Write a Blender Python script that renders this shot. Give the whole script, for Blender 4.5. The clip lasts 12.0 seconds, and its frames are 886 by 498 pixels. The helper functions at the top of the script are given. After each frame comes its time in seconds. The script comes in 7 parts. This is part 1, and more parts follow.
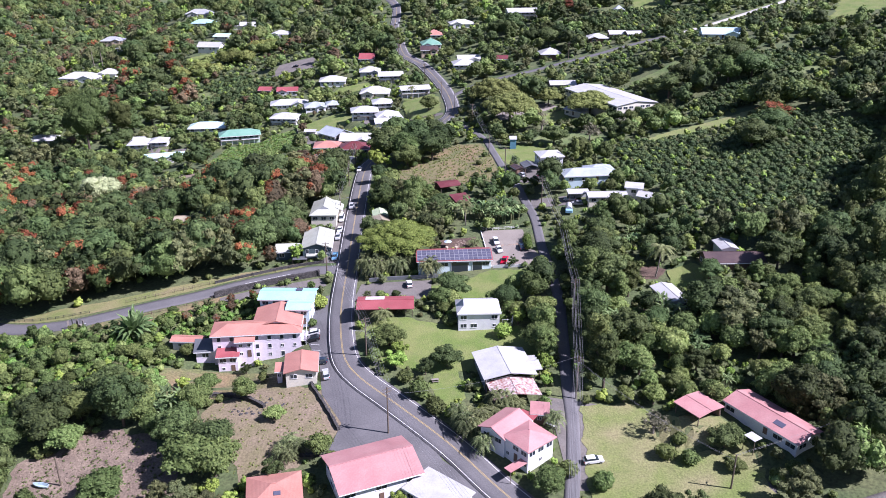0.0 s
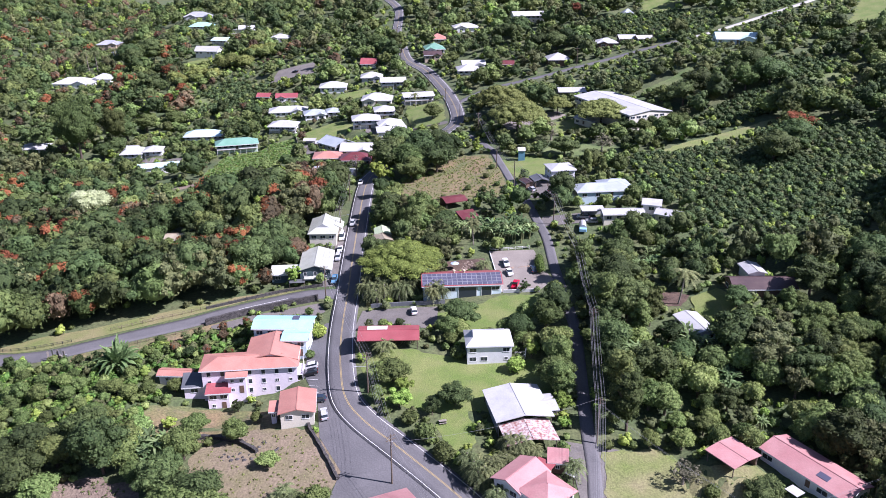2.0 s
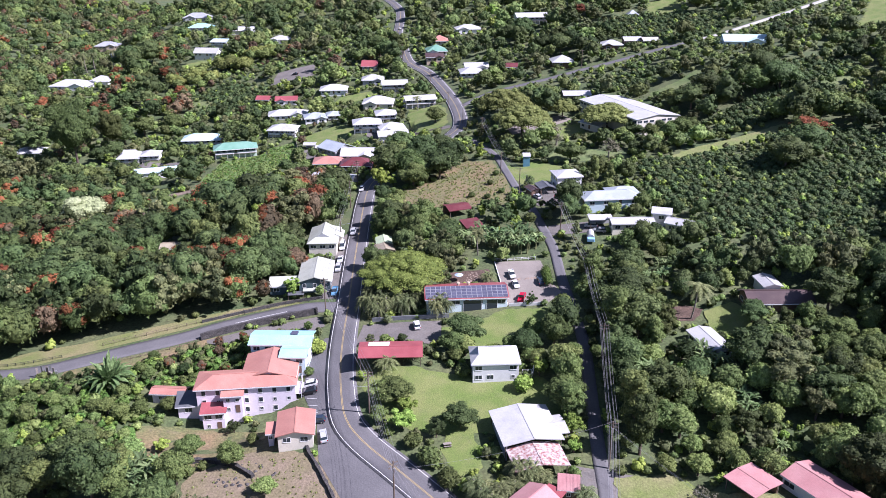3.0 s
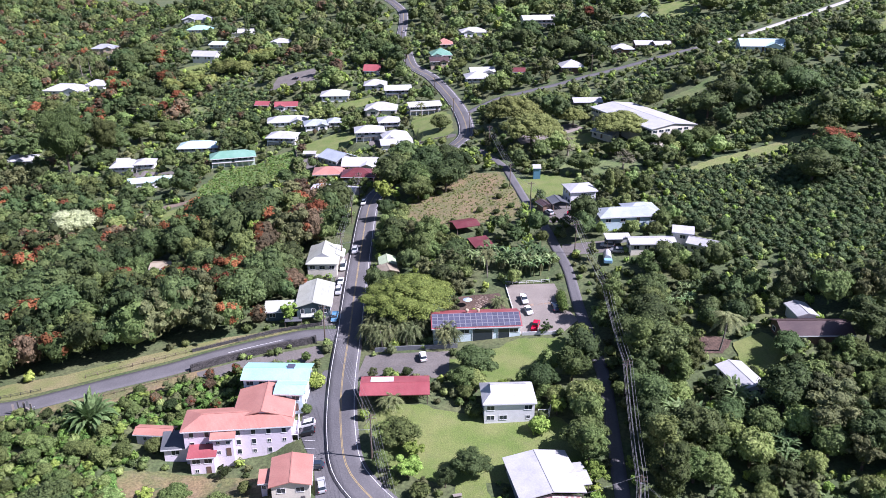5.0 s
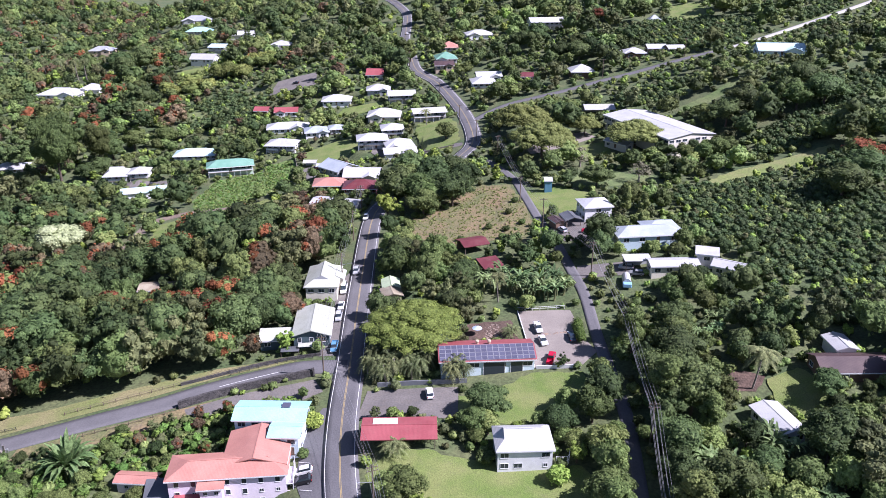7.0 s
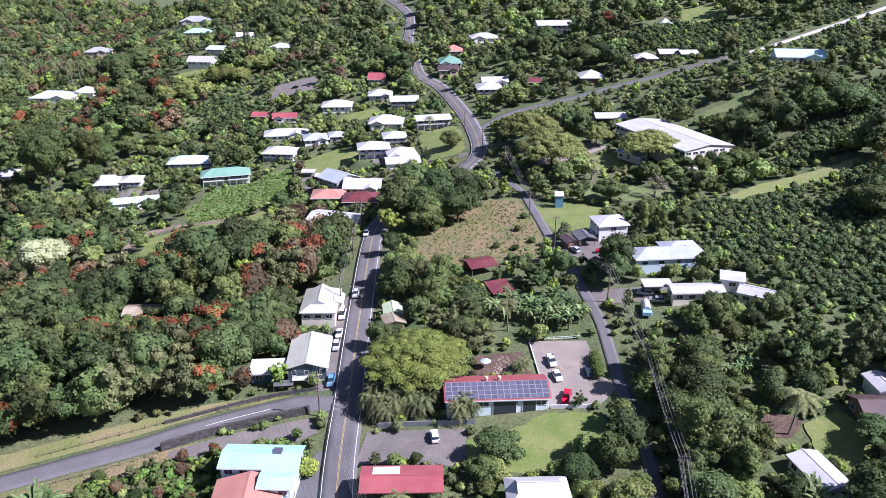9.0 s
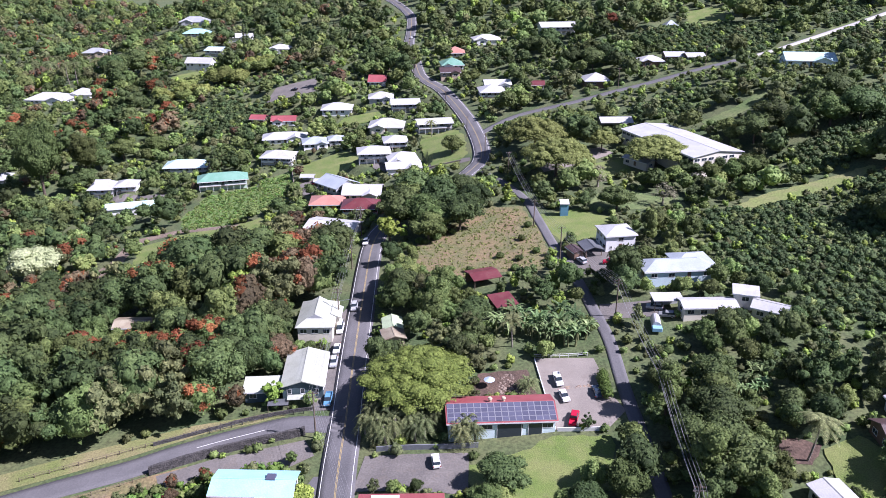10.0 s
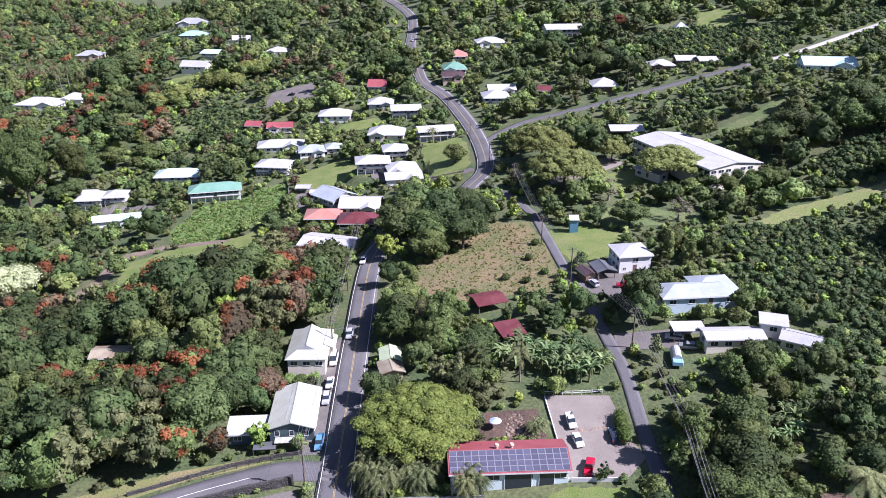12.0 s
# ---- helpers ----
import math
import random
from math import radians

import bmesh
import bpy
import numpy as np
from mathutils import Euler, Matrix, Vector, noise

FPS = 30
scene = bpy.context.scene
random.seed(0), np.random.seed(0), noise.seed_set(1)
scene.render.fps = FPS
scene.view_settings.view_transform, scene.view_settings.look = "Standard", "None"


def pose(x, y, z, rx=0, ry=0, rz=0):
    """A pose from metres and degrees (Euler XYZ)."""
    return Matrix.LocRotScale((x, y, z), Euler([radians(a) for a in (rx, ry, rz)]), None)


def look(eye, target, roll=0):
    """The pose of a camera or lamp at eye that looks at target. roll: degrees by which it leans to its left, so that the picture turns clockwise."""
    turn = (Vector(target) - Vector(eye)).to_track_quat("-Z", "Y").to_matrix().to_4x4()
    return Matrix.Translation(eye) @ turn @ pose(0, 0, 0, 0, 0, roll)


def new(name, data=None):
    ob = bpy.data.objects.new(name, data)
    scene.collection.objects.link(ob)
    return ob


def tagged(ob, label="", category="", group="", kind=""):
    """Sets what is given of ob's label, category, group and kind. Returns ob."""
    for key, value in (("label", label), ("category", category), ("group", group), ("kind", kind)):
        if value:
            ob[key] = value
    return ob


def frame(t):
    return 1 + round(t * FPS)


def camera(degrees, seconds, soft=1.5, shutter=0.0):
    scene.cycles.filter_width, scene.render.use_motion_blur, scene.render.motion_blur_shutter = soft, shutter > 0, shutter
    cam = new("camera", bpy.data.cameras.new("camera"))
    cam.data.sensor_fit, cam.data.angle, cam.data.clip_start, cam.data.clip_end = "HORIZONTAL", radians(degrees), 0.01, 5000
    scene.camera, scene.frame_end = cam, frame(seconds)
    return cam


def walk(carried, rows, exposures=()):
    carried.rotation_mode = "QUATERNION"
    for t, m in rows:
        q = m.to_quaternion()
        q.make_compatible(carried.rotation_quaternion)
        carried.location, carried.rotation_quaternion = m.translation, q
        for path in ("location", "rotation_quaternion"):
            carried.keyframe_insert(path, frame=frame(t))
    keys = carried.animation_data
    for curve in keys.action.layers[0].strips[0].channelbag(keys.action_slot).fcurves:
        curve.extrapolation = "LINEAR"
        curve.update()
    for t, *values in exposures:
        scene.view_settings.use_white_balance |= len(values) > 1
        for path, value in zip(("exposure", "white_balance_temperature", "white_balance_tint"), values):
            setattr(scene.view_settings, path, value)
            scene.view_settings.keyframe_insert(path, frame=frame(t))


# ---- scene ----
cam = camera(58.29, 12.0, soft=0.58)
PATH = [
    (0.0, (0.00, 0.00, 102.40), 67.398, -0.000, -0.025),
    (0.5, (-0.40, 4.55, 102.42), 67.406, 0.033, -0.042),
    (1.0, (-0.80, 9.10, 102.43), 67.418, 0.063, -0.042),
    (1.5, (-1.21, 13.64, 102.44), 67.438, 0.097, -0.046),
    (2.0, (-1.62, 18.19, 102.45), 67.451, 0.124, -0.078),
    (2.5, (-2.08, 22.72, 102.44), 67.451, 0.161, -0.102),
    (3.0, (-2.54, 27.25, 102.43), 67.459, 0.191, -0.093),
    (5.0, (-4.25, 45.02, 102.51), 67.441, 0.348, -0.095),
    (5.5, (-4.62, 49.49, 102.52), 67.420, 0.401, -0.091),
    (6.0, (-4.98, 53.98, 102.53), 67.407, 0.456, -0.098),
    (6.5, (-5.35, 58.46, 102.56), 67.399, 0.517, -0.121),
    (7.0, (-5.72, 62.91, 102.59), 67.394, 0.571, -0.129),
    (9.0, (-7.20, 80.61, 102.57), 67.369, 0.668, 0.091),
    (9.5, (-7.39, 85.12, 102.49), 67.366, 0.707, 0.141),
    (10.0, (-7.53, 89.64, 102.41), 67.372, 0.748, 0.177),
    (10.5, (-7.62, 94.14, 102.34), 67.376, 0.801, 0.180),
    (11.0, (-7.66, 98.61, 102.25), 67.361, 0.844, 0.168),
    (11.5, (-7.68, 103.07, 102.16), 67.343, 0.889, 0.111),
    (12.0, (-7.69, 107.52, 102.07), 67.336, 0.928, 0.093),
]
walk(cam, [(t, pose(*eye, tilt, 0, turn) @ pose(0, 0, 0, 0, 0, lean)) for t, eye, tilt, turn, lean in PATH], [(0.0, 1.09, 5600, 30), (12.0, 1.09, 5600, 30)])

# ---- daylight ----
SUN_FROM = Vector((0.965, -0.265, 1.04)).normalized()
world = bpy.data.worlds.new("sky")
world.use_nodes = True
scene.world = world
wn = world.node_tree.nodes
sky = wn.new("ShaderNodeTexSky")
sky.sky_type = "NISHITA"
sky.sun_disc = False
sky.sun_elevation = math.asin(SUN_FROM.z)
sky.sun_rotation = math.atan2(SUN_FROM.x, SUN_FROM.y)
sky.altitude = 400
world.node_tree.links.new(sky.outputs[0], wn["Background"].inputs[0])
wn["Background"].inputs[1].default_value = 0.047
sun_data = bpy.data.lights.new("sun", "SUN")
sun_data.energy = 5.0
sun_data.angle = radians(0.55)
sun_data.color = (1.0, 0.95, 0.87)
sun_ob = new("sun", sun_data)
sun_ob.matrix_world = look(SUN_FROM * 500, (0, 0, 0))


# ---- materials ----
def link(nt, a, b):
    nt.links.new(a, b)


def mat(name, colour, rough=0.7, vary=0.25, scale=0.6, bump=0.0, metal=0.0, second=None, stain=0.0, fine=9.0, islands=0.0, objects=0.0):
    """Noise at two scales on a base colour, with a second colour in patches, stains and fine relief."""
    m = bpy.data.materials.new(name)
    m.use_nodes = True
    nt = m.node_tree
    n = nt.nodes
    bsdf = n["Principled BSDF"]
    bsdf.inputs["Roughness"].default_value = rough
    bsdf.inputs["Metallic"].default_value = metal
    co = n.new("ShaderNodeTexCoord")
    big = n.new("ShaderNodeTexNoise")
    big.inputs["Scale"].default_value = scale
    big.inputs["Detail"].default_value = 5
    small = n.new("ShaderNodeTexNoise")
    small.inputs["Scale"].default_value = fine
    small.inputs["Detail"].default_value = 3
    for t in (big, small):
        link(nt, co.outputs["Object"], t.inputs["Vector"])
    ramp = n.new("ShaderNodeMapRange")
    ramp.inputs["From Min"].default_value = 0.35
    ramp.inputs["From Max"].default_value = 0.65
    link(nt, big.outputs["Fac"], ramp.inputs["Value"])
    mix = n.new("ShaderNodeMix")
    mix.data_type = "RGBA"
    other = second or tuple(c * (1 - vary) for c in colour)
    mix.inputs["A"].default_value = (*colour, 1)
    mix.inputs["B"].default_value = (*other, 1)
    link(nt, ramp.outputs[0], mix.inputs["Factor"])
    grain = n.new("ShaderNodeMapRange")
    grain.inputs["From Min"].default_value = 0.25
    grain.inputs["From Max"].default_value = 0.75
    grain.inputs["To Min"].default_value = 1 - vary
    grain.inputs["To Max"].default_value = 1 + vary
    link(nt, small.outputs["Fac"], grain.inputs["Value"])
    value = grain.outputs[0]
    for amount, node, socket in ((islands, "ShaderNodeNewGeometry", "Random Per Island"), (objects, "ShaderNodeObjectInfo", "Random")):
        if amount:
            src = n.new(node)
            rnd = n.new("ShaderNodeMapRange")
            rnd.inputs["To Min"].default_value = 1 - amount
            rnd.inputs["To Max"].default_value = 1 + amount
            link(nt, src.outputs[socket], rnd.inputs["Value"])
            mul = n.new("ShaderNodeMath")
            mul.operation = "MULTIPLY"
            link(nt, value, mul.inputs[0])
            link(nt, rnd.outputs[0], mul.inputs[1])
            value = mul.outputs[0]
    vm = n.new("ShaderNodeVectorMath")
    vm.operation = "SCALE"
    link(nt, mix.outputs["Result"], vm.inputs[0])
    link(nt, value, vm.inputs["Scale"])
    out = vm.outputs[0]
    if stain:
        st = n.new("ShaderNodeTexNoise")
        st.inputs["Scale"].default_value = scale * 2.7
        st.inputs["Detail"].default_value = 8
        st.inputs["Roughness"].default_value = 0.7
        link(nt, co.outputs["Object"], st.inputs["Vector"])
        sr = n.new("ShaderNodeMapRange")
        sr.inputs["From Min"].default_value = 0.52
        sr.inputs["From Max"].default_value = 0.68
        sr.inputs["To Max"].default_value = stain
        link(nt, st.outputs["Fac"], sr.inputs["Value"])
        sm = n.new("ShaderNodeMix")
        sm.data_type = "RGBA"
        sm.inputs["B"].default_value = (0.16, 0.13, 0.10, 1)
        link(nt, sr.outputs[0], sm.inputs["Factor"])
        link(nt, out, sm.inputs["A"])
        out = sm.outputs["Result"]
    link(nt, out, bsdf.inputs["Base Color"])
    if bump:
        bp = n.new("ShaderNodeBump")
        bp.inputs["Strength"].default_value = bump
        bp.inputs["Distance"].default_value = 0.3
        link(nt, small.outputs["Fac"], bp.inputs["Height"])
        link(nt, bp.outputs[0], bsdf.inputs["Normal"])
    return m


def metal_roof(name, colour, second=None, stain=0.15, rough=0.45, scale=0.25):
    """Painted ribbed sheet: ribs run down the slope (the x or y of the part), streaks and faded patches."""
    m = mat(name, colour, rough, 0.10, scale, 0.0, 0.0, second, stain, 3.0, objects=0.06)
    nt = m.node_tree
    n = nt.nodes
    co = n["Texture Coordinate"]
    wave = n.new("ShaderNodeTexWave")
    wave.bands_direction = "X"
    wave.inputs["Scale"].default_value = 1.1
    link(nt, co.outputs["Object"], wave.inputs["Vector"])
    bp = n.new("ShaderNodeBump")
    bp.inputs["Strength"].default_value = 0.14
    bp.inputs["Distance"].default_value = 0.05
    link(nt, wave.outputs["Fac"], bp.inputs["Height"])
    link(nt, bp.outputs[0], n["Principled BSDF"].inputs["Normal"])
    return m


def leafy(name, a, b, gloss=0.68, thin=0.26, turn=(0.482, 0.522), tones=(0.55, 1.35)):
    """Leaves: two greens mixed clump by clump, shifted tree by tree, a little light through them."""
    m = bpy.data.materials.new(name)
    m.use_nodes = True
    nt = m.node_tree
    n = nt.nodes
    bsdf = n["Principled BSDF"]
    bsdf.inputs["Roughness"].default_value = gloss
    bsdf.inputs["Specular IOR Level"].default_value = 0.22
    geo = n.new("ShaderNodeNewGeometry")
    info = n.new("ShaderNodeObjectInfo")
    tone = n.new("ShaderNodeAttribute")
    tone.attribute_name = "tone"
    mix = n.new("ShaderNodeMix")
    mix.data_type = "RGBA"
    mix.inputs["A"].default_value = (*a, 1)
    mix.inputs["B"].default_value = (*b, 1)
    spread = n.new("ShaderNodeMapRange")
    spread.inputs["To Min"].default_value = 0.15
    spread.inputs["To Max"].default_value = 0.80
    link(nt, geo.outputs["Random Per Island"], spread.inputs["Value"])
    link(nt, spread.outputs[0], mix.inputs["Factor"])
    add = n.new("ShaderNodeMath")
    add.operation = "ADD"
    link(nt, info.outputs["Random"], add.inputs[0])
    link(nt, tone.outputs["Fac"], add.inputs[1])
    frac = n.new("ShaderNodeMath")
    frac.operation = "FRACT"
    link(nt, add.outputs[0], frac.inputs[0])
    hue = n.new("ShaderNodeMapRange")
    hue.inputs["To Min"].default_value = turn[0]
    hue.inputs["To Max"].default_value = turn[1]
    link(nt, frac.outputs[0], hue.inputs["Value"])
    wob = n.new("ShaderNodeMath")
    wob.operation = "MULTIPLY"
    wob.inputs[1].default_value = 7.31
    link(nt, frac.outputs[0], wob.inputs[0])
    wf = n.new("ShaderNodeMath")
    wf.operation = "FRACT"
    link(nt, wob.outputs[0], wf.inputs[0])
    val = n.new("ShaderNodeMapRange")
    val.inputs["To Min"].default_value = tones[0]
    val.inputs["To Max"].default_value = tones[1]
    link(nt, wf.outputs[0], val.inputs["Value"])
    hsv = n.new("ShaderNodeHueSaturation")
    link(nt, mix.outputs["Result"], hsv.inputs["Color"])
    hsv.inputs["Saturation"].default_value = 1.02
    link(nt, hue.outputs[0], hsv.inputs["Hue"])
    link(nt, val.outputs[0], hsv.inputs["Value"])
    # sprays of leaves: small light and dark tufts with relief
    co = n.new("ShaderNodeTexCoord")
    spray = n.new("ShaderNodeTexNoise")
    spray.inputs["Scale"].default_value = 2.1
    spray.inputs["Detail"].default_value = 5
    spray.inputs["Roughness"].default_value = 0.68
    link(nt, co.outputs["Object"], spray.inputs["Vector"])
    tuft = n.new("ShaderNodeMapRange")
    tuft.inputs["From Min"].default_value = 0.36
    tuft.inputs["From Max"].default_value = 0.64
    tuft.inputs["To Min"].default_value = 0.56
    tuft.inputs["To Max"].default_value = 1.38
    link(nt, spray.outputs["Fac"], tuft.inputs["Value"])
    toned = n.new("ShaderNodeVectorMath")
    toned.operation = "SCALE"
    link(nt, hsv.outputs[0], toned.inputs[0])
    link(nt, tuft.outputs[0], toned.inputs["Scale"])
    relief = n.new("ShaderNodeBump")
    relief.inputs["Strength"].default_value = 0.75
    relief.inputs["Distance"].default_value = 0.5
    link(nt, spray.outputs["Fac"], relief.inputs["Height"])
    link(nt, relief.outputs[0], bsdf.inputs["Normal"])
    link(nt, toned.outputs[0], bsdf.inputs["Base Color"])
    tr = n.new("ShaderNodeBsdfTranslucent")
    link(nt, toned.outputs[0], tr.inputs["Color"])
    ms = n.new("ShaderNodeMixShader")
    ms.inputs[0].default_value = thin
    link(nt, bsdf.outputs[0], ms.inputs[1])
    link(nt, tr.outputs[0], ms.inputs[2])
    link(nt, ms.outputs[0], n["Material Output"].inputs["Surface"])
    return m


def glass(name, tint=(0.03, 0.04, 0.05)):
    m = bpy.data.materials.new(name)
    m.use_nodes = True
    b = m.node_tree.nodes["Principled BSDF"]
    b.inputs["Base Color"].default_value = (*tint, 1)
    b.inputs["Roughness"].default_value = 0.06
    b.inputs["IOR"].default_value = 1.5
    return m


def plain(name, colour, rough=0.5, metal=0.0):
    return mat(name, colour, rough, 0.08, 1.5, 0, metal, fine=14)


SOIL = mat("undergrowth_ground", (0.056, 0.086, 0.030), 0.95, 0.45, 0.09, 0.5, second=(0.100, 0.112, 0.046), fine=1.3)
VERGE = mat("verge_grass", (0.135, 0.160, 0.046), 0.9, 0.3, 0.14, 0.5, second=(0.205, 0.180, 0.085), fine=2.6)
LAWN = mat("lawn_grass", (0.108, 0.160, 0.030), 0.9, 0.3, 0.16, 0.5, second=(0.168, 0.190, 0.058), stain=0.18, fine=3.5)
FIELD = mat("orchard_grass", (0.085, 0.130, 0.038), 0.9, 0.35, 0.08, 0.5, second=(0.140, 0.165, 0.062), fine=1.2)
DRY_GRASS = mat("dry_grass", (0.200, 0.145, 0.075), 0.95, 0.4, 0.12, 0.7, second=(0.115, 0.125, 0.046), stain=0.4, fine=1.6)
DIRT = mat("bare_dirt", (0.150, 0.112, 0.086), 0.95, 0.35, 0.2, 0.7, second=(0.220, 0.170, 0.125), fine=1.8)
RED_DIRT = mat("red_dirt", (0.120, 0.078, 0.058), 0.95, 0.35, 0.3, 0.7, fine=1.8)
ASPHALT = mat("asphalt", (0.098, 0.095, 0.099), 0.9, 0.14, 0.12, 0.25, second=(0.126, 0.121, 0.125), fine=2.5)
OLD_ASPHALT = mat("worn_asphalt", (0.122, 0.111, 0.103), 0.92, 0.2, 0.18, 0.3, second=(0.158, 0.143, 0.130), stain=0.35, fine=2.0)
CONCRETE = mat("concrete", (0.245, 0.215, 0.186), 0.85, 0.16, 0.16, 0.15, second=(0.195, 0.170, 0.148), stain=0.3, fine=4)
LAVA = mat("lava_rock", (0.045, 0.042, 0.042), 0.95, 0.5, 0.8, 1.0, second=(0.085, 0.078, 0.074), fine=3.0, islands=0.3)
WHITE_LINE = mat("white_road_paint", (0.72, 0.72, 0.70), 0.8, 0.12, 0.7, fine=5)
YELLOW_LINE = mat("yellow_road_paint", (0.40, 0.30, 0.13), 0.8, 0.12, 0.7, fine=5)
ROOFS = {
    "white": metal_roof("white_roof", (0.45, 0.45, 0.445), (0.39, 0.39, 0.39), 0.20),
    "offwhite": metal_roof("off_white_roof", (0.44, 0.455, 0.40), (0.38, 0.395, 0.33), 0.2),
    "coral": metal_roof("coral_roof", (0.425, 0.205, 0.162), (0.37, 0.170, 0.135), 0.14),
    "pink": metal_roof("faded_pink_roof", (0.375, 0.178, 0.176), (0.42, 0.222, 0.215), 0.16),
    "red": metal_roof("red_roof", (0.31, 0.085, 0.092), (0.26, 0.065, 0.072), 0.15),
    "darkred": metal_roof("dark_red_roof", (0.115, 0.026, 0.031), (0.150, 0.040, 0.044), 0.25),
    "rust": metal_roof("rusty_roof", (0.56, 0.52, 0.50), (0.24, 0.085, 0.075), 0.3, scale=1.5),
    "aqua": metal_roof("aqua_roof", (0.29, 0.53, 0.57), (0.34, 0.57, 0.60), 0.08),
    "teal": metal_roof("pale_teal_roof", (0.48, 0.63, 0.65), (0.42, 0.57, 0.59), 0.08),
    "green": metal_roof("green_roof", (0.13, 0.265, 0.195), (0.17, 0.31, 0.24), 0.12),
    "palegreen": metal_roof("pale_green_roof", (0.47, 0.55, 0.36), (0.40, 0.48, 0.30), 0.25),
    "weathered": metal_roof("weathered_roof", (0.34, 0.30, 0.22), (0.22, 0.17, 0.12), 0.4),
    "grey": metal_roof("grey_roof", (0.34, 0.35, 0.37), (0.27, 0.28, 0.30), 0.2),
    "bluegrey": metal_roof("blue_grey_roof", (0.36, 0.395, 0.425), (0.30, 0.335, 0.365), 0.14),
    "charcoal": metal_roof("charcoal_roof", (0.085, 0.090, 0.100), (0.12, 0.125, 0.135), 0.1),
    "brown": metal_roof("brown_roof", (0.058, 0.036, 0.037), (0.082, 0.052, 0.050), 0.15),
}
WALLS = {k: mat(k + "_wall", c, 0.75, 0.08, 0.5, 0.0, stain=0.12, fine=6) for k, c in dict(
    white=(0.72, 0.72, 0.72), lilac=(0.76, 0.68, 0.76), cream=(0.66, 0.62, 0.52), blue=(0.50, 0.62, 0.68), grey=(0.40, 0.41, 0.43),
    darkteal=(0.060, 0.095, 0.110), yellow=(0.70, 0.44, 0.06), brown=(0.16, 0.10, 0.07), green=(0.25, 0.42, 0.33), brick=(0.22, 0.085, 0.065),
    red=(0.33, 0.06, 0.06), tan=(0.46, 0.37, 0.27), palegreen=(0.45, 0.56, 0.45), aqua=(0.62, 0.74, 0.77)).items()}
TRIM = plain("white_trim", (0.75, 0.75, 0.75), 0.6)
PANE = glass("window_glass")
TIMBER = mat("weathered_timber", (0.15, 0.115, 0.085), 0.85, 0.3, 2.0, 0.3, fine=12)
DARK_METAL = plain("dark_metal", (0.05, 0.05, 0.055), 0.5, 0.4)
CABLE = plain("cable_sheath", (0.26, 0.26, 0.27), 0.5)
STEEL = plain("galvanised_steel", (0.45, 0.46, 0.47), 0.4, 0.8)
RUBBER = plain("rubber", (0.018, 0.018, 0.020), 0.85)
BARK = mat("bark", (0.120, 0.090, 0.068), 0.9, 0.35, 1.5, 0.5, fine=7)
PALE_BARK = mat("pale_bark", (0.270, 0.235, 0.200), 0.9, 0.3, 1.5, 0.5, fine=7)
LEAVES = {
    "mango": leafy("dark_leaves", (0.046, 0.074, 0.027), (0.128, 0.170, 0.058)),
    "broad": leafy("green_leaves", (0.074, 0.108, 0.033), (0.186, 0.230, 0.074)),
    "light": leafy("light_leaves", (0.112, 0.167, 0.045), (0.275, 0.334, 0.115)),
    "lime": leafy("lime_leaves", (0.165, 0.245, 0.045), (0.335, 0.425, 0.100), tones=(0.8, 1.3)),
    "olive": leafy("olive_leaves", (0.088, 0.108, 0.047), (0.222, 0.236, 0.100)),
    "grey": leafy("grey_leaves", (0.149, 0.146, 0.090), (0.308, 0.294, 0.194)),
    "hedge": leafy("hedge_leaves", (0.090, 0.165, 0.034), (0.190, 0.300, 0.070)),
    "russet": leafy("russet_leaves", (0.100, 0.078, 0.048), (0.230, 0.165, 0.095), turn=(0.49, 0.52)),
    "pod": leafy("umbrella_leaves", (0.116, 0.152, 0.034), (0.258, 0.300, 0.074), turn=(0.497, 0.510), tones=(0.9, 1.15)),
    "gold": leafy("golden_leaves", (0.135, 0.160, 0.046), (0.280, 0.305, 0.100), turn=(0.497, 0.512), tones=(0.85, 1.15)),
    "bamboo": leafy("bamboo_leaves", (0.120, 0.152, 0.040), (0.270, 0.305, 0.090)),
    "pale": leafy("pale_blossom", (0.225, 0.250, 0.125), (0.390, 0.415, 0.235)),
    "banana": leafy("banana_leaves", (0.105, 0.179, 0.061), (0.287, 0.366, 0.164), 0.55, 0.3),
    "palm": leafy("palm_leaves", (0.085, 0.118, 0.045), (0.247, 0.259, 0.117), 0.6),
    "coffee": leafy("orchard_leaves", (0.048, 0.086, 0.036), (0.125, 0.180, 0.066), 0.6, turn=(0.478, 0.506), tones=(0.7, 1.25)),
}
BLOSSOM = leafy("red_blossom", (0.205, 0.066, 0.033), (0.315, 0.118, 0.058), turn=(0.498, 0.515))
DEAD = mat("bare_twigs", (0.22, 0.19, 0.165), 0.9, 0.3)


# ---- ground ----
SLOPE = [-4.3464, 10.5789, 8.4036, 0.3218, 0.4343, -0.2315, 0.1927, -0.0454, 0.1255, 0.0407]
HILLS = [(-168, 473, 110, -16.2), (108, 399, 40, -5.7), (167, 461, 40, 7.6), (-104, 608, 40, 6.2), (-100, 214, 110, 11.0), (66, 160, 40, -3.6), (-303, 634, 40, 5.1), (-39, 224, 40, -3.1), (1, 428, 40, 4.0), (-3, 507, 110, -3.7), (-62, 199, 13, -4.5), (-40, 446, 20, -3.0), (-48, 408, 20, -2.5), (-16, 213, 13, 2.4), (58, 298, 17, 1.8), (91, 227, 16, 1.2)]


PADS = {}


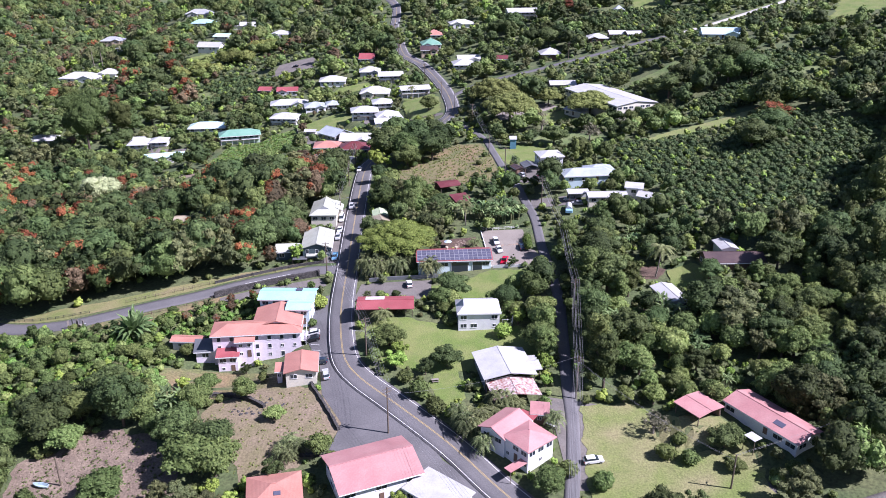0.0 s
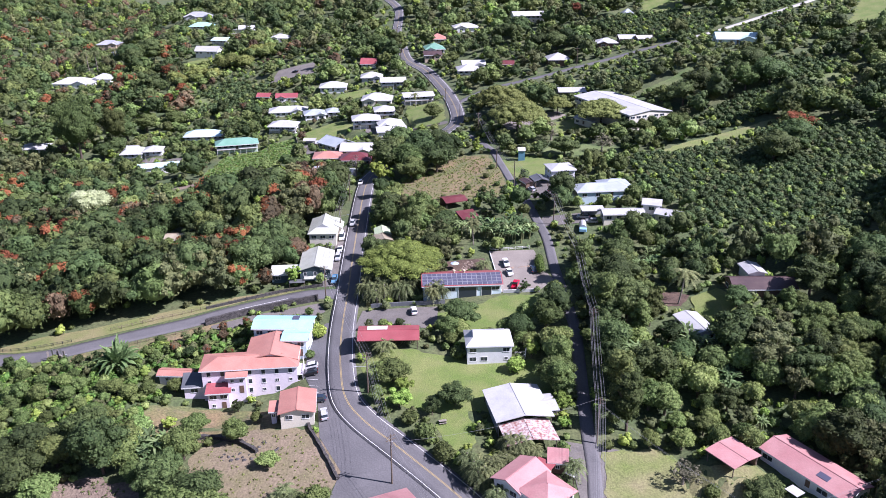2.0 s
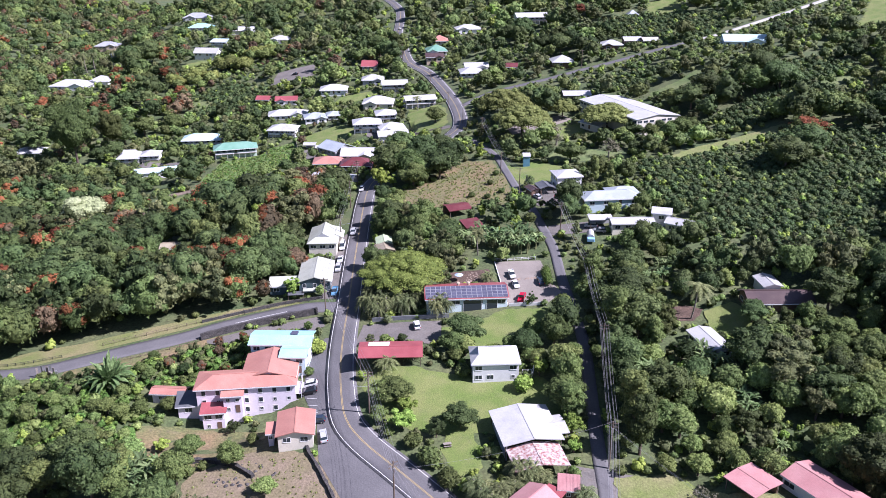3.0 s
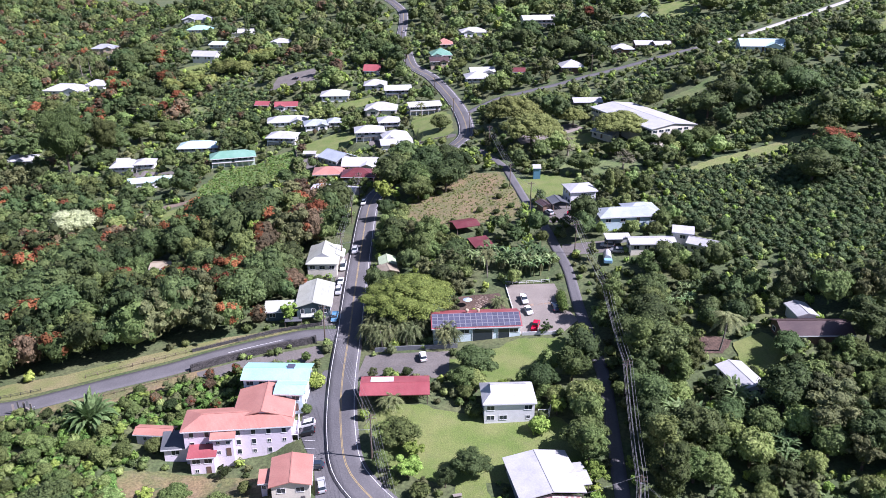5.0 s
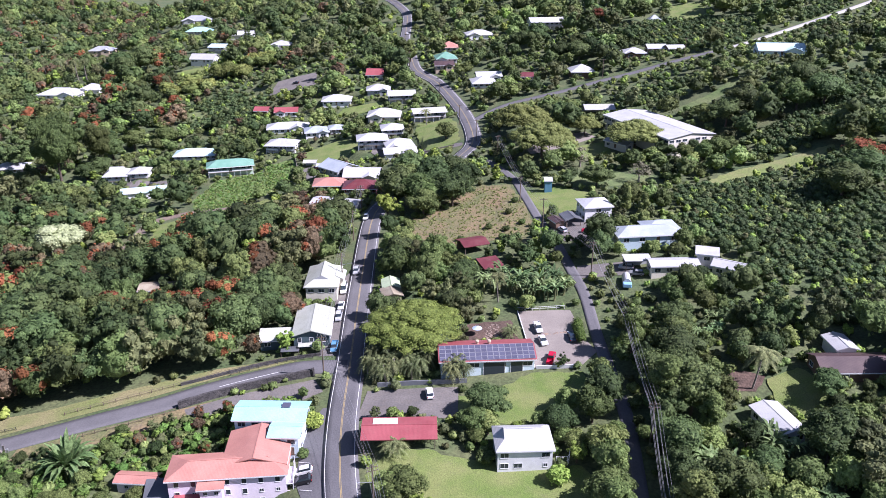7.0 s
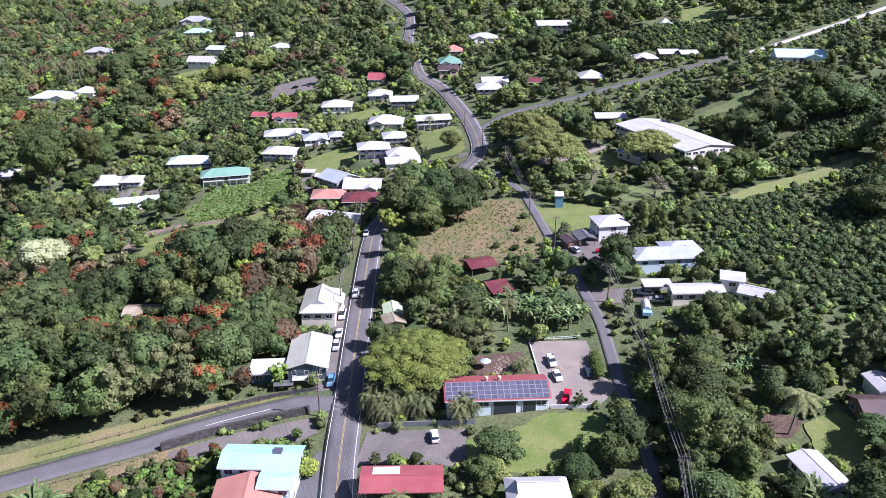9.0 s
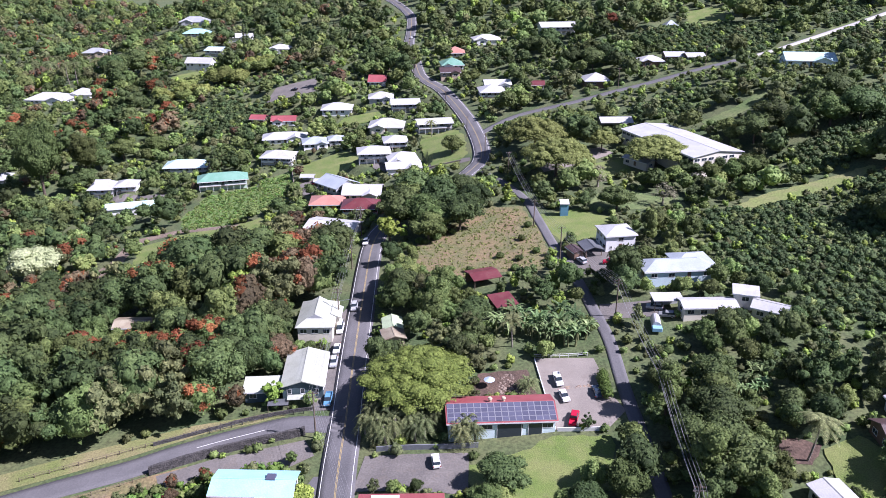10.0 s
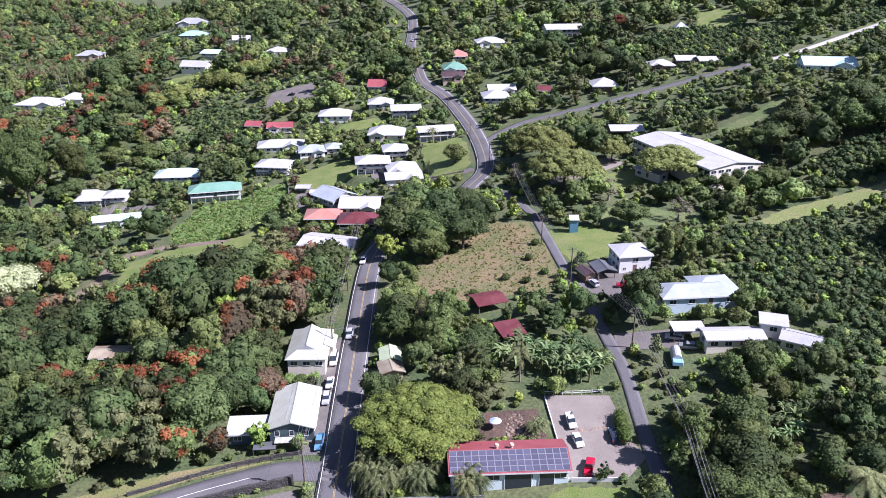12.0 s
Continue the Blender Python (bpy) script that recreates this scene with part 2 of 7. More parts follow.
def terrace(x, y, r, z):
    """Levels the hillside round a building."""
    for i in range(int((x - r - 6) // 25), int((x + r + 6) // 25) + 1):
        for j in range(int((y - r - 6) // 25), int((y + r + 6) // 25) + 1):
            PADS.setdefault((i, j), []).append((x, y, r, z))


terrace(-45, 394, 8.3, -8.0)
terrace(-60, 402, 7.8, -9.8)
terrace(-52, 369, 8.8, -7.8)
terrace(-46, 414, 9.0, -8.4)
terrace(-58, 422, 9.2, -7.9)
terrace(-77, 451, 4.1, -13.7)
terrace(-68, 439, 4.1, -12.1)
terrace(-46, 460, 8.7, -6.5)
terrace(-31, 446, 9.0, -7.2)
terrace(-32, 454, 8.0, -6.0)
terrace(-36, 474, 6.8, -2.2)
terrace(-18, 498, 8.0, -1.1)
terrace(-43, 508, 10.1, -2.9)
terrace(-100, 516, 12.9, -11.7)
terrace(-98, 487, 9.1, -15.7)
terrace(-81, 500, 7.6, -10.3)
terrace(-70, 504, 5.3, -9.7)
terrace(-149, 497, 12.7, -22.7)
terrace(-120, 461, 12.7, -20.8)
terrace(-183, 468, 7.1, -28.0)
terrace(-172, 469, 6.1, -24.7)
terrace(-160, 442, 11.6, -26.2)
terrace(-257, 499, 8.8, -31.3)
terrace(-287, 636, 15.7, -16.9)
terrace(-269, 647, 8.6, -15.9)
terrace(-247, 848, 12.7, -0.3)
terrace(-278, 942, 15.7, -1.3)
terrace(-334, 824, 11.7, -14.3)
terrace(-288, 748, 11.7, -10.3)
terrace(-199, 694, 10.7, -3.8)
terrace(-190, 782, 12.2, 5.3)
terrace(-141, 711, 8.6, 6.3)
terrace(-199, 733, 7.6, -0.6)
terrace(-55, 589, 6.5, 4.7)
terrace(-107, 547, 7.9, -9.7)
terrace(-124, 555, 5.3, -11.1)
terrace(-76, 551, 9.8, -4.3)
terrace(-51, 559, 8.1, 1.5)
terrace(-36, 542, 9.1, -0.6)
terrace(62, 650, 13.2, 29.4)
terrace(15, 652, 10.7, 22.5)
terrace(-7, 631, 7.7, 16.3)
terrace(-9, 602, 8.3, 13.1)
terrace(-10, 586, 3.8, 8.1)
terrace(14, 539, 8.3, 9.7)
terrace(17, 553, 8.6, 10.7)
terrace(39, 540, 5.3, 12.9)
terrace(70, 529, 7.8, 17.3)
terrace(103, 546, 7.7, 25.5)
terrace(118, 553, 6.6, 27.5)
terrace(127, 546, 6.0, 28.3)
terrace(166, 489, 12.8, 35.9)
terrace(69, 461, 8.3, 11.1)
terrace(133, 624, 5.1, 35.2)
terrace(61, 161, 5.0, -7.5)
terrace(73, 162, 5.0, -7.9)
terrace(80, 151, 5.0, -8.0)
terrace(90, 228, 9.0, 1.7)
terrace(67, 212, 5.0, -2.8)
terrace(-49, 195.5, 4.0, -15.6)
terrace(-59, 194.5, 6.0, -16.4)


def ground(x, y):
    """Height of the hillside: a broad slope up to the right and ahead, with a few hollows and knolls."""
    x, y = max(-420.0, min(380.0, x)), max(60.0, min(1150.0, y))
    u, v = x / 100, (y - 300) / 100
    z = sum(a * b for a, b in zip(SLOPE, (1, u, v, u * v, u * u, v * v, u * u * u, u * u * v, u * v * v, v ** 3)))
    for cx, cy, s, h in HILLS:
        z += h * math.exp(-((x - cx) ** 2 + (y - cy) ** 2) / (2 * s * s))
    total, level = 0.0, 0.0
    for cx, cy, r, h in PADS.get((int(x // 25), int(y // 25)), ()):
        w = min(1.0, max(0.0, (r + 5.5 - math.hypot(x - cx, y - cy)) / 5.5))
        w = w * w * (3 - 2 * w)
        total, level = total + w, level + w * h
    if total:
        f = min(1.0, total)
        z = z * (1 - f) + level / total * f
    return z


def raw_mesh(name, verts, faces, mats=(), index=None, tone=None, smooth=False):
    me = bpy.data.meshes.new(name)
    me.from_pydata([tuple(v) for v in verts], [], [tuple(f) for f in faces])
    for m in mats:
        me.materials.append(m)
    if index is not None:
        me.polygons.foreach_set("material_index", np.asarray(index, dtype=np.int32))
    if tone is not None:
        at = me.attributes.new("tone", "FLOAT", "POINT")
        at.data.foreach_set("value", np.asarray(tone, dtype=np.float32))
    if smooth:
        me.polygons.foreach_set("use_smooth", np.ones(len(me.polygons), dtype=bool))
    me.update()
    return me


def steps(a, b, n):
    return list(np.linspace(a, b, n))


gx = [-2600, -1900, -1400, -1000] + steps(-800, -320, 25) + steps(-300, -205, 20) + steps(-200, 112.5, 126) + steps(117.5, 300, 38) + steps(320, 800, 25) + [1000, 1400, 2000, 2600]
gy = [-900, -500, -250, -100, 0, 40] + steps(60, 357, 100) + steps(360, 600, 97) + steps(605, 700, 20) + steps(720, 1200, 33) + [1300, 1500, 1900, 2600, 3400]
gverts = [(x, y, ground(x, y)) for y in gy for x in gx]
nx = len(gx)
gfaces = [(j * nx + i, j * nx + i + 1, (j + 1) * nx + i + 1, (j + 1) * nx + i) for j in range(len(gy) - 1) for i in range(nx - 1)]
ground_ob = new("ground", raw_mesh("ground", gverts, gfaces, [SOIL], smooth=True))
tagged(ground_ob, "green hillside of low undergrowth and soil", "ground", kind="structure")


def smooth_line(pts, step=3.0):
    """A line through the given points, rounded, with a point about every step metres."""
    p = [Vector(q) for q in pts]
    p = [p[0] * 2 - p[1]] + p + [p[-1] * 2 - p[-2]]
    out = []
    for i in range(1, len(p) - 2):
        a, b, c, d = p[i - 1:i + 3]
        n = max(1, int((c - b).length / step))
        for k in range(n):
            t = k / n
            out.append(0.5 * (2 * b + (c - a) * t + (2 * a - 5 * b + 4 * c - d) * t * t + (3 * b - a - 3 * c + d) * t ** 3))
    out.append(p[-2])
    return out


KEEP_LINES = []   # (line, half width) kept clear of trees
KEEP_AREAS = []   # outlines kept clear of trees
KEEP_BOXES = []   # (x, y, half w, half d, turn) of buildings


def strip(line, lo, hi, lift, cuts=3):
    """Verts and faces of a ribbon that lies on the hillside between two offsets from a line."""
    verts, faces = [], []
    for i, q in enumerate(line):
        a, b = line[max(0, i - 1)], line[min(len(line) - 1, i + 1)]
        n = Vector((-(b - a).y, (b - a).x)).normalized()
        for k in range(cuts):
            s = lo + (hi - lo) * k / (cuts - 1)
            r = q - n * s
            verts.append((r.x, r.y, ground(r.x, r.y) + lift))
        if i:
            o = (i - 1) * cuts
            faces += [(o + k, o + k + 1, o + cuts + k + 1, o + cuts + k) for k in range(cuts - 1)]
    return verts, faces


def road(name, pts, half, material, label, lines=True, keep=None):
    line = smooth_line(pts)
    v, f = strip(line, -half, half, 0.14, 5)
    # shallow edges down to the soil
    ob = new(name, raw_mesh(name, v, f, [material], smooth=True))
    sol = ob.modifiers.new("edge", "SOLIDIFY")
    sol.thickness, sol.offset = 0.25, -1
    tagged(ob, label, "road", kind="structure")
    KEEP_LINES.append((line, half if keep is None else keep))
    if lines:
        for title, offs, m in (("white_edge_line", (-half + 0.75, half - 0.75), WHITE_LINE), ("yellow_centre_line", (-0.13, 0.13), YELLOW_LINE)):
            for o in offs:
                v, f = strip(line, o - 0.06, o + 0.06, 0.155, 2)
                tagged(new(title, raw_mesh(title, v, f, [m])), "painted line along the asphalt road", "road marking", kind="structure")
    return line


def inside(x, y, outline):
    hit, j = False, len(outline) - 1
    for i in range(len(outline)):
        (xi, yi), (xj, yj) = outline[i], outline[j]
        if (yi > y) != (yj > y) and x < (xj - xi) * (y - yi) / (yj - yi) + xi:
            hit = not hit
        j = i
    return hit


def patch(name, outline, material, label, category, lift=0.06, cell=4.0, keep=True, ragged=0.0):
    """A sheet of grass, earth or paving draped on the hillside inside an outline."""
    pts = [Vector(p) for p in outline]
    if ragged:
        fine = []
        for a, b in zip(pts, pts[1:] + pts[:1]):
            n = max(1, int((b - a).length / 1.5))
            nn = Vector((-(b - a).y, (b - a).x)).normalized()
            for k in range(n):
                q = a.lerp(b, k / n)
                fine.append(q + nn * ragged * noise.noise((q.x * 0.35, q.y * 0.35, 3.1)))
        pts = fine
    bm = bmesh.new()
    bm.faces.new([bm.verts.new((p.x, p.y, 0)) for p in pts])
    xs, ys = [p.x for p in pts], [p.y for p in pts]
    for axis, lo, hi in (((1, 0, 0), min(xs), max(xs)), ((0, 1, 0), min(ys), max(ys))):
        c = lo + cell
        while c < hi:
            bmesh.ops.bisect_plane(bm, geom=bm.verts[:] + bm.edges[:] + bm.faces[:], plane_co=Vector(axis) * c, plane_no=axis)
            c += cell
    bmesh.ops.triangulate(bm, faces=[f for f in bm.faces if len(f.verts) > 4])
    for v in bm.verts:
        v.co.z = ground(v.co.x, v.co.y) + lift
    for f in bm.faces:
        if f.normal.z < 0:
            f.normal_flip()
    me = bpy.data.meshes.new(name)
    bm.to_mesh(me)
    bm.free()
    me.materials.append(material)
    ob = tagged(new(name, me), label, category, kind="structure")
    if keep:
        KEEP_AREAS.append([(p[0], p[1]) for p in outline])
    return ob


# ---- kit: parts, boxes, buildings ----
def part(name, mesh, parent, label="", loc=(0, 0, 0), turn=0.0, material=None):
    """Links a mesh, or a bmesh that is turned into one, as a part under a thing or part."""
    if isinstance(mesh, bmesh.types.BMesh):
        me = bpy.data.meshes.new(name)
        mesh.to_mesh(me)
        mesh.free()
        if material:
            me.materials.append(material)
        mesh = me
    ob = new(name, mesh)
    ob.parent = parent
    ob.location = loc
    ob.rotation_euler = (0, 0, turn)
    if label:
        ob["label"] = label
    return ob


def box(bm, x0, x1, y0, y1, z0, z1, bevel=0.0):
    r = bmesh.ops.create_cube(bm, size=1)
    for v in r["verts"]:
        v.co = Vector(((x0 + x1) / 2 + v.co.x * (x1 - x0), (y0 + y1) / 2 + v.co.y * (y1 - y0), (z0 + z1) / 2 + v.co.z * (z1 - z0)))
    if bevel:
        es = list({e for v in r["verts"] for e in v.link_edges})
        bmesh.ops.bevel(bm, geom=es, offset=bevel, segments=1, affect="EDGES")
    return r["verts"]


def boxes(*spec, bevel=0.0):
    bm = bmesh.new()
    for s in spec:
        box(bm, *s, bevel=bevel)
    return bm


def rod(bm, a, b, r0, r1=None, n=6):
    """A tapered rod between two points."""
    a, b = Vector(a), Vector(b)
    r1 = r0 if r1 is None else r1
    q = (b - a).to_track_quat("Z", "Y")
    rings = []
    for p, r in ((a, r0), (b, r1)):
        rings.append([bm.verts.new(p + q @ Vector((r * math.cos(k * math.tau / n), r * math.sin(k * math.tau / n), 0))) for k in range(n)])
    for k in range(n):
        bm.faces.new((rings[0][k], rings[0][(k + 1) % n], rings[1][(k + 1) % n], rings[1][k]))
    bm.faces.new(rings[1])
    bm.faces.new(rings[0][::-1])


def shared(bm, name, material):
    me = bpy.data.meshes.new(name)
    bm.to_mesh(me)
    bm.free()
    me.materials.append(material)
    return me


def frame_mesh(w, h, name, mullion=True):
    bars = [(-w / 2 - 0.08, w / 2 + 0.08, -0.06, 0.03, h / 2, h / 2 + 0.09), (-w / 2 - 0.10, w / 2 + 0.10, -0.10, 0.03, -h / 2 - 0.08, -h / 2),
            (-w / 2 - 0.08, -w / 2, -0.06, 0.03, -h / 2, h / 2), (w / 2, w / 2 + 0.08, -0.06, 0.03, -h / 2, h / 2)]
    if mullion:
        bars.append((-0.03, 0.03, -0.045, 0.03, -h / 2, h / 2))
    return shared(boxes(*bars), name, TRIM)


WINDOW_SIZES = {"wide": (1.7, 1.15), "tall": (0.95, 1.3), "small": (0.8, 0.8), "long": (2.4, 1.1)}
WINDOW_FRAMES = {k: frame_mesh(w, h, "window_frame_" + k, k != "tall") for k, (w, h) in WINDOW_SIZES.items()}
WINDOW_PANES = {k: shared(boxes((-w / 2, w / 2, -0.015, 0.02, -h / 2, h / 2)), "window_pane_" + k, PANE) for k, (w, h) in WINDOW_SIZES.items()}
DOOR_MESH = shared(boxes((-0.45, 0.45, -0.05, 0.03, 0, 2.05), (-0.53, -0.45, -0.07, 0.03, 0, 2.13), (0.45, 0.53, -0.07, 0.03, 0, 2.13), (-0.45, 0.45, -0.07, 0.03, 2.05, 2.13)), "door", WALLS["brown"])


def roof_mesh(a, b, kind, rise, thick=0.2, slope_to="front"):
    """Roof over an outline of 2a x 2b with its eaves at z 0; the ridge runs along x."""
    bm = bmesh.new()
    V = lambda *p: bm.verts.new(p)
    if kind == "hip":
        r = max(0.15, a - b) if a > b else 0.15
        e = [V(-a, -b, 0), V(a, -b, 0), V(a, b, 0), V(-a, b, 0)]
        p, q = V(-r, 0, rise), V(r, 0, rise)
        for f in ((e[0], e[1], q, p), (e[1], e[2], q), (e[2], e[3], p, q), (e[3], e[0], p)):
            bm.faces.new(f)
    elif kind == "gable":
        e = [V(-a, -b, 0), V(a, -b, 0), V(a, b, 0), V(-a, b, 0)]
        p, q = V(-a, 0, rise), V(a, 0, rise)
        for f in ((e[0], e[1], q, p), (e[2], e[3], p, q)):
            bm.faces.new(f)
    elif kind == "dutch":
        # hip below, small gable above
        r = max(0.3, a - b * 0.45)
        h1 = rise * 0.55
        c = b * 0.45
        e = [V(-a, -b, 0), V(a, -b, 0), V(a, b, 0), V(-a, b, 0)]
        m = [V(-r, -c, h1), V(r, -c, h1), V(r, c, h1), V(-r, c, h1)]
        p, q = V(-r, 0, rise), V(r, 0, rise)
        for f in ((e[0], e[1], m[1], m[0]), (e[1], e[2], m[2], m[1]), (e[2], e[3], m[3], m[2]), (e[3], e[0], m[0], m[3]), (m[0], m[1], q, p), (m[2], m[3], p, q), (m[1], m[2], q), (m[3], m[0], p)):
            bm.faces.new(f)
    else:
        bm.faces.new((V(-a, -b, 0), V(a, -b, 0), V(a, b, rise), V(-a, b, rise)))
    bm.normal_update()
    for f in bm.faces:
        if f.normal.z < 0:
            f.normal_flip()
    r = bmesh.ops.extrude_face_region(bm, geom=bm.faces[:])
    top = [g for g in r["geom"] if isinstance(g, bmesh.types.BMVert)]
    for v in top:
        v.co.z += thick
    bmesh.ops.recalc_face_normals(bm, faces=bm.faces[:])
    return bm


EAVES = {}  # height of the eaves over each building's base


def house(label, x, y, w, d, rot, ze, roof="hip", cover="white", wall="white", rise=None, over=0.6, name="house", category="house",
          windows="wide", sides=True, posts=False, rows=None, door=True, extra_clear=0.0, gap=3.0, base=None, ridge="x", wing=None, lanai=None, deep=2):
    """A building: w x d is the roof's outline and ze the height of its eaves; the walls reach down to the slope."""
    if (ridge == "y" or d > w * 1.12) and roof in ("hip", "gable", "dutch"):
        w, d, rot = d, w, rot + 90
    pick = random.Random(int(x * 31 + y * 17))
    if y > 360 and not posts and not name.startswith("school"):
        # broad low roofs with deep eaves, many with a shaded porch
        d, over = d * 1.2, 0.9
        if lanai is None:
            lanai = not wing and pick.random() < 0.75
    t = radians(rot)
    c, s = math.cos(t), math.sin(t)
    corner = [(x + c * u * w / 2 - s * v * d / 2, y + s * u * w / 2 + c * v * d / 2) for u, v in ((-1, -1), (1, -1), (1, 1), (-1, 1))]
    gs = [ground(*q) for q in corner]
    low = min(gs) if base is None else base
    ze = max(ze, max(gs) + 2.3)
    root = new(name)
    root.location = (x, y, low)
    root.rotation_euler = (0, 0, t)
    tagged(root, label, category, "buildings of the village")
    KEEP_BOXES.append((x, y, w / 2 + extra_clear, d / 2 + extra_clear, t))
    h = ze - low
    EAVES[root.name] = h
    a, b = w / 2 - over, d / 2 - over
    rise = (rise if rise is not None else min(w, d) / 2 * 0.38) * (1.55 if y > 360 and not name.startswith("school") else 1)
    mt, mw = ROOFS[cover], WALLS[wall]
    part("roof", roof_mesh(w / 2, d / 2, roof, rise), root, "", (0, 0, h), 0, mt)
    if roof in ("hip", "gable", "dutch"):
        r = {"hip": max(0.15, w / 2 - d / 2) if w > d else 0.15, "gable": w / 2, "dutch": max(0.3, w / 2 - d * 0.225)}[roof]
        part("ridge_cap", boxes((-r, r, -0.14, 0.14, 0.14, 0.26)), root, "", (0, 0, h + rise), 0, mt)
    if roof == "dutch":
        for u in (-1, 1):
            bm = bmesh.new()
            g = u * (r + 0.03)
            q = [bm.verts.new(p) for p in ((g, -d * 0.21, rise * 0.56 + 0.2), (g, d * 0.21, rise * 0.56 + 0.2), (g, 0, rise + 0.1), (g - u * 0.1, -d * 0.21, rise * 0.56 + 0.2), (g - u * 0.1, d * 0.21, rise * 0.56 + 0.2), (g - u * 0.1, 0, rise + 0.1))]
            for f in ((0, 1, 2), (5, 4, 3), (0, 3, 4, 1), (1, 4, 5, 2), (2, 5, 3, 0)):
                bm.faces.new([q[k] for k in f])
            part("gable_vent", bm, root, "dark louvred gable vent", (0, 0, h), 0, WALLS["grey"])
    if posts:
        for u in (-1, 1):
            for v in (-1, 1):
                part("post", boxes((u * a - 0.09, u * a + 0.09, v * b - 0.09, v * b + 0.09, -0.6, h + (rise if roof == "shed" and v > 0 else 0))), root, "", (0, 0, 0), 0, TIMBER)
        part("back_wall", boxes((-a, a, b - 0.3, b - 0.15, -0.6, h - 0.1)), root, "", (0, 0, 0), 0, mw)
        return root
    bm = bmesh.new()
    front = b - 2.2 if lanai and d > 7 else b
    q = [bm.verts.new(p) for p in ((-a, -front, -0.7), (a, -front, -0.7), (a, b, -0.7), (-a, b, -0.7), (-a, -front, h + 0.04), (a, -front, h + 0.04), (a, b, h + 0.04), (-a, b, h + 0.04))]
    for f in ((3, 2, 1, 0), (0, 1, 5, 4), (2, 3, 7, 6)):
        bm.faces.new([q[k] for k in f])
    if roof == "gable":
        p0, p1 = bm.verts.new((-a, 0, h + rise - 0.1)), bm.verts.new((a, 0, h + rise - 0.1))
        bm.faces.new((q[1], q[2], q[6], p1, q[5]))
        bm.faces.new((q[3], q[0], q[4], p0, q[7]))
    else:
        bm.faces.new((q[1], q[2], q[6], q[5]))
        bm.faces.new((q[3], q[0], q[4], q[7]))
    part("wall", bm, root, "", (0, 0, 0), 0, mw)
    if front < b:
        part("porch_floor", boxes((-a, a, -b - 0.1, -front, max(h - 2.75, -0.4), max(h - 2.6, -0.25))), root, "", (0, 0, 0), 0, CONCRETE)
        n = max(2, int(a / 1.6))
        for i in range(n + 1):
            u = -a + 0.1 + (2 * a - 0.2) * i / n
            part("porch_post", boxes((u - 0.08, u + 0.08, -b, -b + 0.16, -0.6, h)), root, "", (0, 0, 0), 0, TRIM)
        open_from, open_to = sorted((pick.uniform(-a, a), pick.uniform(-a, a)))
        for lo, hi in ((-a, open_from), (min(open_from + 1.6, a), a)):
            if hi - lo > 0.8:
                part("porch_rail", boxes((lo, hi, -b + 0.02, -b + 0.10, max(h - 2.6, 0) + 0.85, max(h - 2.6, 0) + 0.97), (lo, hi, -b + 0.04, -b + 0.08, max(h - 2.6, 0) + 0.1, max(h - 2.6, 0) + 0.8)), root, "", (0, 0, 0), 0, TRIM)
    for v in (-1, 1) if roof != "shed" else (-1,):
        part("fascia", boxes((-w / 2 + 0.03, w / 2 - 0.03, v * d / 2 - 0.025, v * d / 2 + 0.03, -0.16, 0.14)), root, "", (0, 0, h), 0, TRIM)
    if wing:
        u, ww, out = wing
        hr = min(rise * 0.85, ww * 0.2)
        part("gable_roof", roof_mesh((b + out) / 2 + 0.3, ww / 2, "gable", hr), root, "", (u, -(b + out) / 2, h + 0.05), math.pi / 2, mt)
        bm = bmesh.new()
        z0, y0, x0 = -0.7, -b - out + 0.5, ww / 2 - 0.4
        q = [bm.verts.new(p) for p in ((u - x0, y0, z0), (u + x0, y0, z0), (u + x0, y0, h + 0.05), (u, y0, h + hr - 0.05), (u - x0, y0, h + 0.05), (u - x0, -b, z0), (u + x0, -b, z0), (u + x0, -b, h + 0.05), (u - x0, -b, h + 0.05))]
        for f in ((0, 1, 2, 3, 4), (1, 6, 7, 2), (5, 0, 4, 8)):
            bm.faces.new([q[n] for n in f])
        part("gable_wall", bm, root, "", (0, 0, 0), 0, mw)
        wo = part("window", WINDOW_FRAMES["long"], root, "", (u, y0 - 0.02, h - 1.2))
        part("pane", WINDOW_PANES["long"], wo)
    ww, wh = WINDOW_SIZES[windows]
    rows = rows if rows is not None else max(1, int((h - 0.4) / 2.6))
    faces = [(0, -front, a, 0.0), (a, 0, b, math.pi / 2), (-a, 0, b, -math.pi / 2), (0, b, a, math.pi)]
    for k, (px, py, half, turn) in enumerate(faces if sides else faces[:1]):
        n = max(1, int(2 * half / gap))
        for row in range(min(rows, deep)):
            zc = h - 1.25 - row * 2.65
            if zc < 0.9:
                break
            for i in range(n):
                u = -half + (i + 0.5) * 2 * half / n
                if door and k == 0 and row == rows - 1 and i == n // 2 and n > 1:
                    part("door", DOOR_MESH, root, "", (px + u * math.cos(turn), py - 0.02, max(zc - 1.0, 0.05)))
                    continue
                if n > 2 and pick.random() < 0.25 and name != "apartment_house":
                    continue
                size = windows if row == 0 or pick.random() < 0.5 else "small"
                wo = part("window", WINDOW_FRAMES[size], root, "", (px + u * math.cos(turn), py + u * math.sin(turn), zc), turn)
                part("pane", WINDOW_PANES[size], wo)
    return root


# ---- kit: trees ----
def unit(v):
    return v / np.maximum(np.linalg.norm(v, axis=-1, keepdims=True), 1e-9)


_ico = {}


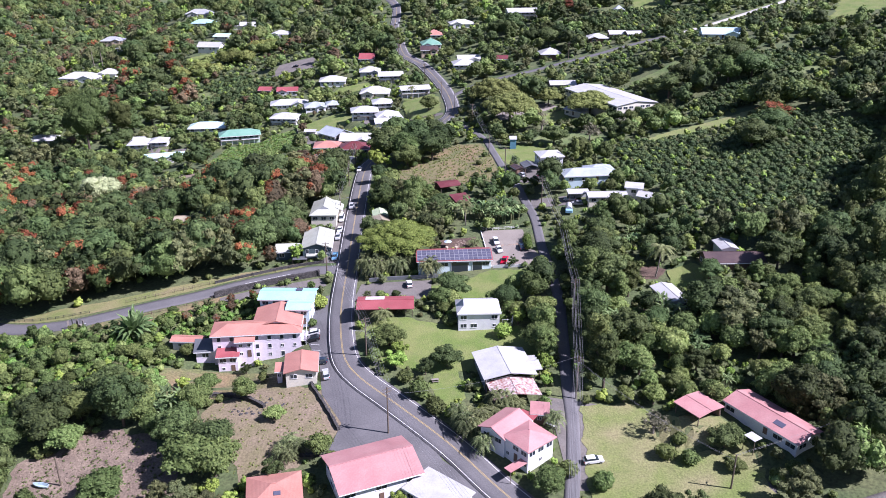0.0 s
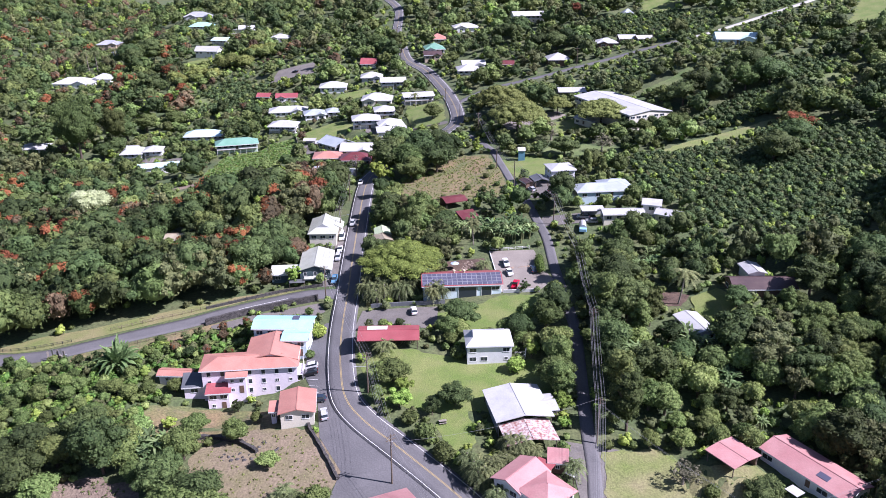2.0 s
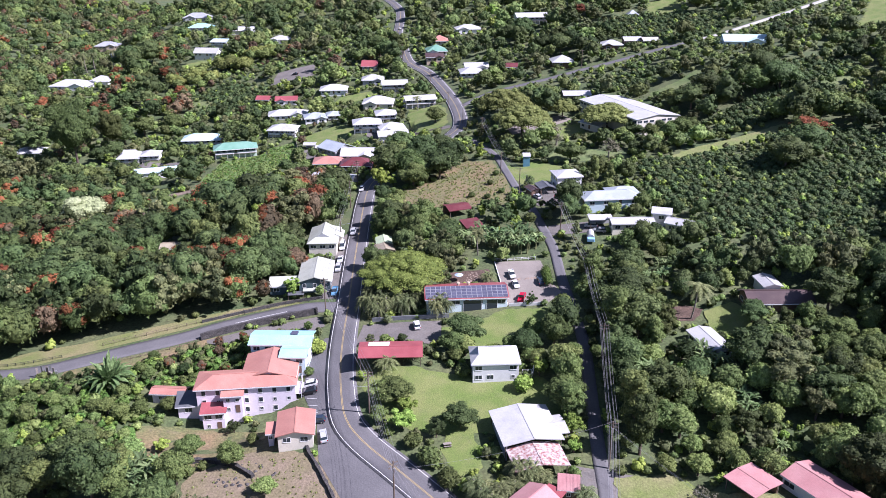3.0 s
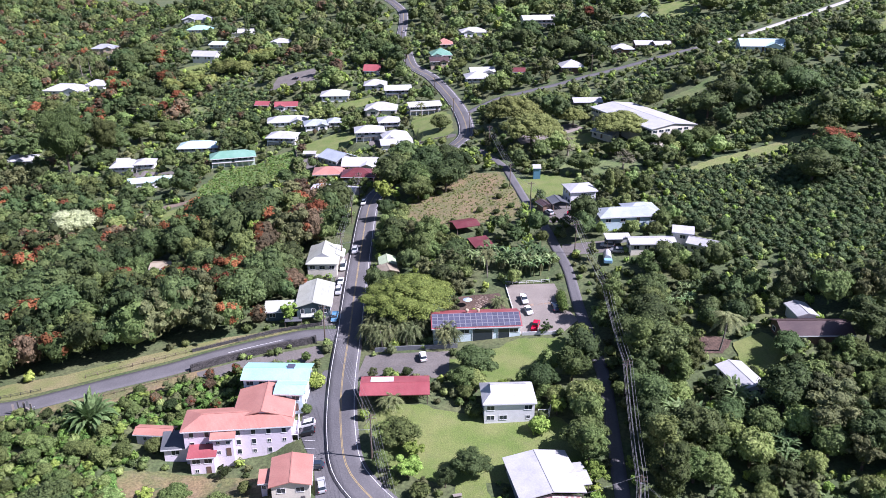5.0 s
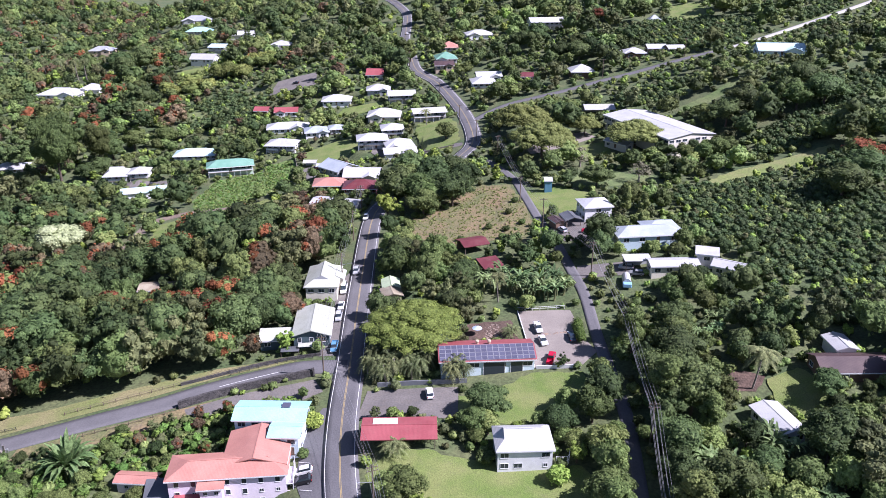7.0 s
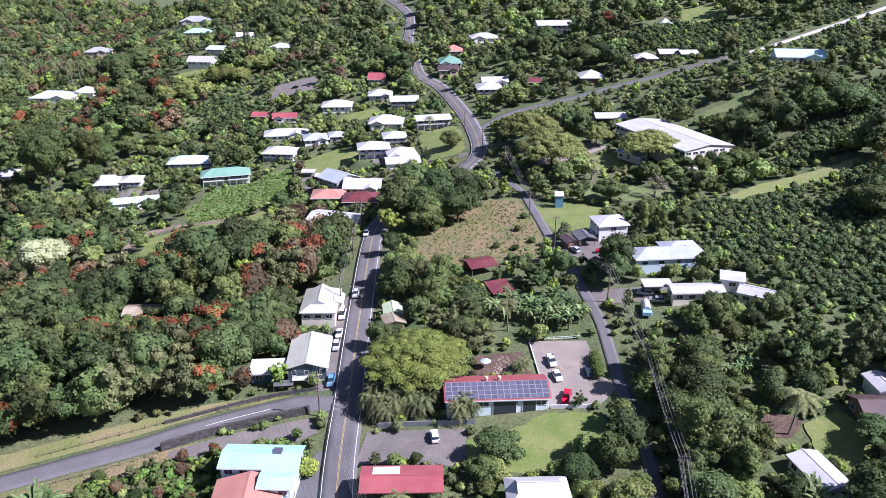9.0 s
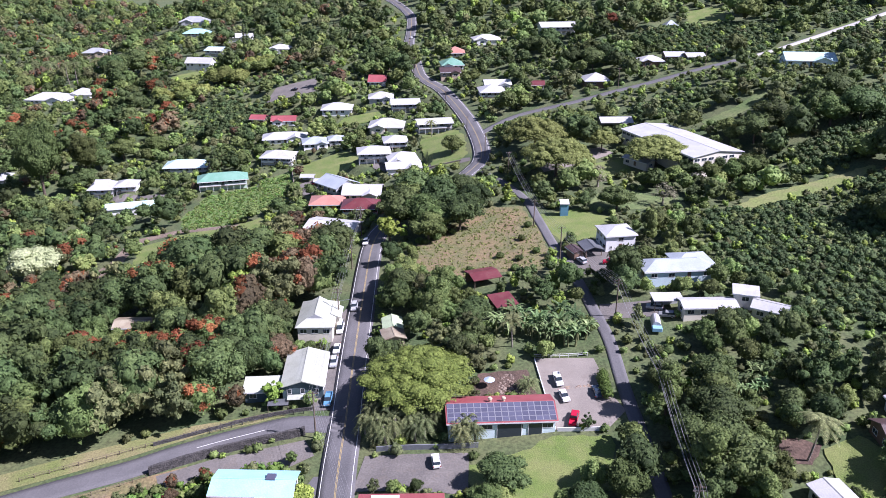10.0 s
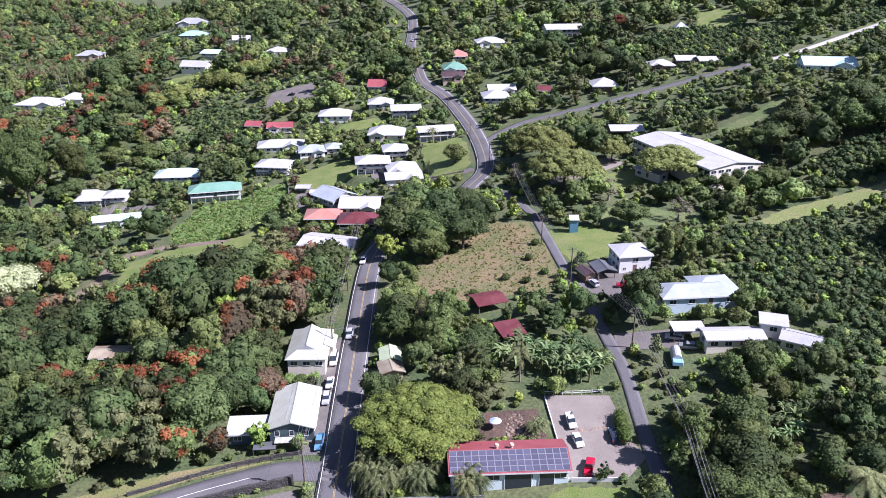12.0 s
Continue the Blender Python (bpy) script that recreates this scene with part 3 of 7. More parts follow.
def ico(level):
    if level not in _ico:
        bm = bmesh.new()
        bmesh.ops.create_icosphere(bm, subdivisions=level, radius=1)
        bm.verts.ensure_lookup_table()
        _ico[level] = (np.array([v.co for v in bm.verts]), np.array([[v.index for v in f.verts] for f in bm.faces]))
        bm.free()
    return _ico[level]


def crown_arrays(rng, lumps, leaves, size, core=0.93, level=2, flower=0.0, droop=0.15, up=0.25):
    """Lumps are (x, y, z, rx, rz). Returns verts, faces and each face's material: a crown of many small leaf clumps
    over uneven leafy masses."""
    L = np.array(lumps, float)
    area = L[:, 3] * (L[:, 3] + L[:, 4])
    pick = rng.choice(len(L), size=leaves * 2, p=area / area.sum())
    u = unit(rng.normal(size=(leaves * 2, 3)))
    low = (u[:, 2] < -0.35) & (rng.random(len(u)) < 0.7)
    r = np.stack([L[pick, 3], L[pick, 3], L[pick, 4]], 1) * rng.uniform(0.86, 1.0, (len(u), 1)) * (1 + 0.22 * rng.random((len(u), 1)) ** 2)
    p = L[pick, :3] + u * r
    buried = np.zeros(len(u), bool)
    for k, l in enumerate(L):
        q = (p - l[:3]) / np.array([l[3], l[3], l[4]])
        buried |= ((q ** 2).sum(1) < 0.80) & (pick != k)
    ok = np.where(~low & ~buried)[0][:leaves]
    p, u, pick = p[ok], u[ok], pick[ok]
    n = unit(u + rng.normal(size=u.shape) * 0.42 + np.array([0, 0, up]))
    t = unit(np.cross(n, rng.normal(size=n.shape)))
    s = np.cross(n, t)
    k = size * rng.uniform(0.55, 1.3, (len(p), 1))
    tip = np.array([0, 0, -droop]) * k
    blades = np.stack([p - t * k * 0.6 - s * k * 0.6, p + t * k * 0.8 + tip, p - t * k * 0.4 + s * k * 0.65], 1)
    verts = [blades.reshape(-1, 3)]
    nq = len(p)
    faces = [(3 * i, 3 * i + 1, 3 * i + 2) for i in range(nq)]
    broad = np.median(L[:, 3]) * 1.25
    base = 3 * nq
    masses, mass_up = [], []
    for l in L:
        iv, jf = ico(level if l[3] > broad else 1)
        rough = rng.uniform(0.80, 1.08, (len(iv), 1))
        w = iv * np.array([l[3], l[3], l[4]]) * core * rough + l[:3]
        verts.append(w)
        faces += [tuple(f + base) for f in jf]
        masses.append(w[jf].mean(axis=1))
        mass_up.append(iv[jf].mean(axis=1)[:, 2])
        base += len(iv)
    if flower:
        # blossoms gather in clusters on the upper side
        at = np.concatenate([p] + masses)
        high = np.concatenate([u[:, 2]] + mass_up)
        seeds = p[rng.choice(nq, size=max(5, int(nq * 0.006)))]
        dist = np.min(np.linalg.norm(at[:, None] - seeds[None], axis=2), axis=1)
        index = list(((dist < np.quantile(dist, flower)) & (high > -0.25)).astype(int))
    else:
        index = [0] * len(faces)
    return np.concatenate(verts), faces, index


def lumps_for(rng, shape, height, radius, boughs=18):
    """Leafy masses of a crown: a few large ones inside, and boughs of very different size that break its outline."""
    out = []

    def bough(cx, cy, cz, rx, rz, low, small, large, reach=1.0):
        a, up = rng.uniform(0, math.tau), rng.uniform(low, 1.0)
        flat = math.sqrt(max(0.0, 1 - up * up))
        q = radius * rng.uniform(small, large) * rng.uniform(0.7, 1.0)
        f = rng.uniform(0.72, 1.02) * reach
        out.append((cx + rx * f * flat * math.cos(a), cy + rx * f * flat * math.sin(a), cz + rz * f * up, q, q * rng.uniform(0.55, 0.95)))

    if shape == "round":
        out.append((0, 0, height * 0.56, radius * 0.74, height * 0.33))
        out.append((radius * rng.uniform(-0.3, 0.3), radius * rng.uniform(-0.3, 0.3), height * 0.70, radius * 0.48, height * 0.24))
        for k in range(boughs):
            bough(0, 0, height * 0.56, radius * 0.80, height * 0.36, -0.35, 0.17, 0.42)
    elif shape == "tall":
        for k in range(4):
            f = k / 3
            out.append((radius * rng.uniform(-0.25, 0.25), radius * rng.uniform(-0.25, 0.25), height * (0.34 + 0.46 * f), radius * (0.58 - 0.22 * f), height * 0.17))
        for k in range(boughs):
            f = rng.uniform(0.0, 1.0)
            a, rr = rng.uniform(0, math.tau), radius * rng.uniform(0.35, 0.85) * (1.05 - 0.6 * f)
            q = radius * rng.uniform(0.16, 0.36)
            out.append((rr * math.cos(a), rr * math.sin(a), height * (0.28 + 0.66 * f), q, q * 0.8))
    elif shape == "umbrella":
        for k in range(70):
            a, f = k * 2.399 + rng.uniform(-0.4, 0.4), math.sqrt((k + 0.5) / 70)
            rr = radius * 0.88 * f
            q = radius * rng.uniform(0.08, 0.18)
            out.append((rr * math.cos(a), rr * math.sin(a), height * (0.90 - 0.38 * f * f + rng.uniform(-0.04, 0.04)), q, q * 0.6))
        out.append((0, 0, height * 0.62, radius * 0.78, height * 0.22))
    elif shape == "ragged":
        out.append((0, 0, height * 0.52, radius * 0.52, height * 0.28))
        for k in range(boughs):
            bough(0, 0, height * 0.55, radius * 0.72, height * 0.40, -0.3, 0.13, 0.36, 1.15)
    elif shape == "bush":
        out.append((0, 0, height * 0.42, radius * 0.66, height * 0.40))
        for k in range(max(3, boughs // 2)):
            bough(0, 0, height * 0.45, radius * 0.62, height * 0.36, -0.1, 0.20, 0.42)
    return out


def trunk_bmesh(rng, height, radius, thick, limbs=5, low=0.32):
    bm = bmesh.new()
    top = Vector((rng.uniform(-0.3, 0.3), rng.uniform(-0.3, 0.3), height * 0.62))
    fork = Vector((0, 0, height * low))
    rod(bm, (0, 0, -0.8), fork, thick, thick * 0.75, 8)
    rod(bm, fork, top, thick * 0.75, thick * 0.25, 6)
    for k in range(limbs):
        a = k * math.tau / limbs + rng.uniform(-0.4, 0.4)
        s = fork.lerp(top, rng.uniform(0, 0.4))
        e = Vector((math.cos(a) * radius * 0.6, math.sin(a) * radius * 0.6, height * rng.uniform(0.55, 0.75)))
        m = s.lerp(e, 0.5) + Vector((0, 0, -0.06 * height))
        rod(bm, s, m, thick * 0.45, thick * 0.3, 5)
        rod(bm, m, e, thick * 0.3, thick * 0.1, 5)
    return bm


TREE_KINDS = {}


def tree_kind(kind, shape, leaf, height, radius, count, size, label, category="tree", variants=3, flower=0.0, bark=None, thick=0.3, core=0.93):
    made = []
    for v in range(variants):
        rng = np.random.default_rng(len(TREE_KINDS) * 17 + v * 5 + 3)
        ve, fa, ix = crown_arrays(rng, lumps_for(rng, shape, height, radius), int(count * 0.88), size * 0.77, core, 2, flower, up=0.9 if shape == "umbrella" else 0.35)
        crown = raw_mesh("crown_" + kind, ve, fa, [LEAVES[leaf], BLOSSOM] if flower else [LEAVES[leaf]], ix, smooth=True)
        trunk = shared(trunk_bmesh(rng, height, radius, thick), "trunk_" + kind, bark or BARK)
        made.append((crown, trunk))
    TREE_KINDS[kind] = (made, label, category, height, radius)


def plant(kind, x, y, scale=1.0, turn=None, rng=random, tall=1.0, label=None):
    """Stands one tree of a kind on the hillside."""
    made, lab, cat, h, r = TREE_KINDS[kind]
    crown, trunk = made[rng.randrange(len(made))]
    root = new(cat)
    root.location = (x, y, ground(x, y) - 0.1)
    root.rotation_euler = (0, 0, rng.uniform(0, math.tau) if turn is None else turn)
    root.scale = (scale, scale, scale * tall)
    tagged(root, label or lab, cat.replace("_", " "), "trees of the hillside")
    part("crown", crown, root)
    part("trunk", trunk, root)
    return root


tree_kind("mango", "round", "mango", 9.0, 4.6, 2185, 0.41, "dense dark green tree standing in the grove")
tree_kind("broad", "round", "broad", 8.0, 4.2, 1995, 0.41, "leafy green tree on the hillside")
tree_kind("tall", "tall", "broad", 12.5, 4.0, 1995, 0.39, "tall green tree rising above the grove", thick=0.32)
tree_kind("ragged", "ragged", "mango", 9.5, 4.4, 1710, 0.39, "ragged dark green tree with open limbs")
tree_kind("light", "round", "light", 6.5, 3.4, 1615, 0.38, "light green tree beside the gardens")
tree_kind("lime", "ragged", "lime", 6.0, 2.8, 1235, 0.37, "bright lime green tree with loose leaves", variants=2)
tree_kind("olive", "ragged", "olive", 8.0, 3.8, 1615, 0.36, "dull olive green tree with thin leaves", variants=2)
tree_kind("tulip", "round", "broad", 8.5, 4.0, 1995, 0.38, "green tree topped with orange red blossom", flower=0.25, variants=3)
tree_kind("flame", "round", "olive", 8.5, 4.2, 1995, 0.38, "tree covered in bright red blossom", flower=0.62, variants=2)
tree_kind("russet", "round", "russet", 8.0, 3.8, 1800, 0.36, "tree with dull russet brown green leaves", variants=2, flower=0.12)
tree_kind("pale", "round", "pale", 9.0, 5.0, 1900, 0.38, "tree covered in pale cream blossom", variants=1)
tree_kind("grey", "ragged", "grey", 8.0, 3.6, 798, 0.30, "sparse grey tree with few leaves", variants=2, bark=PALE_BARK, core=0.5)
tree_kind("pod", "umbrella", "pod", 12.0, 12.5, 13000, 0.36, "broad umbrella shaped tree with feathery yellow green crown", variants=2, thick=0.6)
tree_kind("podgold", "umbrella", "gold", 10.0, 9.5, 7000, 0.36, "wide low umbrella shaped tree with golden green crown", variants=2, thick=0.45)
tree_kind("giant", "round", "broad", 24.0, 10.5, 5200, 0.62, "very tall old tree with dull green crown", variants=2, thick=0.6)
tree_kind("goldgrass", "round", "bamboo", 6.5, 4.5, 1140, 0.49, "thicket of yellow green bamboo", "bamboo_thicket", variants=2)
tree_kind("shrub", "bush", "broad", 2.6, 2.0, 627, 0.30, "rounded green garden shrub", "shrub", thick=0.08)
tree_kind("limeshrub", "bush", "lime", 2.4, 1.7, 570, 0.28, "bright yellow green garden shrub", "shrub", variants=2, thick=0.07)
tree_kind("orchard", "bush", "coffee", 3.4, 2.3, 627, 0.33, "dark glossy orchard bush", "orchard_bush", thick=0.08)


def arc_leaf(bm, base, direction, length, width, rise, sag, seg=5, index=0):
    """One long arching leaf blade with a folded middle."""
    d = Vector(direction).normalized()
    side = Vector((-d.y, d.x, 0))
    prev = None
    for k in range(seg + 1):
        f = k / seg
        c = Vector(base) + d * length * f + Vector((0, 0, rise * f - sag * f * f))
        w = width * (0.35 + 1.3 * f - 1.6 * f * f) if f < 1 else 0.02
        row = [bm.verts.new(c - side * w + Vector((0, 0, 0.12 * w))), bm.verts.new(c), bm.verts.new(c + side * w + Vector((0, 0, 0.12 * w)))]
        if prev:
            for a, b in ((0, 1), (1, 2)):
                bm.faces.new((prev[a], prev[b], row[b], row[a])).material_index = index
        prev = row


def banana_mesh(seed):
    rng = random.Random(seed)
    bm = bmesh.new()
    for s in range(4):
        ox, oy = rng.uniform(-1.1, 1.1), rng.uniform(-1.1, 1.1)
        hgt = rng.uniform(1.6, 3.0)
        for k in range(8):
            a = rng.uniform(0, math.tau)
            L = rng.uniform(1.7, 2.8)
            arc_leaf(bm, (ox, oy, hgt), (math.cos(a), math.sin(a), 0), L * 0.8, 0.34, L * rng.uniform(0.75, 1.25), L * rng.uniform(0.5, 1.1), 4)
    return shared(bm, "banana_leaves", LEAVES["banana"])


def banana_stem(seed):
    rng = random.Random(seed)
    bm = bmesh.new()
    for s in range(4):
        ox, oy = rng.uniform(-1.1, 1.1), rng.uniform(-1.1, 1.1)
        hgt = rng.uniform(1.6, 3.0)
        rod(bm, (ox * 0.8, oy * 0.8, -0.4), (ox, oy, hgt), 0.16, 0.10, 6)
        for k in range(8):
            rng.random(), rng.random(), rng.random(), rng.random()
    return shared(bm, "banana_stems", mat("banana_stem", (0.16, 0.17, 0.07), 0.7, 0.3))


TREE_KINDS["banana"] = ([(banana_mesh(k), banana_stem(k)) for k in (1, 2, 3)], "clump of banana plants with broad arching leaves", "banana_plant", 4.5, 2.6)


def fan_clump(seed):
    """A dense clump of long upright paddle leaves."""
    rng = random.Random(seed)
    bm = bmesh.new()
    for k in range(95):
        a, lean = rng.uniform(0, math.tau), rng.uniform(0.25, 1.0)
        ox, oy = 1.3 * lean * math.cos(a), 1.3 * lean * math.sin(a)
        L = rng.uniform(3.2, 4.8)
        arc_leaf(bm, (ox, oy, rng.uniform(0.4, 2.0)), (math.cos(a), math.sin(a), 0), L * (0.22 + 0.5 * lean), 0.5, L * (1.1 - 0.45 * lean), L * 0.75 * lean, 6)
    return shared(bm, "fan_leaves", leafy("fan_leaves", (0.090, 0.150, 0.050), (0.240, 0.320, 0.130), 0.5, 0.3, tones=(0.95, 1.15)))


TREE_KINDS["fan"] = ([(fan_clump(3), banana_stem(4))], "huge clump of long upright paddle shaped leaves", "banana_plant", 5.5, 4.5)


def palm_fronds(seed, height, count=20, length=3.6, feather=22, name="palm_fronds", heads=1):
    rng = random.Random(seed)
    bm = bmesh.new()
    for k in range(count):
        a = k * 2.399 + rng.uniform(-0.2, 0.2)
        up = rng.uniform(-0.35, 1.0)
        d = Vector((math.cos(a), math.sin(a), 0))
        side = Vector((-d.y, d.x, 0))
        L = length * rng.uniform(0.85, 1.1)
        head = Vector((0, 0, height)) if heads == 1 else Vector((0.7 * math.cos(k % heads * 2.4), 0.7 * math.sin(k % heads * 2.4), height * (0.75 + 0.3 * (k % heads) / heads)))
        at = lambda f: head + d * L * (f if up < 0.6 else f * 0.75) + Vector((0, 0, L * (up * f - (0.55 + 0.35 * up) * f * f)))
        for j in range(feather):
            f = (j + 1) / feather
            p, q = at(f - 0.04), at(f)
            w = 0.85 * (0.45 + 1.5 * f - 1.75 * f * f) * length / 3.6 + 0.06
            for sgn in (-1, 1):
                tip = q + side * sgn * w + d * 0.25 + Vector((0, 0, -0.35 * w))
                bm.faces.new((bm.verts.new(p), bm.verts.new(q + d * 0.06), bm.verts.new(tip)))
    return shared(bm, name, LEAVES["palm"])


def palm_trunk(seed, height, r=0.17, name="palm_trunk"):
    rng = random.Random(seed)
    bm = bmesh.new()
    prev = Vector((rng.uniform(-0.8, 0.8), rng.uniform(-0.8, 0.8), -0.5))
    start = prev.copy()
    for k in range(1, 8):
        f = k / 7
        p = Vector((start.x * (1 - f) ** 2, start.y * (1 - f) ** 2, -0.5 + (height + 0.5) * f))
        rod(bm, prev, p, r * (1.25 - 0.45 * f), r * (1.2 - 0.45 * f), 7)
        prev = p
    return shared(bm, name, PALE_BARK)


TREE_KINDS["coconut"] = ([(palm_fronds(k, 8.0), palm_trunk(k, 8.0)) for k in (4, 5)], "coconut palm with long drooping fronds", "palm_tree", 8, 3.6)
TREE_KINDS["areca"] = ([(palm_fronds(k, 2.6, 58, 2.1, 12, heads=4), palm_trunk(k, 2.6, 0.22)) for k in (6, 7)], "bushy garden palm with arching fronds", "palm_tree", 4, 2.5)


def pine_arrays(seed):
    rng = np.random.default_rng(seed)
    lumps = [(0, 0, 3 + k * 1.9, 1.7 - 0.10 * k, 0.95) for k in range(11)]
    return crown_arrays(rng, lumps, 900, 0.36, 0.9, 1)


ve, fa, ix = pine_arrays(9)
TREE_KINDS["pine"] = ([(raw_mesh("crown_pine", ve, fa, [LEAVES["mango"]], ix), shared(boxes((-0.2, 0.2, -0.2, 0.2, -0.6, 22)), "trunk_pine", BARK))], "slender tall columnar pine", "pine_tree", 24, 1.8)


def stamp(name, spots, sources, mats, label, category, tall=1.0):
    """Joins many small plants into one object: spots are (x, y, scale, turn, source, tone), sources (verts, faces, index)."""
    V, F, I, T = [], [], [], []
    base = 0
    prep = []
    for ve, fa, ix in sources:
        q = np.array([f if len(f) == 4 else (*f, -1) for f in fa])
        prep.append((ve, q, np.array(ix)))
    for x, y, sc, turn, k, tone in spots:
        ve, q, ix = prep[k]
        c, s = math.cos(turn) * sc, math.sin(turn) * sc
        w = np.stack([ve[:, 0] * c - ve[:, 1] * s + x, ve[:, 0] * s + ve[:, 1] * c + y, ve[:, 2] * sc * tall + ground(x, y) - 0.1], 1)
        V.append(w)
        F.append(np.where(q >= 0, q + base, -1))
        I.append(ix)
        T.append(np.full(len(ve), tone))
        base += len(ve)
    V, F, I, T = np.concatenate(V), np.concatenate(F), np.concatenate(I), np.concatenate(T)
    count = np.where(F[:, 3] < 0, 3, 4)
    me = bpy.data.meshes.new(name)
    me.vertices.add(len(V))
    me.vertices.foreach_set("co", V.astype(np.float32).ravel())
    flat = F.ravel()
    flat = flat[flat >= 0]
    me.loops.add(len(flat))
    me.loops.foreach_set("vertex_index", flat.astype(np.int32))
    me.polygons.add(len(F))
    me.polygons.foreach_set("loop_start", np.concatenate([[0], np.cumsum(count)[:-1]]).astype(np.int32))
    for m in mats:
        me.materials.append(m)
    me.polygons.foreach_set("material_index", I.astype(np.int32))
    me.polygons.foreach_set("use_smooth", np.ones(len(F), dtype=bool))
    at = me.attributes.new("tone", "FLOAT", "POINT")
    at.data.foreach_set("value", T.astype(np.float32))
    me.update(calc_edges=True)
    me.validate()
    return tagged(new(name, me), label, category, kind="stuff")


# ---- kit: vehicles, poles, cables ----
PAINT = {k: plain(k + "_car_paint", c, 0.25) for k, c in dict(white=(0.72, 0.72, 0.71), silver=(0.42, 0.43, 0.44), black=(0.02, 0.02, 0.023), navy=(0.03, 0.045, 0.07),
                                                               red=(0.42, 0.015, 0.045), blue=(0.12, 0.27, 0.42), grey=(0.22, 0.23, 0.24), tan=(0.42, 0.38, 0.3)).items()}
LAMP_RED = plain("tail_lamp", (0.35, 0.02, 0.02), 0.2)
LAMP_CLEAR = plain("head_lamp", (0.7, 0.7, 0.68), 0.15)


def tyre_mesh():
    bm = bmesh.new()
    rod(bm, (-0.11, 0, 0), (0.11, 0, 0), 0.34, 0.34, 14)
    return shared(bm, "tyre", RUBBER)


def rim_mesh():
    bm = bmesh.new()
    rod(bm, (-0.12, 0, 0), (0.12, 0, 0), 0.20, 0.20, 10)
    return shared(bm, "rim", STEEL)


TYRE, RIM = tyre_mesh(), rim_mesh()
PROFILES = {  # side outlines (along y, up z): body, then cabin with its width
    "suv": ([(-2.3, 0.35), (-2.35, 0.75), (-2.2, 1.05), (-1.1, 1.12), (0.9, 1.14), (2.15, 1.02), (2.32, 0.7), (2.3, 0.35)], [(-2.15, 1.05), (-1.85, 1.62), (0.35, 1.66), (1.15, 1.12)]),
    "sedan": ([(-2.2, 0.35), (-2.25, 0.7), (-2.1, 0.95), (-1.2, 1.0), (0.9, 0.98), (2.1, 0.85), (2.28, 0.6), (2.25, 0.35)], [(-1.5, 0.98), (-0.95, 1.42), (0.25, 1.44), (1.05, 0.97)]),
    "pickup": ([(-2.65, 0.45), (-2.7, 0.7), (-2.65, 1.1), (-0.6, 1.12), (1.1, 1.15), (2.45, 1.05), (2.65, 0.75), (2.6, 0.45)], [(-0.75, 1.1), (-0.6, 1.75), (0.75, 1.78), (1.4, 1.13)]),
    "van": ([(-2.7, 0.4), (-2.75, 1.3), (-2.6, 1.4), (0.0, 1.4), (1.9, 1.35), (2.5, 1.0), (2.65, 0.7), (2.6, 0.4)], [(-2.68, 1.38), (-2.6, 2.25), (0.9, 2.28), (1.9, 1.34)]),
}


def extrude_profile(pts, half, taper=0.0, lift=0):
    bm = bmesh.new()
    zs = [p[1] for p in pts]
    z0, z1 = min(zs), max(zs)
    rows = []
    for sgn in (-1, 1):
        rows.append([bm.verts.new((sgn * (half - taper * (z - z0) / (z1 - z0 + 1e-6)), y, z + lift)) for y, z in pts])
    n = len(pts)
    for k in range(n):
        bm.faces.new((rows[0][k], rows[0][(k + 1) % n], rows[1][(k + 1) % n], rows[1][k]))
    bm.faces.new(rows[0][::-1])
    bm.faces.new(rows[1])
    bmesh.ops.recalc_face_normals(bm, faces=bm.faces[:])
    bmesh.ops.bevel(bm, geom=bm.edges[:], offset=0.07, segments=2, affect="EDGES")
    return bm


CAR_MESHES = {}


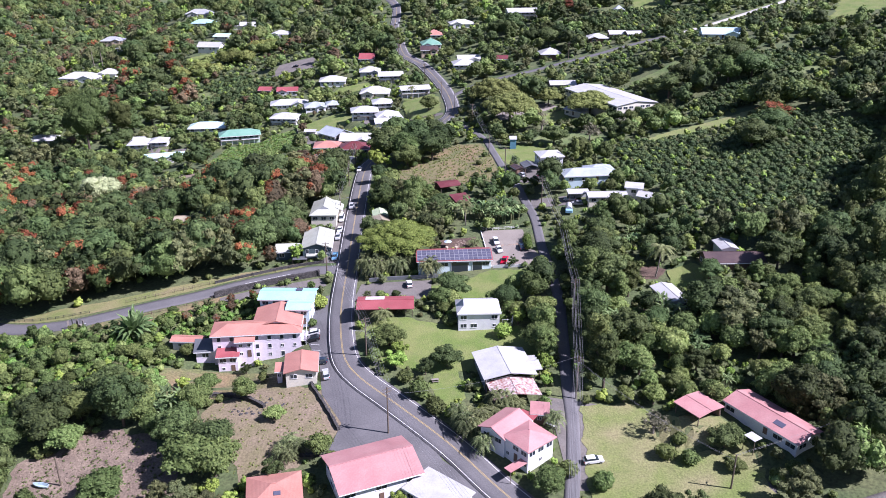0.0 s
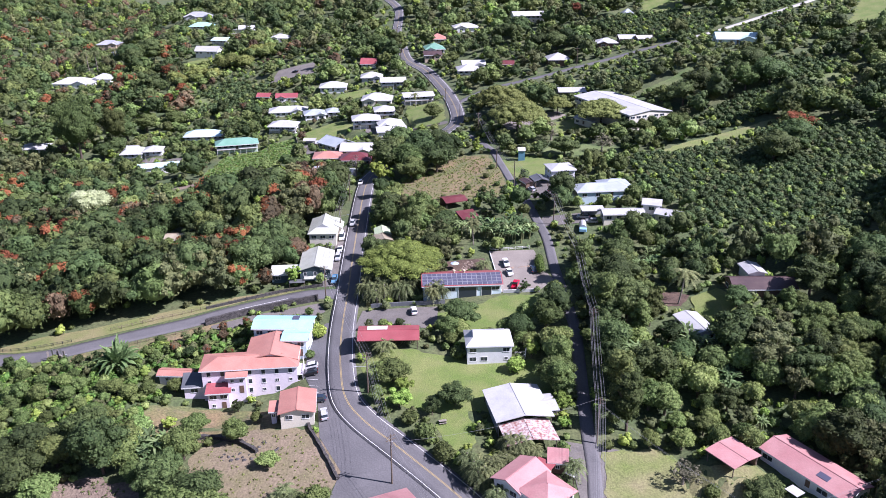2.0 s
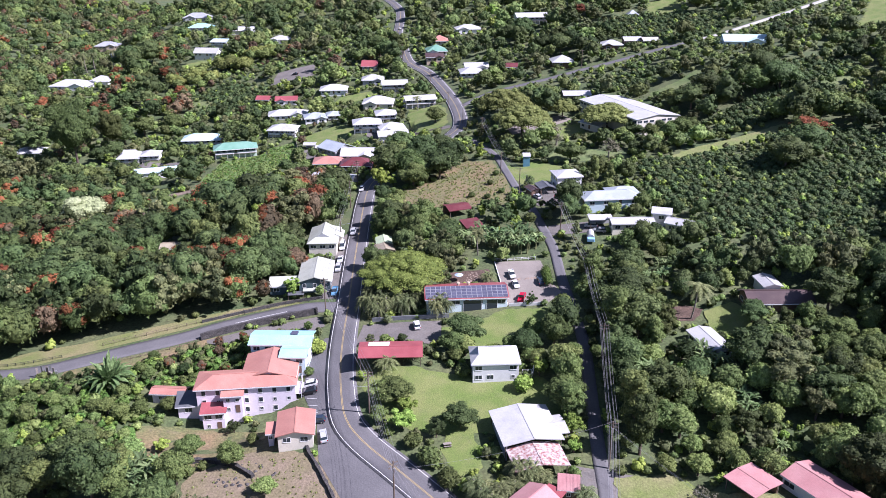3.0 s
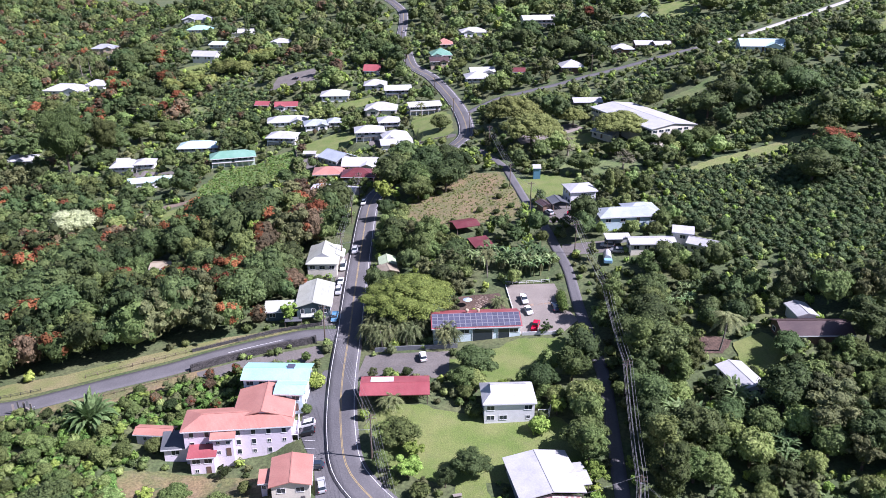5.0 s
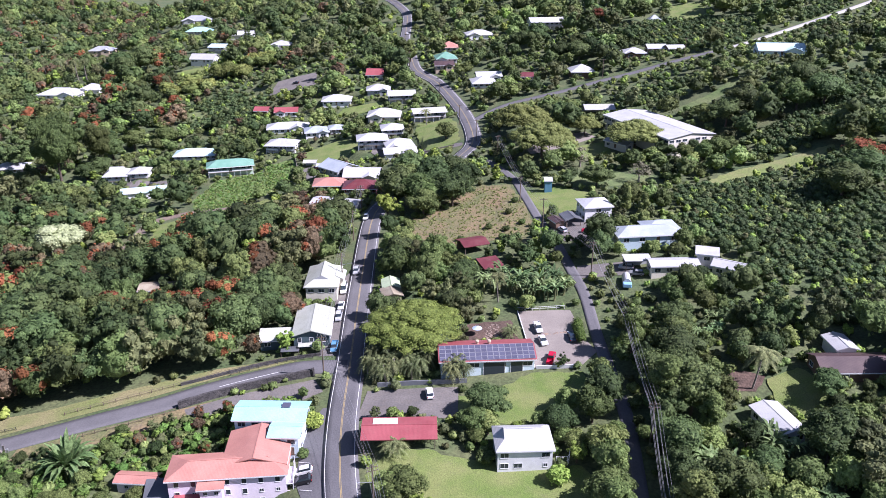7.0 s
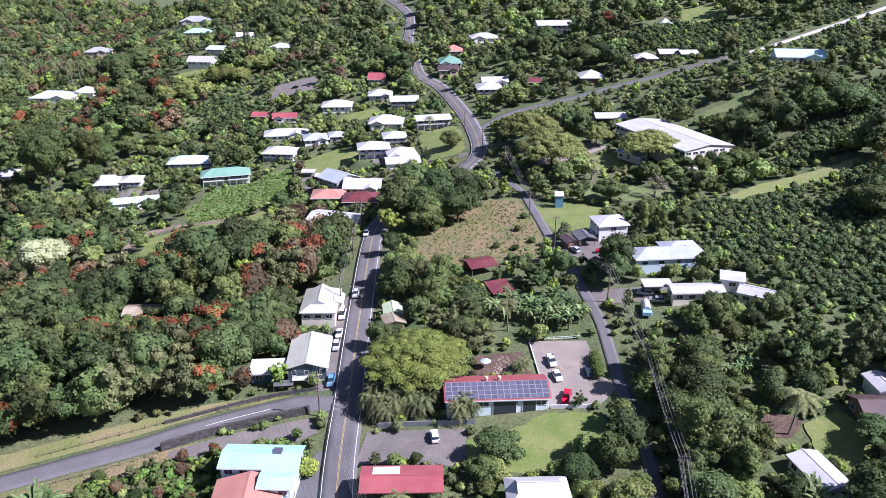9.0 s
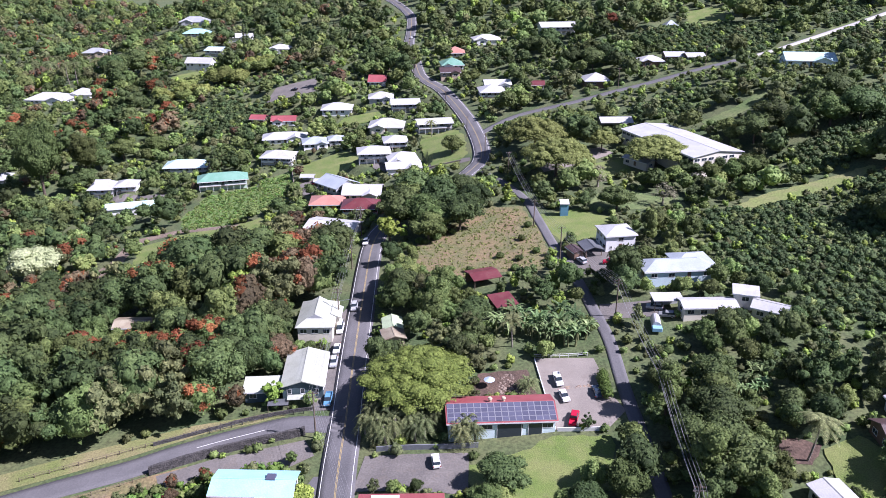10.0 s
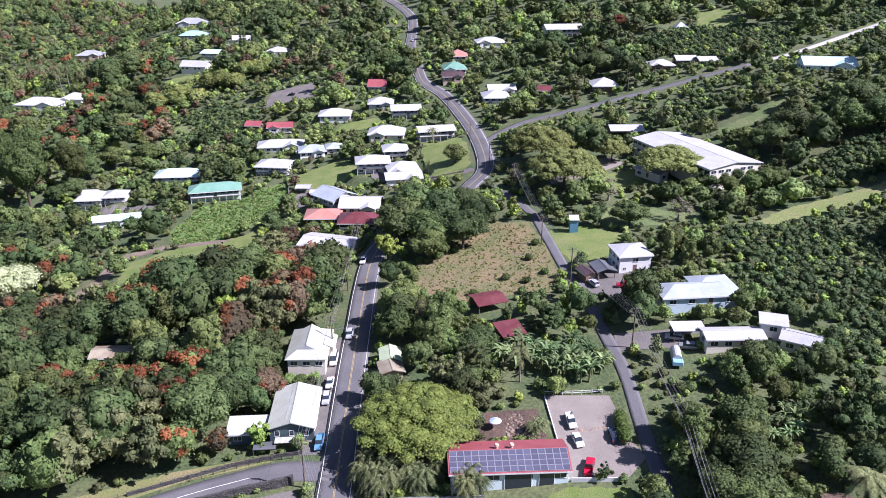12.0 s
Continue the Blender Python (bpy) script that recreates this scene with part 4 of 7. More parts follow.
def car(kind, colour, x, y, heading, label, lift=0.0):
    """heading: degrees that the car's front is turned from +y."""
    key = (kind, colour)
    if key not in CAR_MESHES:
        body, cab = PROFILES[kind]
        bm = extrude_profile(body, 0.92, 0.06)
        if kind == "pickup":
            for f in [f for f in bm.faces if f.normal.z > 0.9 and f.calc_center_median().y < -0.8]:
                r = bmesh.ops.inset_region(bm, faces=[f], thickness=0.12)
                for v in f.verts:
                    v.co.z -= 0.45
        me = shared(bm, "car_body", PAINT[colour])
        top = [cab[1], cab[2]]
        roof = shared(boxes((-0.68, 0.68, top[0][0] + 0.05, top[1][0] - 0.05, top[0][1] - 0.02, top[0][1] + 0.06), bevel=0.03), "car_roof", PAINT[colour])
        glassy = shared(extrude_profile(cab, 0.84, 0.16), "car_glass", PANE if kind != "van" else PANE)
        CAR_MESHES[key] = (me, glassy, roof)
    me, glassy, roof = CAR_MESHES[key]
    root = new("pickup_truck" if kind == "pickup" else "van" if kind == "van" else "car")
    h = radians(heading)
    fx, fy = -math.sin(h), math.cos(h)
    gz = ground(x, y)
    slope = math.atan2(ground(x + fx * 2, y + fy * 2) - ground(x - fx * 2, y - fy * 2), 4)
    side = math.atan2(ground(x + fy * 1, y - fx * 1) - ground(x - fy * 1, y + fx * 1), 2)
    root.location = (x, y, gz + 0.15 + lift)
    root.rotation_euler = (Matrix.Rotation(h, 3, "Z") @ Matrix.Rotation(slope, 3, "X") @ Matrix.Rotation(-side, 3, "Y")).to_euler()
    tagged(root, label, "pickup truck" if kind == "pickup" else "van" if kind == "van" else "car", "parked vehicles")
    part("body", me, root)
    part("glazing", glassy, root)
    part("roof", roof, root)
    ends = [p[0] for p in PROFILES[kind][0]]
    ya, yb = min(ends) * 0.62, max(ends) * 0.62
    for u in (-0.84, 0.84):
        for v in (ya, yb):
            ty = part("wheel", TYRE, root, "", (u, v, 0.34))
            part("rim", RIM, ty)
        part("headlight", boxes((u * 0.8 - 0.16, u * 0.8 + 0.16, max(ends) - 0.12, max(ends) + 0.01, 0.66, 0.82)), root, "", (0, 0, 0), 0, LAMP_CLEAR)
        part("tail_light", boxes((u * 0.9 - 0.1, u * 0.9 + 0.1, min(ends) - 0.02, min(ends) + 0.1, 0.72, 0.95)), root, "", (0, 0, 0), 0, LAMP_RED)
    return root


def utility_pole(x, y, height=11.5, turn=0.0, arms=1, can=False, lamp=None, label="weathered wooden utility pole with crossarm beside the road"):
    root = new("utility_pole")
    root.location = (x, y, ground(x, y))
    root.rotation_euler = (0, 0, radians(turn))
    tagged(root, label, "utility pole", "utility poles")
    bm = bmesh.new()
    rod(bm, (0, 0, -0.8), (0, 0, height), 0.21, 0.15, 8)
    part("pole", bm, root, "", (0, 0, 0), 0, TIMBER)
    for k in range(arms):
        z = height - 0.5 - 0.9 * k
        part("crossarm", boxes((-1.2, 1.2, -0.06, 0.06, z - 0.07, z + 0.07)), root, "", (0, 0, 0), 0, TIMBER)
        for u in (-1.1, -0.4, 0.4, 1.1):
            bm = bmesh.new()
            rod(bm, (u, 0, z + 0.05), (u, 0, z + 0.28), 0.05, 0.035, 6)
            part("insulator", bm, root, "", (0, 0, 0), 0, STEEL)
    if can:
        bm = bmesh.new()
        rod(bm, (0, -0.38, height - 2.6), (0, -0.38, height - 1.6), 0.26, 0.26, 10)
        part("transformer", bm, root, "grey steel transformer can", (0, 0, 0), 0, STEEL)
    if lamp:
        bm = bmesh.new()
        rod(bm, (0, 0, height - 4.2), (lamp, 0, height - 3.5), 0.05, 0.04, 6)
        arm = part("lamp_arm", bm, root, "", (0, 0, 0), 0, STEEL)
        part("lamp_head", boxes((lamp - 0.1, lamp + 0.55, -0.14, 0.14, height - 3.6, height - 3.45), bevel=0.03), arm, "", (0, 0, 0), 0, STEEL)
    return (x, y, ground(x, y) + height)


def cable(p, q, sag=1.0, r=0.018, across=0.0, drop=0.0):
    """One hanging cable between two pole tops."""
    p, q = Vector(p), Vector(q)
    d = (q - p).normalized()
    n = Vector((-d.y, d.x, 0)) * across
    cu = bpy.data.curves.new("cable", "CURVE")
    cu.dimensions = "3D"
    sp = cu.splines.new("POLY")
    sp.points.add(14)
    for k in range(15):
        f = k / 14
        v = p.lerp(q, f) + n + Vector((0, 0, -drop - sag * 4 * f * (1 - f)))
        sp.points[k].co = (*v, 1)
    cu.bevel_depth = r * 1.15
    cu.bevel_resolution = 0
    cu.materials.append(CABLE)
    return tagged(new("overhead_cable", cu), "thin dark overhead cable strung between utility poles", "cable", "overhead cables")


# ---- roads and open ground ----
MAIN = [(150, 20), (95, 62), (60, 92), (34, 116), (14.2, 138.6), (2.1, 154.7), (-12.0, 170.8), (-21.7, 181.8), (-26.9, 190.6), (-29.5, 202.5), (-31.0, 215.4), (-31.9, 229.4), (-32.4, 246), (-33.4, 271.5),
        (-34.6, 305), (-35.6, 331), (-35.8, 350), (-34, 365), (-28, 380), (-18, 393), (-7.2, 404.1), (-0.3, 415.6), (4.6, 428.8), (4.9, 453.9), (1.1, 494.1), (-6.1, 531.7), (-14.9, 563.5),
        (-23.6, 581.8), (-29.3, 597), (-34.5, 633.5), (-39.9, 671.5), (-40.9, 721.8), (-44, 770), (-58, 830), (-80, 900)]
LANE = [(22, 112), (27.9, 138.3), (31.3, 160.1), (32.2, 175), (33.2, 190), (34.3, 204), (35.2, 217), (34.8, 228.2), (34.3, 238.5), (33.7, 252.9), (33.6, 273.2), (31.8, 289.5), (29.6, 311), (26.5, 330.9), (23.3, 356.7), (20, 378), (12, 398), (4, 412)]
SIDE = [(-33, 245.5), (-45, 246.1), (-54.1, 243.4), (-62.8, 240.1), (-71.1, 236.3), (-79.1, 232), (-92.3, 226.6), (-104.2, 221.8), (-115, 218.2), (-126.8, 217.5), (-139.2, 220), (-165, 232), (-200, 250)]
UPPER = [(4, 470), (22, 492), (39.6, 498.7), (58.2, 503.1), (76.2, 509), (93.2, 512.5), (121, 520), (144.1, 524.5), (159.4, 529), (182.5, 541), (204, 552.7), (229.2, 565), (300, 600)]
main_line = road("road", MAIN, 4.1, ASPHALT, "two lane asphalt road with white edge lines and yellow centre line", keep=5.2)
lane_line = road("lane", LANE, 1.65, ASPHALT, "narrow worn asphalt lane between trees", False, keep=1.9)
side_line = road("side_road", SIDE, 3.0, ASPHALT, "asphalt side road leaving the junction downhill", False, keep=4.0)
UPPER_END = [(150.5, 526.6), (163, 530.5), (182.5, 541), (204, 552.7), (229.2, 565), (300, 600)]
road("upper_road", UPPER_END, 2.2, mat("pale_concrete", (0.48, 0.46, 0.44), 0.85, 0.12, 0.2, 0.15, stain=0.15, fine=4), "pale concrete road climbing the hillside", False, keep=3.5)
upper_line = road("upper_road", UPPER[:8], 2.4, ASPHALT, "worn asphalt road climbing the hillside", False, keep=3.5)
road("cross_road", [(8, 117), (50, 124), (90, 132), (140, 146), (200, 160)], 2.2, OLD_ASPHALT, "narrow asphalt road crossing the slope", False, keep=3)
v, f = strip(side_line[6:12], -0.07, 0.07, 0.155, 2)
tagged(new("white_stop_line", raw_mesh("white_stop_line", v, f, [WHITE_LINE])), "short painted white line on the side road", "road marking", kind="structure")
patch("apron", [(-19, 140), (-27, 154), (-25, 164), (-31.5, 176), (-34, 190), (-39.5, 203), (-40.5, 220), (-37, 228), (-33, 228), (-30, 200), (-24, 182), (-8.8, 165), (0, 150), (-8, 143)], ASPHALT, "worn asphalt parking apron beside the road", "parking", 0.10)
patch("apron", [(-8, 143), (0, 150), (14, 136), (24, 125), (10, 117), (-8, 126)], ASPHALT, "worn asphalt forecourt round the white roofed building", "parking", 0.09)
patch("lawn", [(-24, 202), (-18.6, 209.8), (-9, 207.9), (2.9, 204.8), (22.5, 203.4), (27, 198), (26, 180), (15, 183), (-6, 183.5), (-17, 188)], LAWN, "mown green lawn round the white house", "lawn", ragged=1.0)
patch("lawn", [(4, 184), (6, 172), (1, 168), (-4, 178), (-2, 184)], LAWN, "mown green lawn beside the big white roof", "lawn", ragged=1.0)
patch("lawn", [(-3.6, 228.5), (6.9, 232.2), (15, 236.8), (28, 236.4), (27, 220), (10.5, 217), (-3.6, 219)], LAWN, "bright green lawn below the parking lot", "lawn", ragged=1.0)
patch("parking_lot", [(13.8, 267), (28.4, 265.5), (30.5, 250), (32.6, 244.3), (27.5, 238.3), (16.2, 238.8)], CONCRETE, "pale concrete parking lot behind low white walls", "parking lot", 0.12)
patch("parking_lot", [(-28, 222), (-26.5, 233.5), (-3.6, 232.7), (-4, 219)], OLD_ASPHALT, "worn asphalt parking area beside the red carport", "parking lot", 0.11)
patch("dry_field", [(-22, 322), (-21, 344.5), (-8, 362), (3.4, 373.9), (18, 372), (22.8, 350), (24, 325), (20, 314), (8, 318), (-4, 312), (-12, 316)], DRY_GRASS, "dry yellow brown field of cut grass", "field", ragged=2.0)
patch("dirt_plot", [(-102, 156.1), (-93.6, 158.5), (-88.6, 164.7), (-81.4, 166.2), (-70.3, 161.8), (-65.5, 155.4), (-60.1, 146.5), (-58, 141.9), (-92.7, 140), (-100, 143)], DIRT, "bare ploughed brown dirt plot", "soil", ragged=2.0)
patch("dry_yard", [(-62, 172), (-51.4, 181), (-33.2, 180), (-24, 163), (-29.8, 153), (-38, 147), (-46, 144), (-50, 155), (-60, 160)], mat("dry_earth", (0.20, 0.155, 0.105), 0.95, 0.3, 0.15, 0.6, second=(0.155, 0.135, 0.07), fine=1.7), "dry earth yard with thin yellow grass", "soil", ragged=2.0)
patch("lawn", [(34.4, 168), (47.4, 169), (55.9, 160), (66, 160), (72, 150), (70, 134), (31.3, 132)], mat("patchy_lawn", (0.130, 0.165, 0.040), 0.9, 0.3, 0.1, 0.5, second=(0.215, 0.195, 0.095), fine=2.2), "patchy green and yellow lawn", "lawn", 0.2, 2.5, ragged=1.5)
patch("driveway", [(26.5, 172), (38.5, 169), (38.5, 165), (35.5, 160), (34, 140), (28, 140)], OLD_ASPHALT, "worn asphalt driveway at the end of the lane", "driveway", 0.11)
patch("driveway", [(62, 150), (68, 149), (72, 138), (68, 131), (61, 131), (63, 140)], OLD_ASPHALT, "curved asphalt driveway", "driveway", 0.11)
patch("dirt_path", [(-143, 332), (-134.7, 334.6), (-133, 360), (-136, 389), (-122, 397), (-92, 394), (-92, 398), (-125, 402), (-142, 395), (-139, 368)], DIRT, "pale dirt track through the trees", "path", 0.07)
patch("lawn", [(-119, 392), (-103, 391), (-89, 404.5), (-86, 400), (-101, 384), (-115, 380)], LAWN, "strip of bright grass above the track", "lawn", 0.09, ragged=1.0)
patch("field_strip", [(105, 447), (123, 454), (137, 464), (137, 456), (121, 445), (106, 441)], FIELD, "sunlit strip of grass above the school", "field", 0.09, ragged=1.0)
patch("lawn", [(-128, 361), (-133, 384), (-120, 395), (-97, 399), (-88, 402), (-84, 397), (-88.6, 376), (-97, 366), (-111, 361)], LAWN, "bright green lawn enclosed by a dirt track", "lawn", 0.06, ragged=1.0)
patch("verge", [(-135, 224.5), (-123.4, 229), (-108.9, 231.5), (-88.6, 239.4), (-68.6, 247), (-50, 251), (-47, 249.5), (-66, 243.5), (-81, 236), (-94, 230.5), (-106, 226), (-118, 221.7), (-127, 221), (-138, 223.5)], VERGE, "grass verge along the side road", "verge")
patch("verge", [(-92, 222.5), (-79, 228), (-66, 233), (-66, 229), (-79, 222), (-94, 216), (-108, 213), (-108, 217)], DRY_GRASS, "yellowed grass verge above the gardens", "verge")
patch("lawn", [(25.6, 347.8), (24, 362), (38, 366), (49.4, 354), (41.7, 340.6), (35.2, 335), (29, 338)], LAWN, "green lawn beside the lane", "lawn", ragged=1.0)
patch("lawn", [(45.2, 398.5), (49.2, 412), (64, 418), (66, 402), (51, 395)], LAWN, "green lawn below the school", "lawn", ragged=1.0)
patch("lawn", [(40.1, 363.7), (47.9, 379.9), (59.4, 383.0), (66.1, 376.0), (76.1, 372.2), (78.1, 361.2), (65.7, 362.9), (53.7, 360.8)], FIELD, "sunlit grass clearing below the school", "field", 0.08, ragged=1.0)
patch("school_yard", [(30, 405), (45, 412), (62, 424), (58, 432), (38, 428), (28, 416)], CONCRETE, "pale paved yard before the school", "yard")
patch("lawn", [(90, 357), (106, 369), (133, 376), (150, 379), (150, 374), (126, 364), (104, 356)], mat("field_grass", (0.15, 0.20, 0.05), 0.9, 0.3, 0.1, 0.5, second=(0.20, 0.20, 0.08), fine=1.5), "strip of open grass between the orchards", "field", ragged=1.5)
patch("lawn", [(-86, 474), (-64, 488), (-55, 474), (-56, 458), (-70, 448), (-80, 454)], LAWN, "bright green lawn between white houses", "lawn", 0.25, 2.5, ragged=1.0)
patch("lawn", [(-74, 530), (-70, 541), (-47, 542), (-44, 529), (-60, 527)], LAWN, "bright green lawn above the houses", "lawn", 0.25, 2.5, ragged=1.0)
patch("lawn", [(-24, 470), (-24, 488), (-8, 492), (-2.5, 476), (-1, 440), (-8, 425), (-18, 436), (-20, 452)], LAWN, "sloping green lawn beside the road bend", "lawn", 0.25, 2.5, ragged=1.0)
patch("driveway", [(28, 317), (29, 323), (38, 330), (51, 325), (50.2, 315.6), (33.4, 310)], OLD_ASPHALT, "worn driveway before the houses", "driveway", 0.12)
patch("driveway", [(33, 283), (34, 291), (50, 290), (52, 282)], OLD_ASPHALT, "worn driveway under the trees", "driveway", 0.11)
patch("grass_slope", [(-126, 447), (-108, 462), (-89, 469), (-81, 445), (-84, 422), (-92, 415), (-100, 400), (-121, 398), (-129, 420)], mat("tall_grass", (0.098, 0.162, 0.036), 0.95, 0.35, 0.3, 0.8, second=(0.128, 0.190, 0.050), fine=1.2), "slope of tall green grass", "grass", ragged=2.0)
patch("lawn", [(70.5, 228.4), (79, 231), (83, 220), (74.6, 214), (70, 220)], LAWN, "small green lawn by the brown roof", "lawn", 0.25, 2.5, ragged=1.0)
patch("red_dirt_yard", [(58, 226), (63.2, 233.5), (71, 229.5), (66.7, 224)], RED_DIRT, "patch of bare reddish dirt", "soil", ragged=1.0)
patch("dirt_yard", [(-3, 253), (-1, 262), (11.3, 262.5), (13, 252.3), (4, 249.5)], RED_DIRT, "bare brown dirt yard behind the solar roof", "soil", ragged=0.8)
patch("driveway", [(-80, 445), (-75, 429), (-62, 430), (-64, 441), (-74, 453)], OLD_ASPHALT, "worn asphalt driveway among the houses", "driveway", 0.25, 2.5)
patch("clearing", [(-175, 452), (-150, 456), (-150, 464), (-178, 462)], OLD_ASPHALT, "paved yard between white houses", "yard", 0.1)
patch("lawn", [(-330, 880), (-290, 880), (-285, 920), (-330, 915)], LAWN, "distant open green pasture", "field", ragged=4.0)
patch("lawn", [(-320, 770), (-285, 775), (-292, 805), (-322, 800)], LAWN, "distant open green pasture", "field", ragged=4.0)
patch("lawn", [(-215, 660), (-190, 668), (-195, 684), (-215, 678)], LAWN, "distant open green pasture", "field", ragged=3.0)
patch("lawn", [(235, 500), (290, 515), (330, 560), (270, 560)], LAWN, "distant open green pasture", "field", ragged=4.0)
patch("lawn", [(140, 610), (165, 612), (172, 650), (150, 650)], LAWN, "distant open green pasture", "field", ragged=4.0)

patch("road_shoulder", [(-36, 251), (-41.5, 251), (-41.8, 262), (-40.6, 275), (-41.2, 293), (-39, 300), (-37, 300), (-36, 275)], OLD_ASPHALT, "worn asphalt shoulder where cars park", "parking", 0.10)
patch("driveway", [(-51, 480), (-45.4, 450.3), (-34.1, 440), (-17.6, 431.4), (-7.2, 427.7), (0, 429.2), (0, 434), (-9.9, 437), (-23.9, 440), (-38, 447), (-45, 468)], OLD_ASPHALT, "curved asphalt driveway up to the white houses", "driveway", 0.14, 2.5)
patch("garden_yard", [(-76.3, 181.6), (-79.6, 193.3), (-75.3, 195.5), (-50, 193), (-37, 191), (-37, 181), (-52, 180), (-60.4, 174.4), (-64.8, 175.7)], DRY_GRASS, "dry garden yard below the lilac building", "yard", 0.05, ragged=1.5)
patch("driveway", [(-38, 235), (-41, 240.5), (-60, 235.4), (-72, 230), (-70, 226), (-58, 229.5), (-44, 231)], OLD_ASPHALT, "asphalt drive below the lava rock wall", "driveway", 0.09)

# ---- buildings near the road ----
lilac_house = house("long three storey lilac walled building with coral hip roof", -53.7, 203.8, 26.0, 9.2, 6, -7.1, "hip", "coral", "lilac", 1.6, windows="tall", gap=3.2, deep=3, rows=3, door=False, base=-17.2, name="apartment_house", category="building")
# balconies at the road end of the lilac building
half_w, half_d, eaves = 26.0 / 2 - 0.6, 9.2 / 2 - 0.6, EAVES[lilac_house.name]
for level in (2.75, 5.5):
    z = eaves - level
    slab = part("balcony_slab", boxes((half_w, half_w + 1.5, -half_d, half_d - 2.0, z - 0.12, z)), lilac_house, "", (0, 0, 0), 0, TRIM)
    part("balcony_rail", boxes((half_w + 1.42, half_w + 1.5, -half_d, half_d - 2.0, z + 0.9, z + 1.0), (half_w + 1.44, half_w + 1.48, -half_d, half_d - 2.0, z + 0.1, z + 0.75), (half_w, half_w + 1.5, -half_d, -half_d + 0.08, z + 0.9, z + 1.0)), slab, "", (0, 0, 0), 0, WALLS["lilac"])
for u in (-half_d + 0.1, 0.2, half_d - 2.1):
    part("balcony_post", boxes((half_w + 1.36, half_w + 1.5, u - 0.07, u + 0.07, -0.5, eaves)), lilac_house, "", (0, 0, 0), 0, TRIM)
house("rear wing of the lilac building with coral gable roof", -48.6, 209.6, 14.4, 13.0, 4, -6.7, "gable", "coral", "lilac", 1.9, windows="tall", ridge="y", name="apartment_house", category="building")
house("lower side wing with thin coral roof and lilac walls", -74.6, 204.6, 9.6, 4.2, -4, -12.4, "gable", "coral", "lilac", 0.7, windows="small", sides=False)
house("small charcoal roofed annex with lilac walls", -68.6, 201.2, 6.4, 5.4, 8, -12.3, "shed", "charcoal", "lilac", 1.5, windows="wide", sides=False)
house("small projecting wing with red roof and lilac walls", -61.0, 196.8, 6.6, 4.6, 7, -11.7, "shed", "red", "lilac", 0.6, windows="wide", sides=False, rows=2, gap=2.2, base=-17.0)
house("narrow stair tower with coral roof and white trim", -56.3, 198.2, 5.8, 3.0, 7, -8.1, "shed", "coral", "lilac", 0.5, windows="small", sides=False, rows=2, deep=3, gap=1.8, base=-16.8)
house("single storey house with coral gable roof and brick base", -38.0, 185.2, 9.2, 10.4, 7, -7.9, "gable", "coral", "cream", 1.1, windows="wide", ridge="y", rows=1, door=False, gap=3.6)
house("low lean-to with coral red roof", -43.9, 184.6, 2.4, 4.6, 7, -9.0, "shed", "coral", "lilac", 0.3, windows="small", sides=False, door=False)
house("house with pale aqua metal roof beside the road", -47.6, 220.4, 17.3, 8.4, -1, -4.4, "gable", "aqua", "aqua", 1.1, windows="wide")
house("front wing with pale aqua metal roof", -43.0, 213.9, 7.6, 6.8, -2, -4.9, "gable", "aqua", "aqua", 0.8, windows="wide")
house("open carport with long red metal roof", -17.1, 212.2, 17.0, 8.6, 2, -3.6, "gable", "red", "brown", 0.9, posts=True, name="carport", category="carport")
house("two storey white house with white gable roof on the lawn", 10.1, 206.6, 12.8, 9.4, 3, -1.8, "dutch", "white", "white", 2.5, over=0.5, windows="wide", gap=2.6, rows=2, door=False, deep=2)
house("large white roofed barn with open sides", 16.0, 181.6, 14.2, 14.2, 11, -6.9, "gable", "white", "grey", 1.2, ridge="y", posts=True, name="barn", category="barn")
house("side bay of the barn with white roof", 21.8, 182.0, 7.0, 7.4, 11, -7.6, "gable", "white", "grey", 0.6, posts=True, name="barn_bay", category="barn")
house("lower shed with rusty peeling white roof", 17.8, 171.6, 12.4, 8.4, 11, -8.4, "gable", "rust", "brown", 1.1, ridge="y", posts=True, name="barn_shed", category="shed")
house("two storey white house with pink hip roof", 19.6, 151.0, 8.8, 9.4, -50, -6.9, "hip", "pink", "white", 1.8, windows="wide", gap=2.2)
house("rear wing with pink red roof and white walls", 14.6, 156.4, 8.2, 10.6, -43, -7.2, "gable", "pink", "white", 1.6, windows="wide")
house("small shed with pink roof behind the white house", 23.6, 163.8, 4.8, 5.0, -8, -8.2, "shed", "pink", "brown", 0.5, windows="small", sides=False, name="shed", category="shed")
house("small shed with bright red roof", 19.8, 161.0, 4.4, 4.2, -38, -8.8, "shed", "red", "brown", 0.4, windows="small", sides=False, name="shed", category="shed")
house("long white house with faded pink gable roof", 76.8, 156.2, 21.0, 9.4, -59, -5.0, "gable", "pink", "white", 1.3, windows="long", over=0.5, extra_clear=1)
house("open garage with faded pink roof", 61.1, 160.9, 8.0, 8.8, -58, -4.9, "gable", "pink", "brown", 0.4, posts=True, name="garage", category="garage")
house("large house with pink gable roof and pale walls", -15.8, 144.2, 19.4, 14.8, 23, -9.4, "gable", "pink", "white", 2.2, windows="long", over=0.9)
house("house with coral hip roof and a skylight", -36.4, 138.2, 12.0, 11.0, 12, -11.6, "hip", "coral", "white", 1.8)
house("low building with flat white roof beside the road", -1.0, 137.0, 13.4, 9.0, -40, -10.8, "shed", "white", "white", 0.3)
house("cottage with white gable roof in the trees", 67.2, 211.8, 12.2, 7.4, -77, -0.1, "gable", "white", "white", 0.9, extra_clear=0.5)
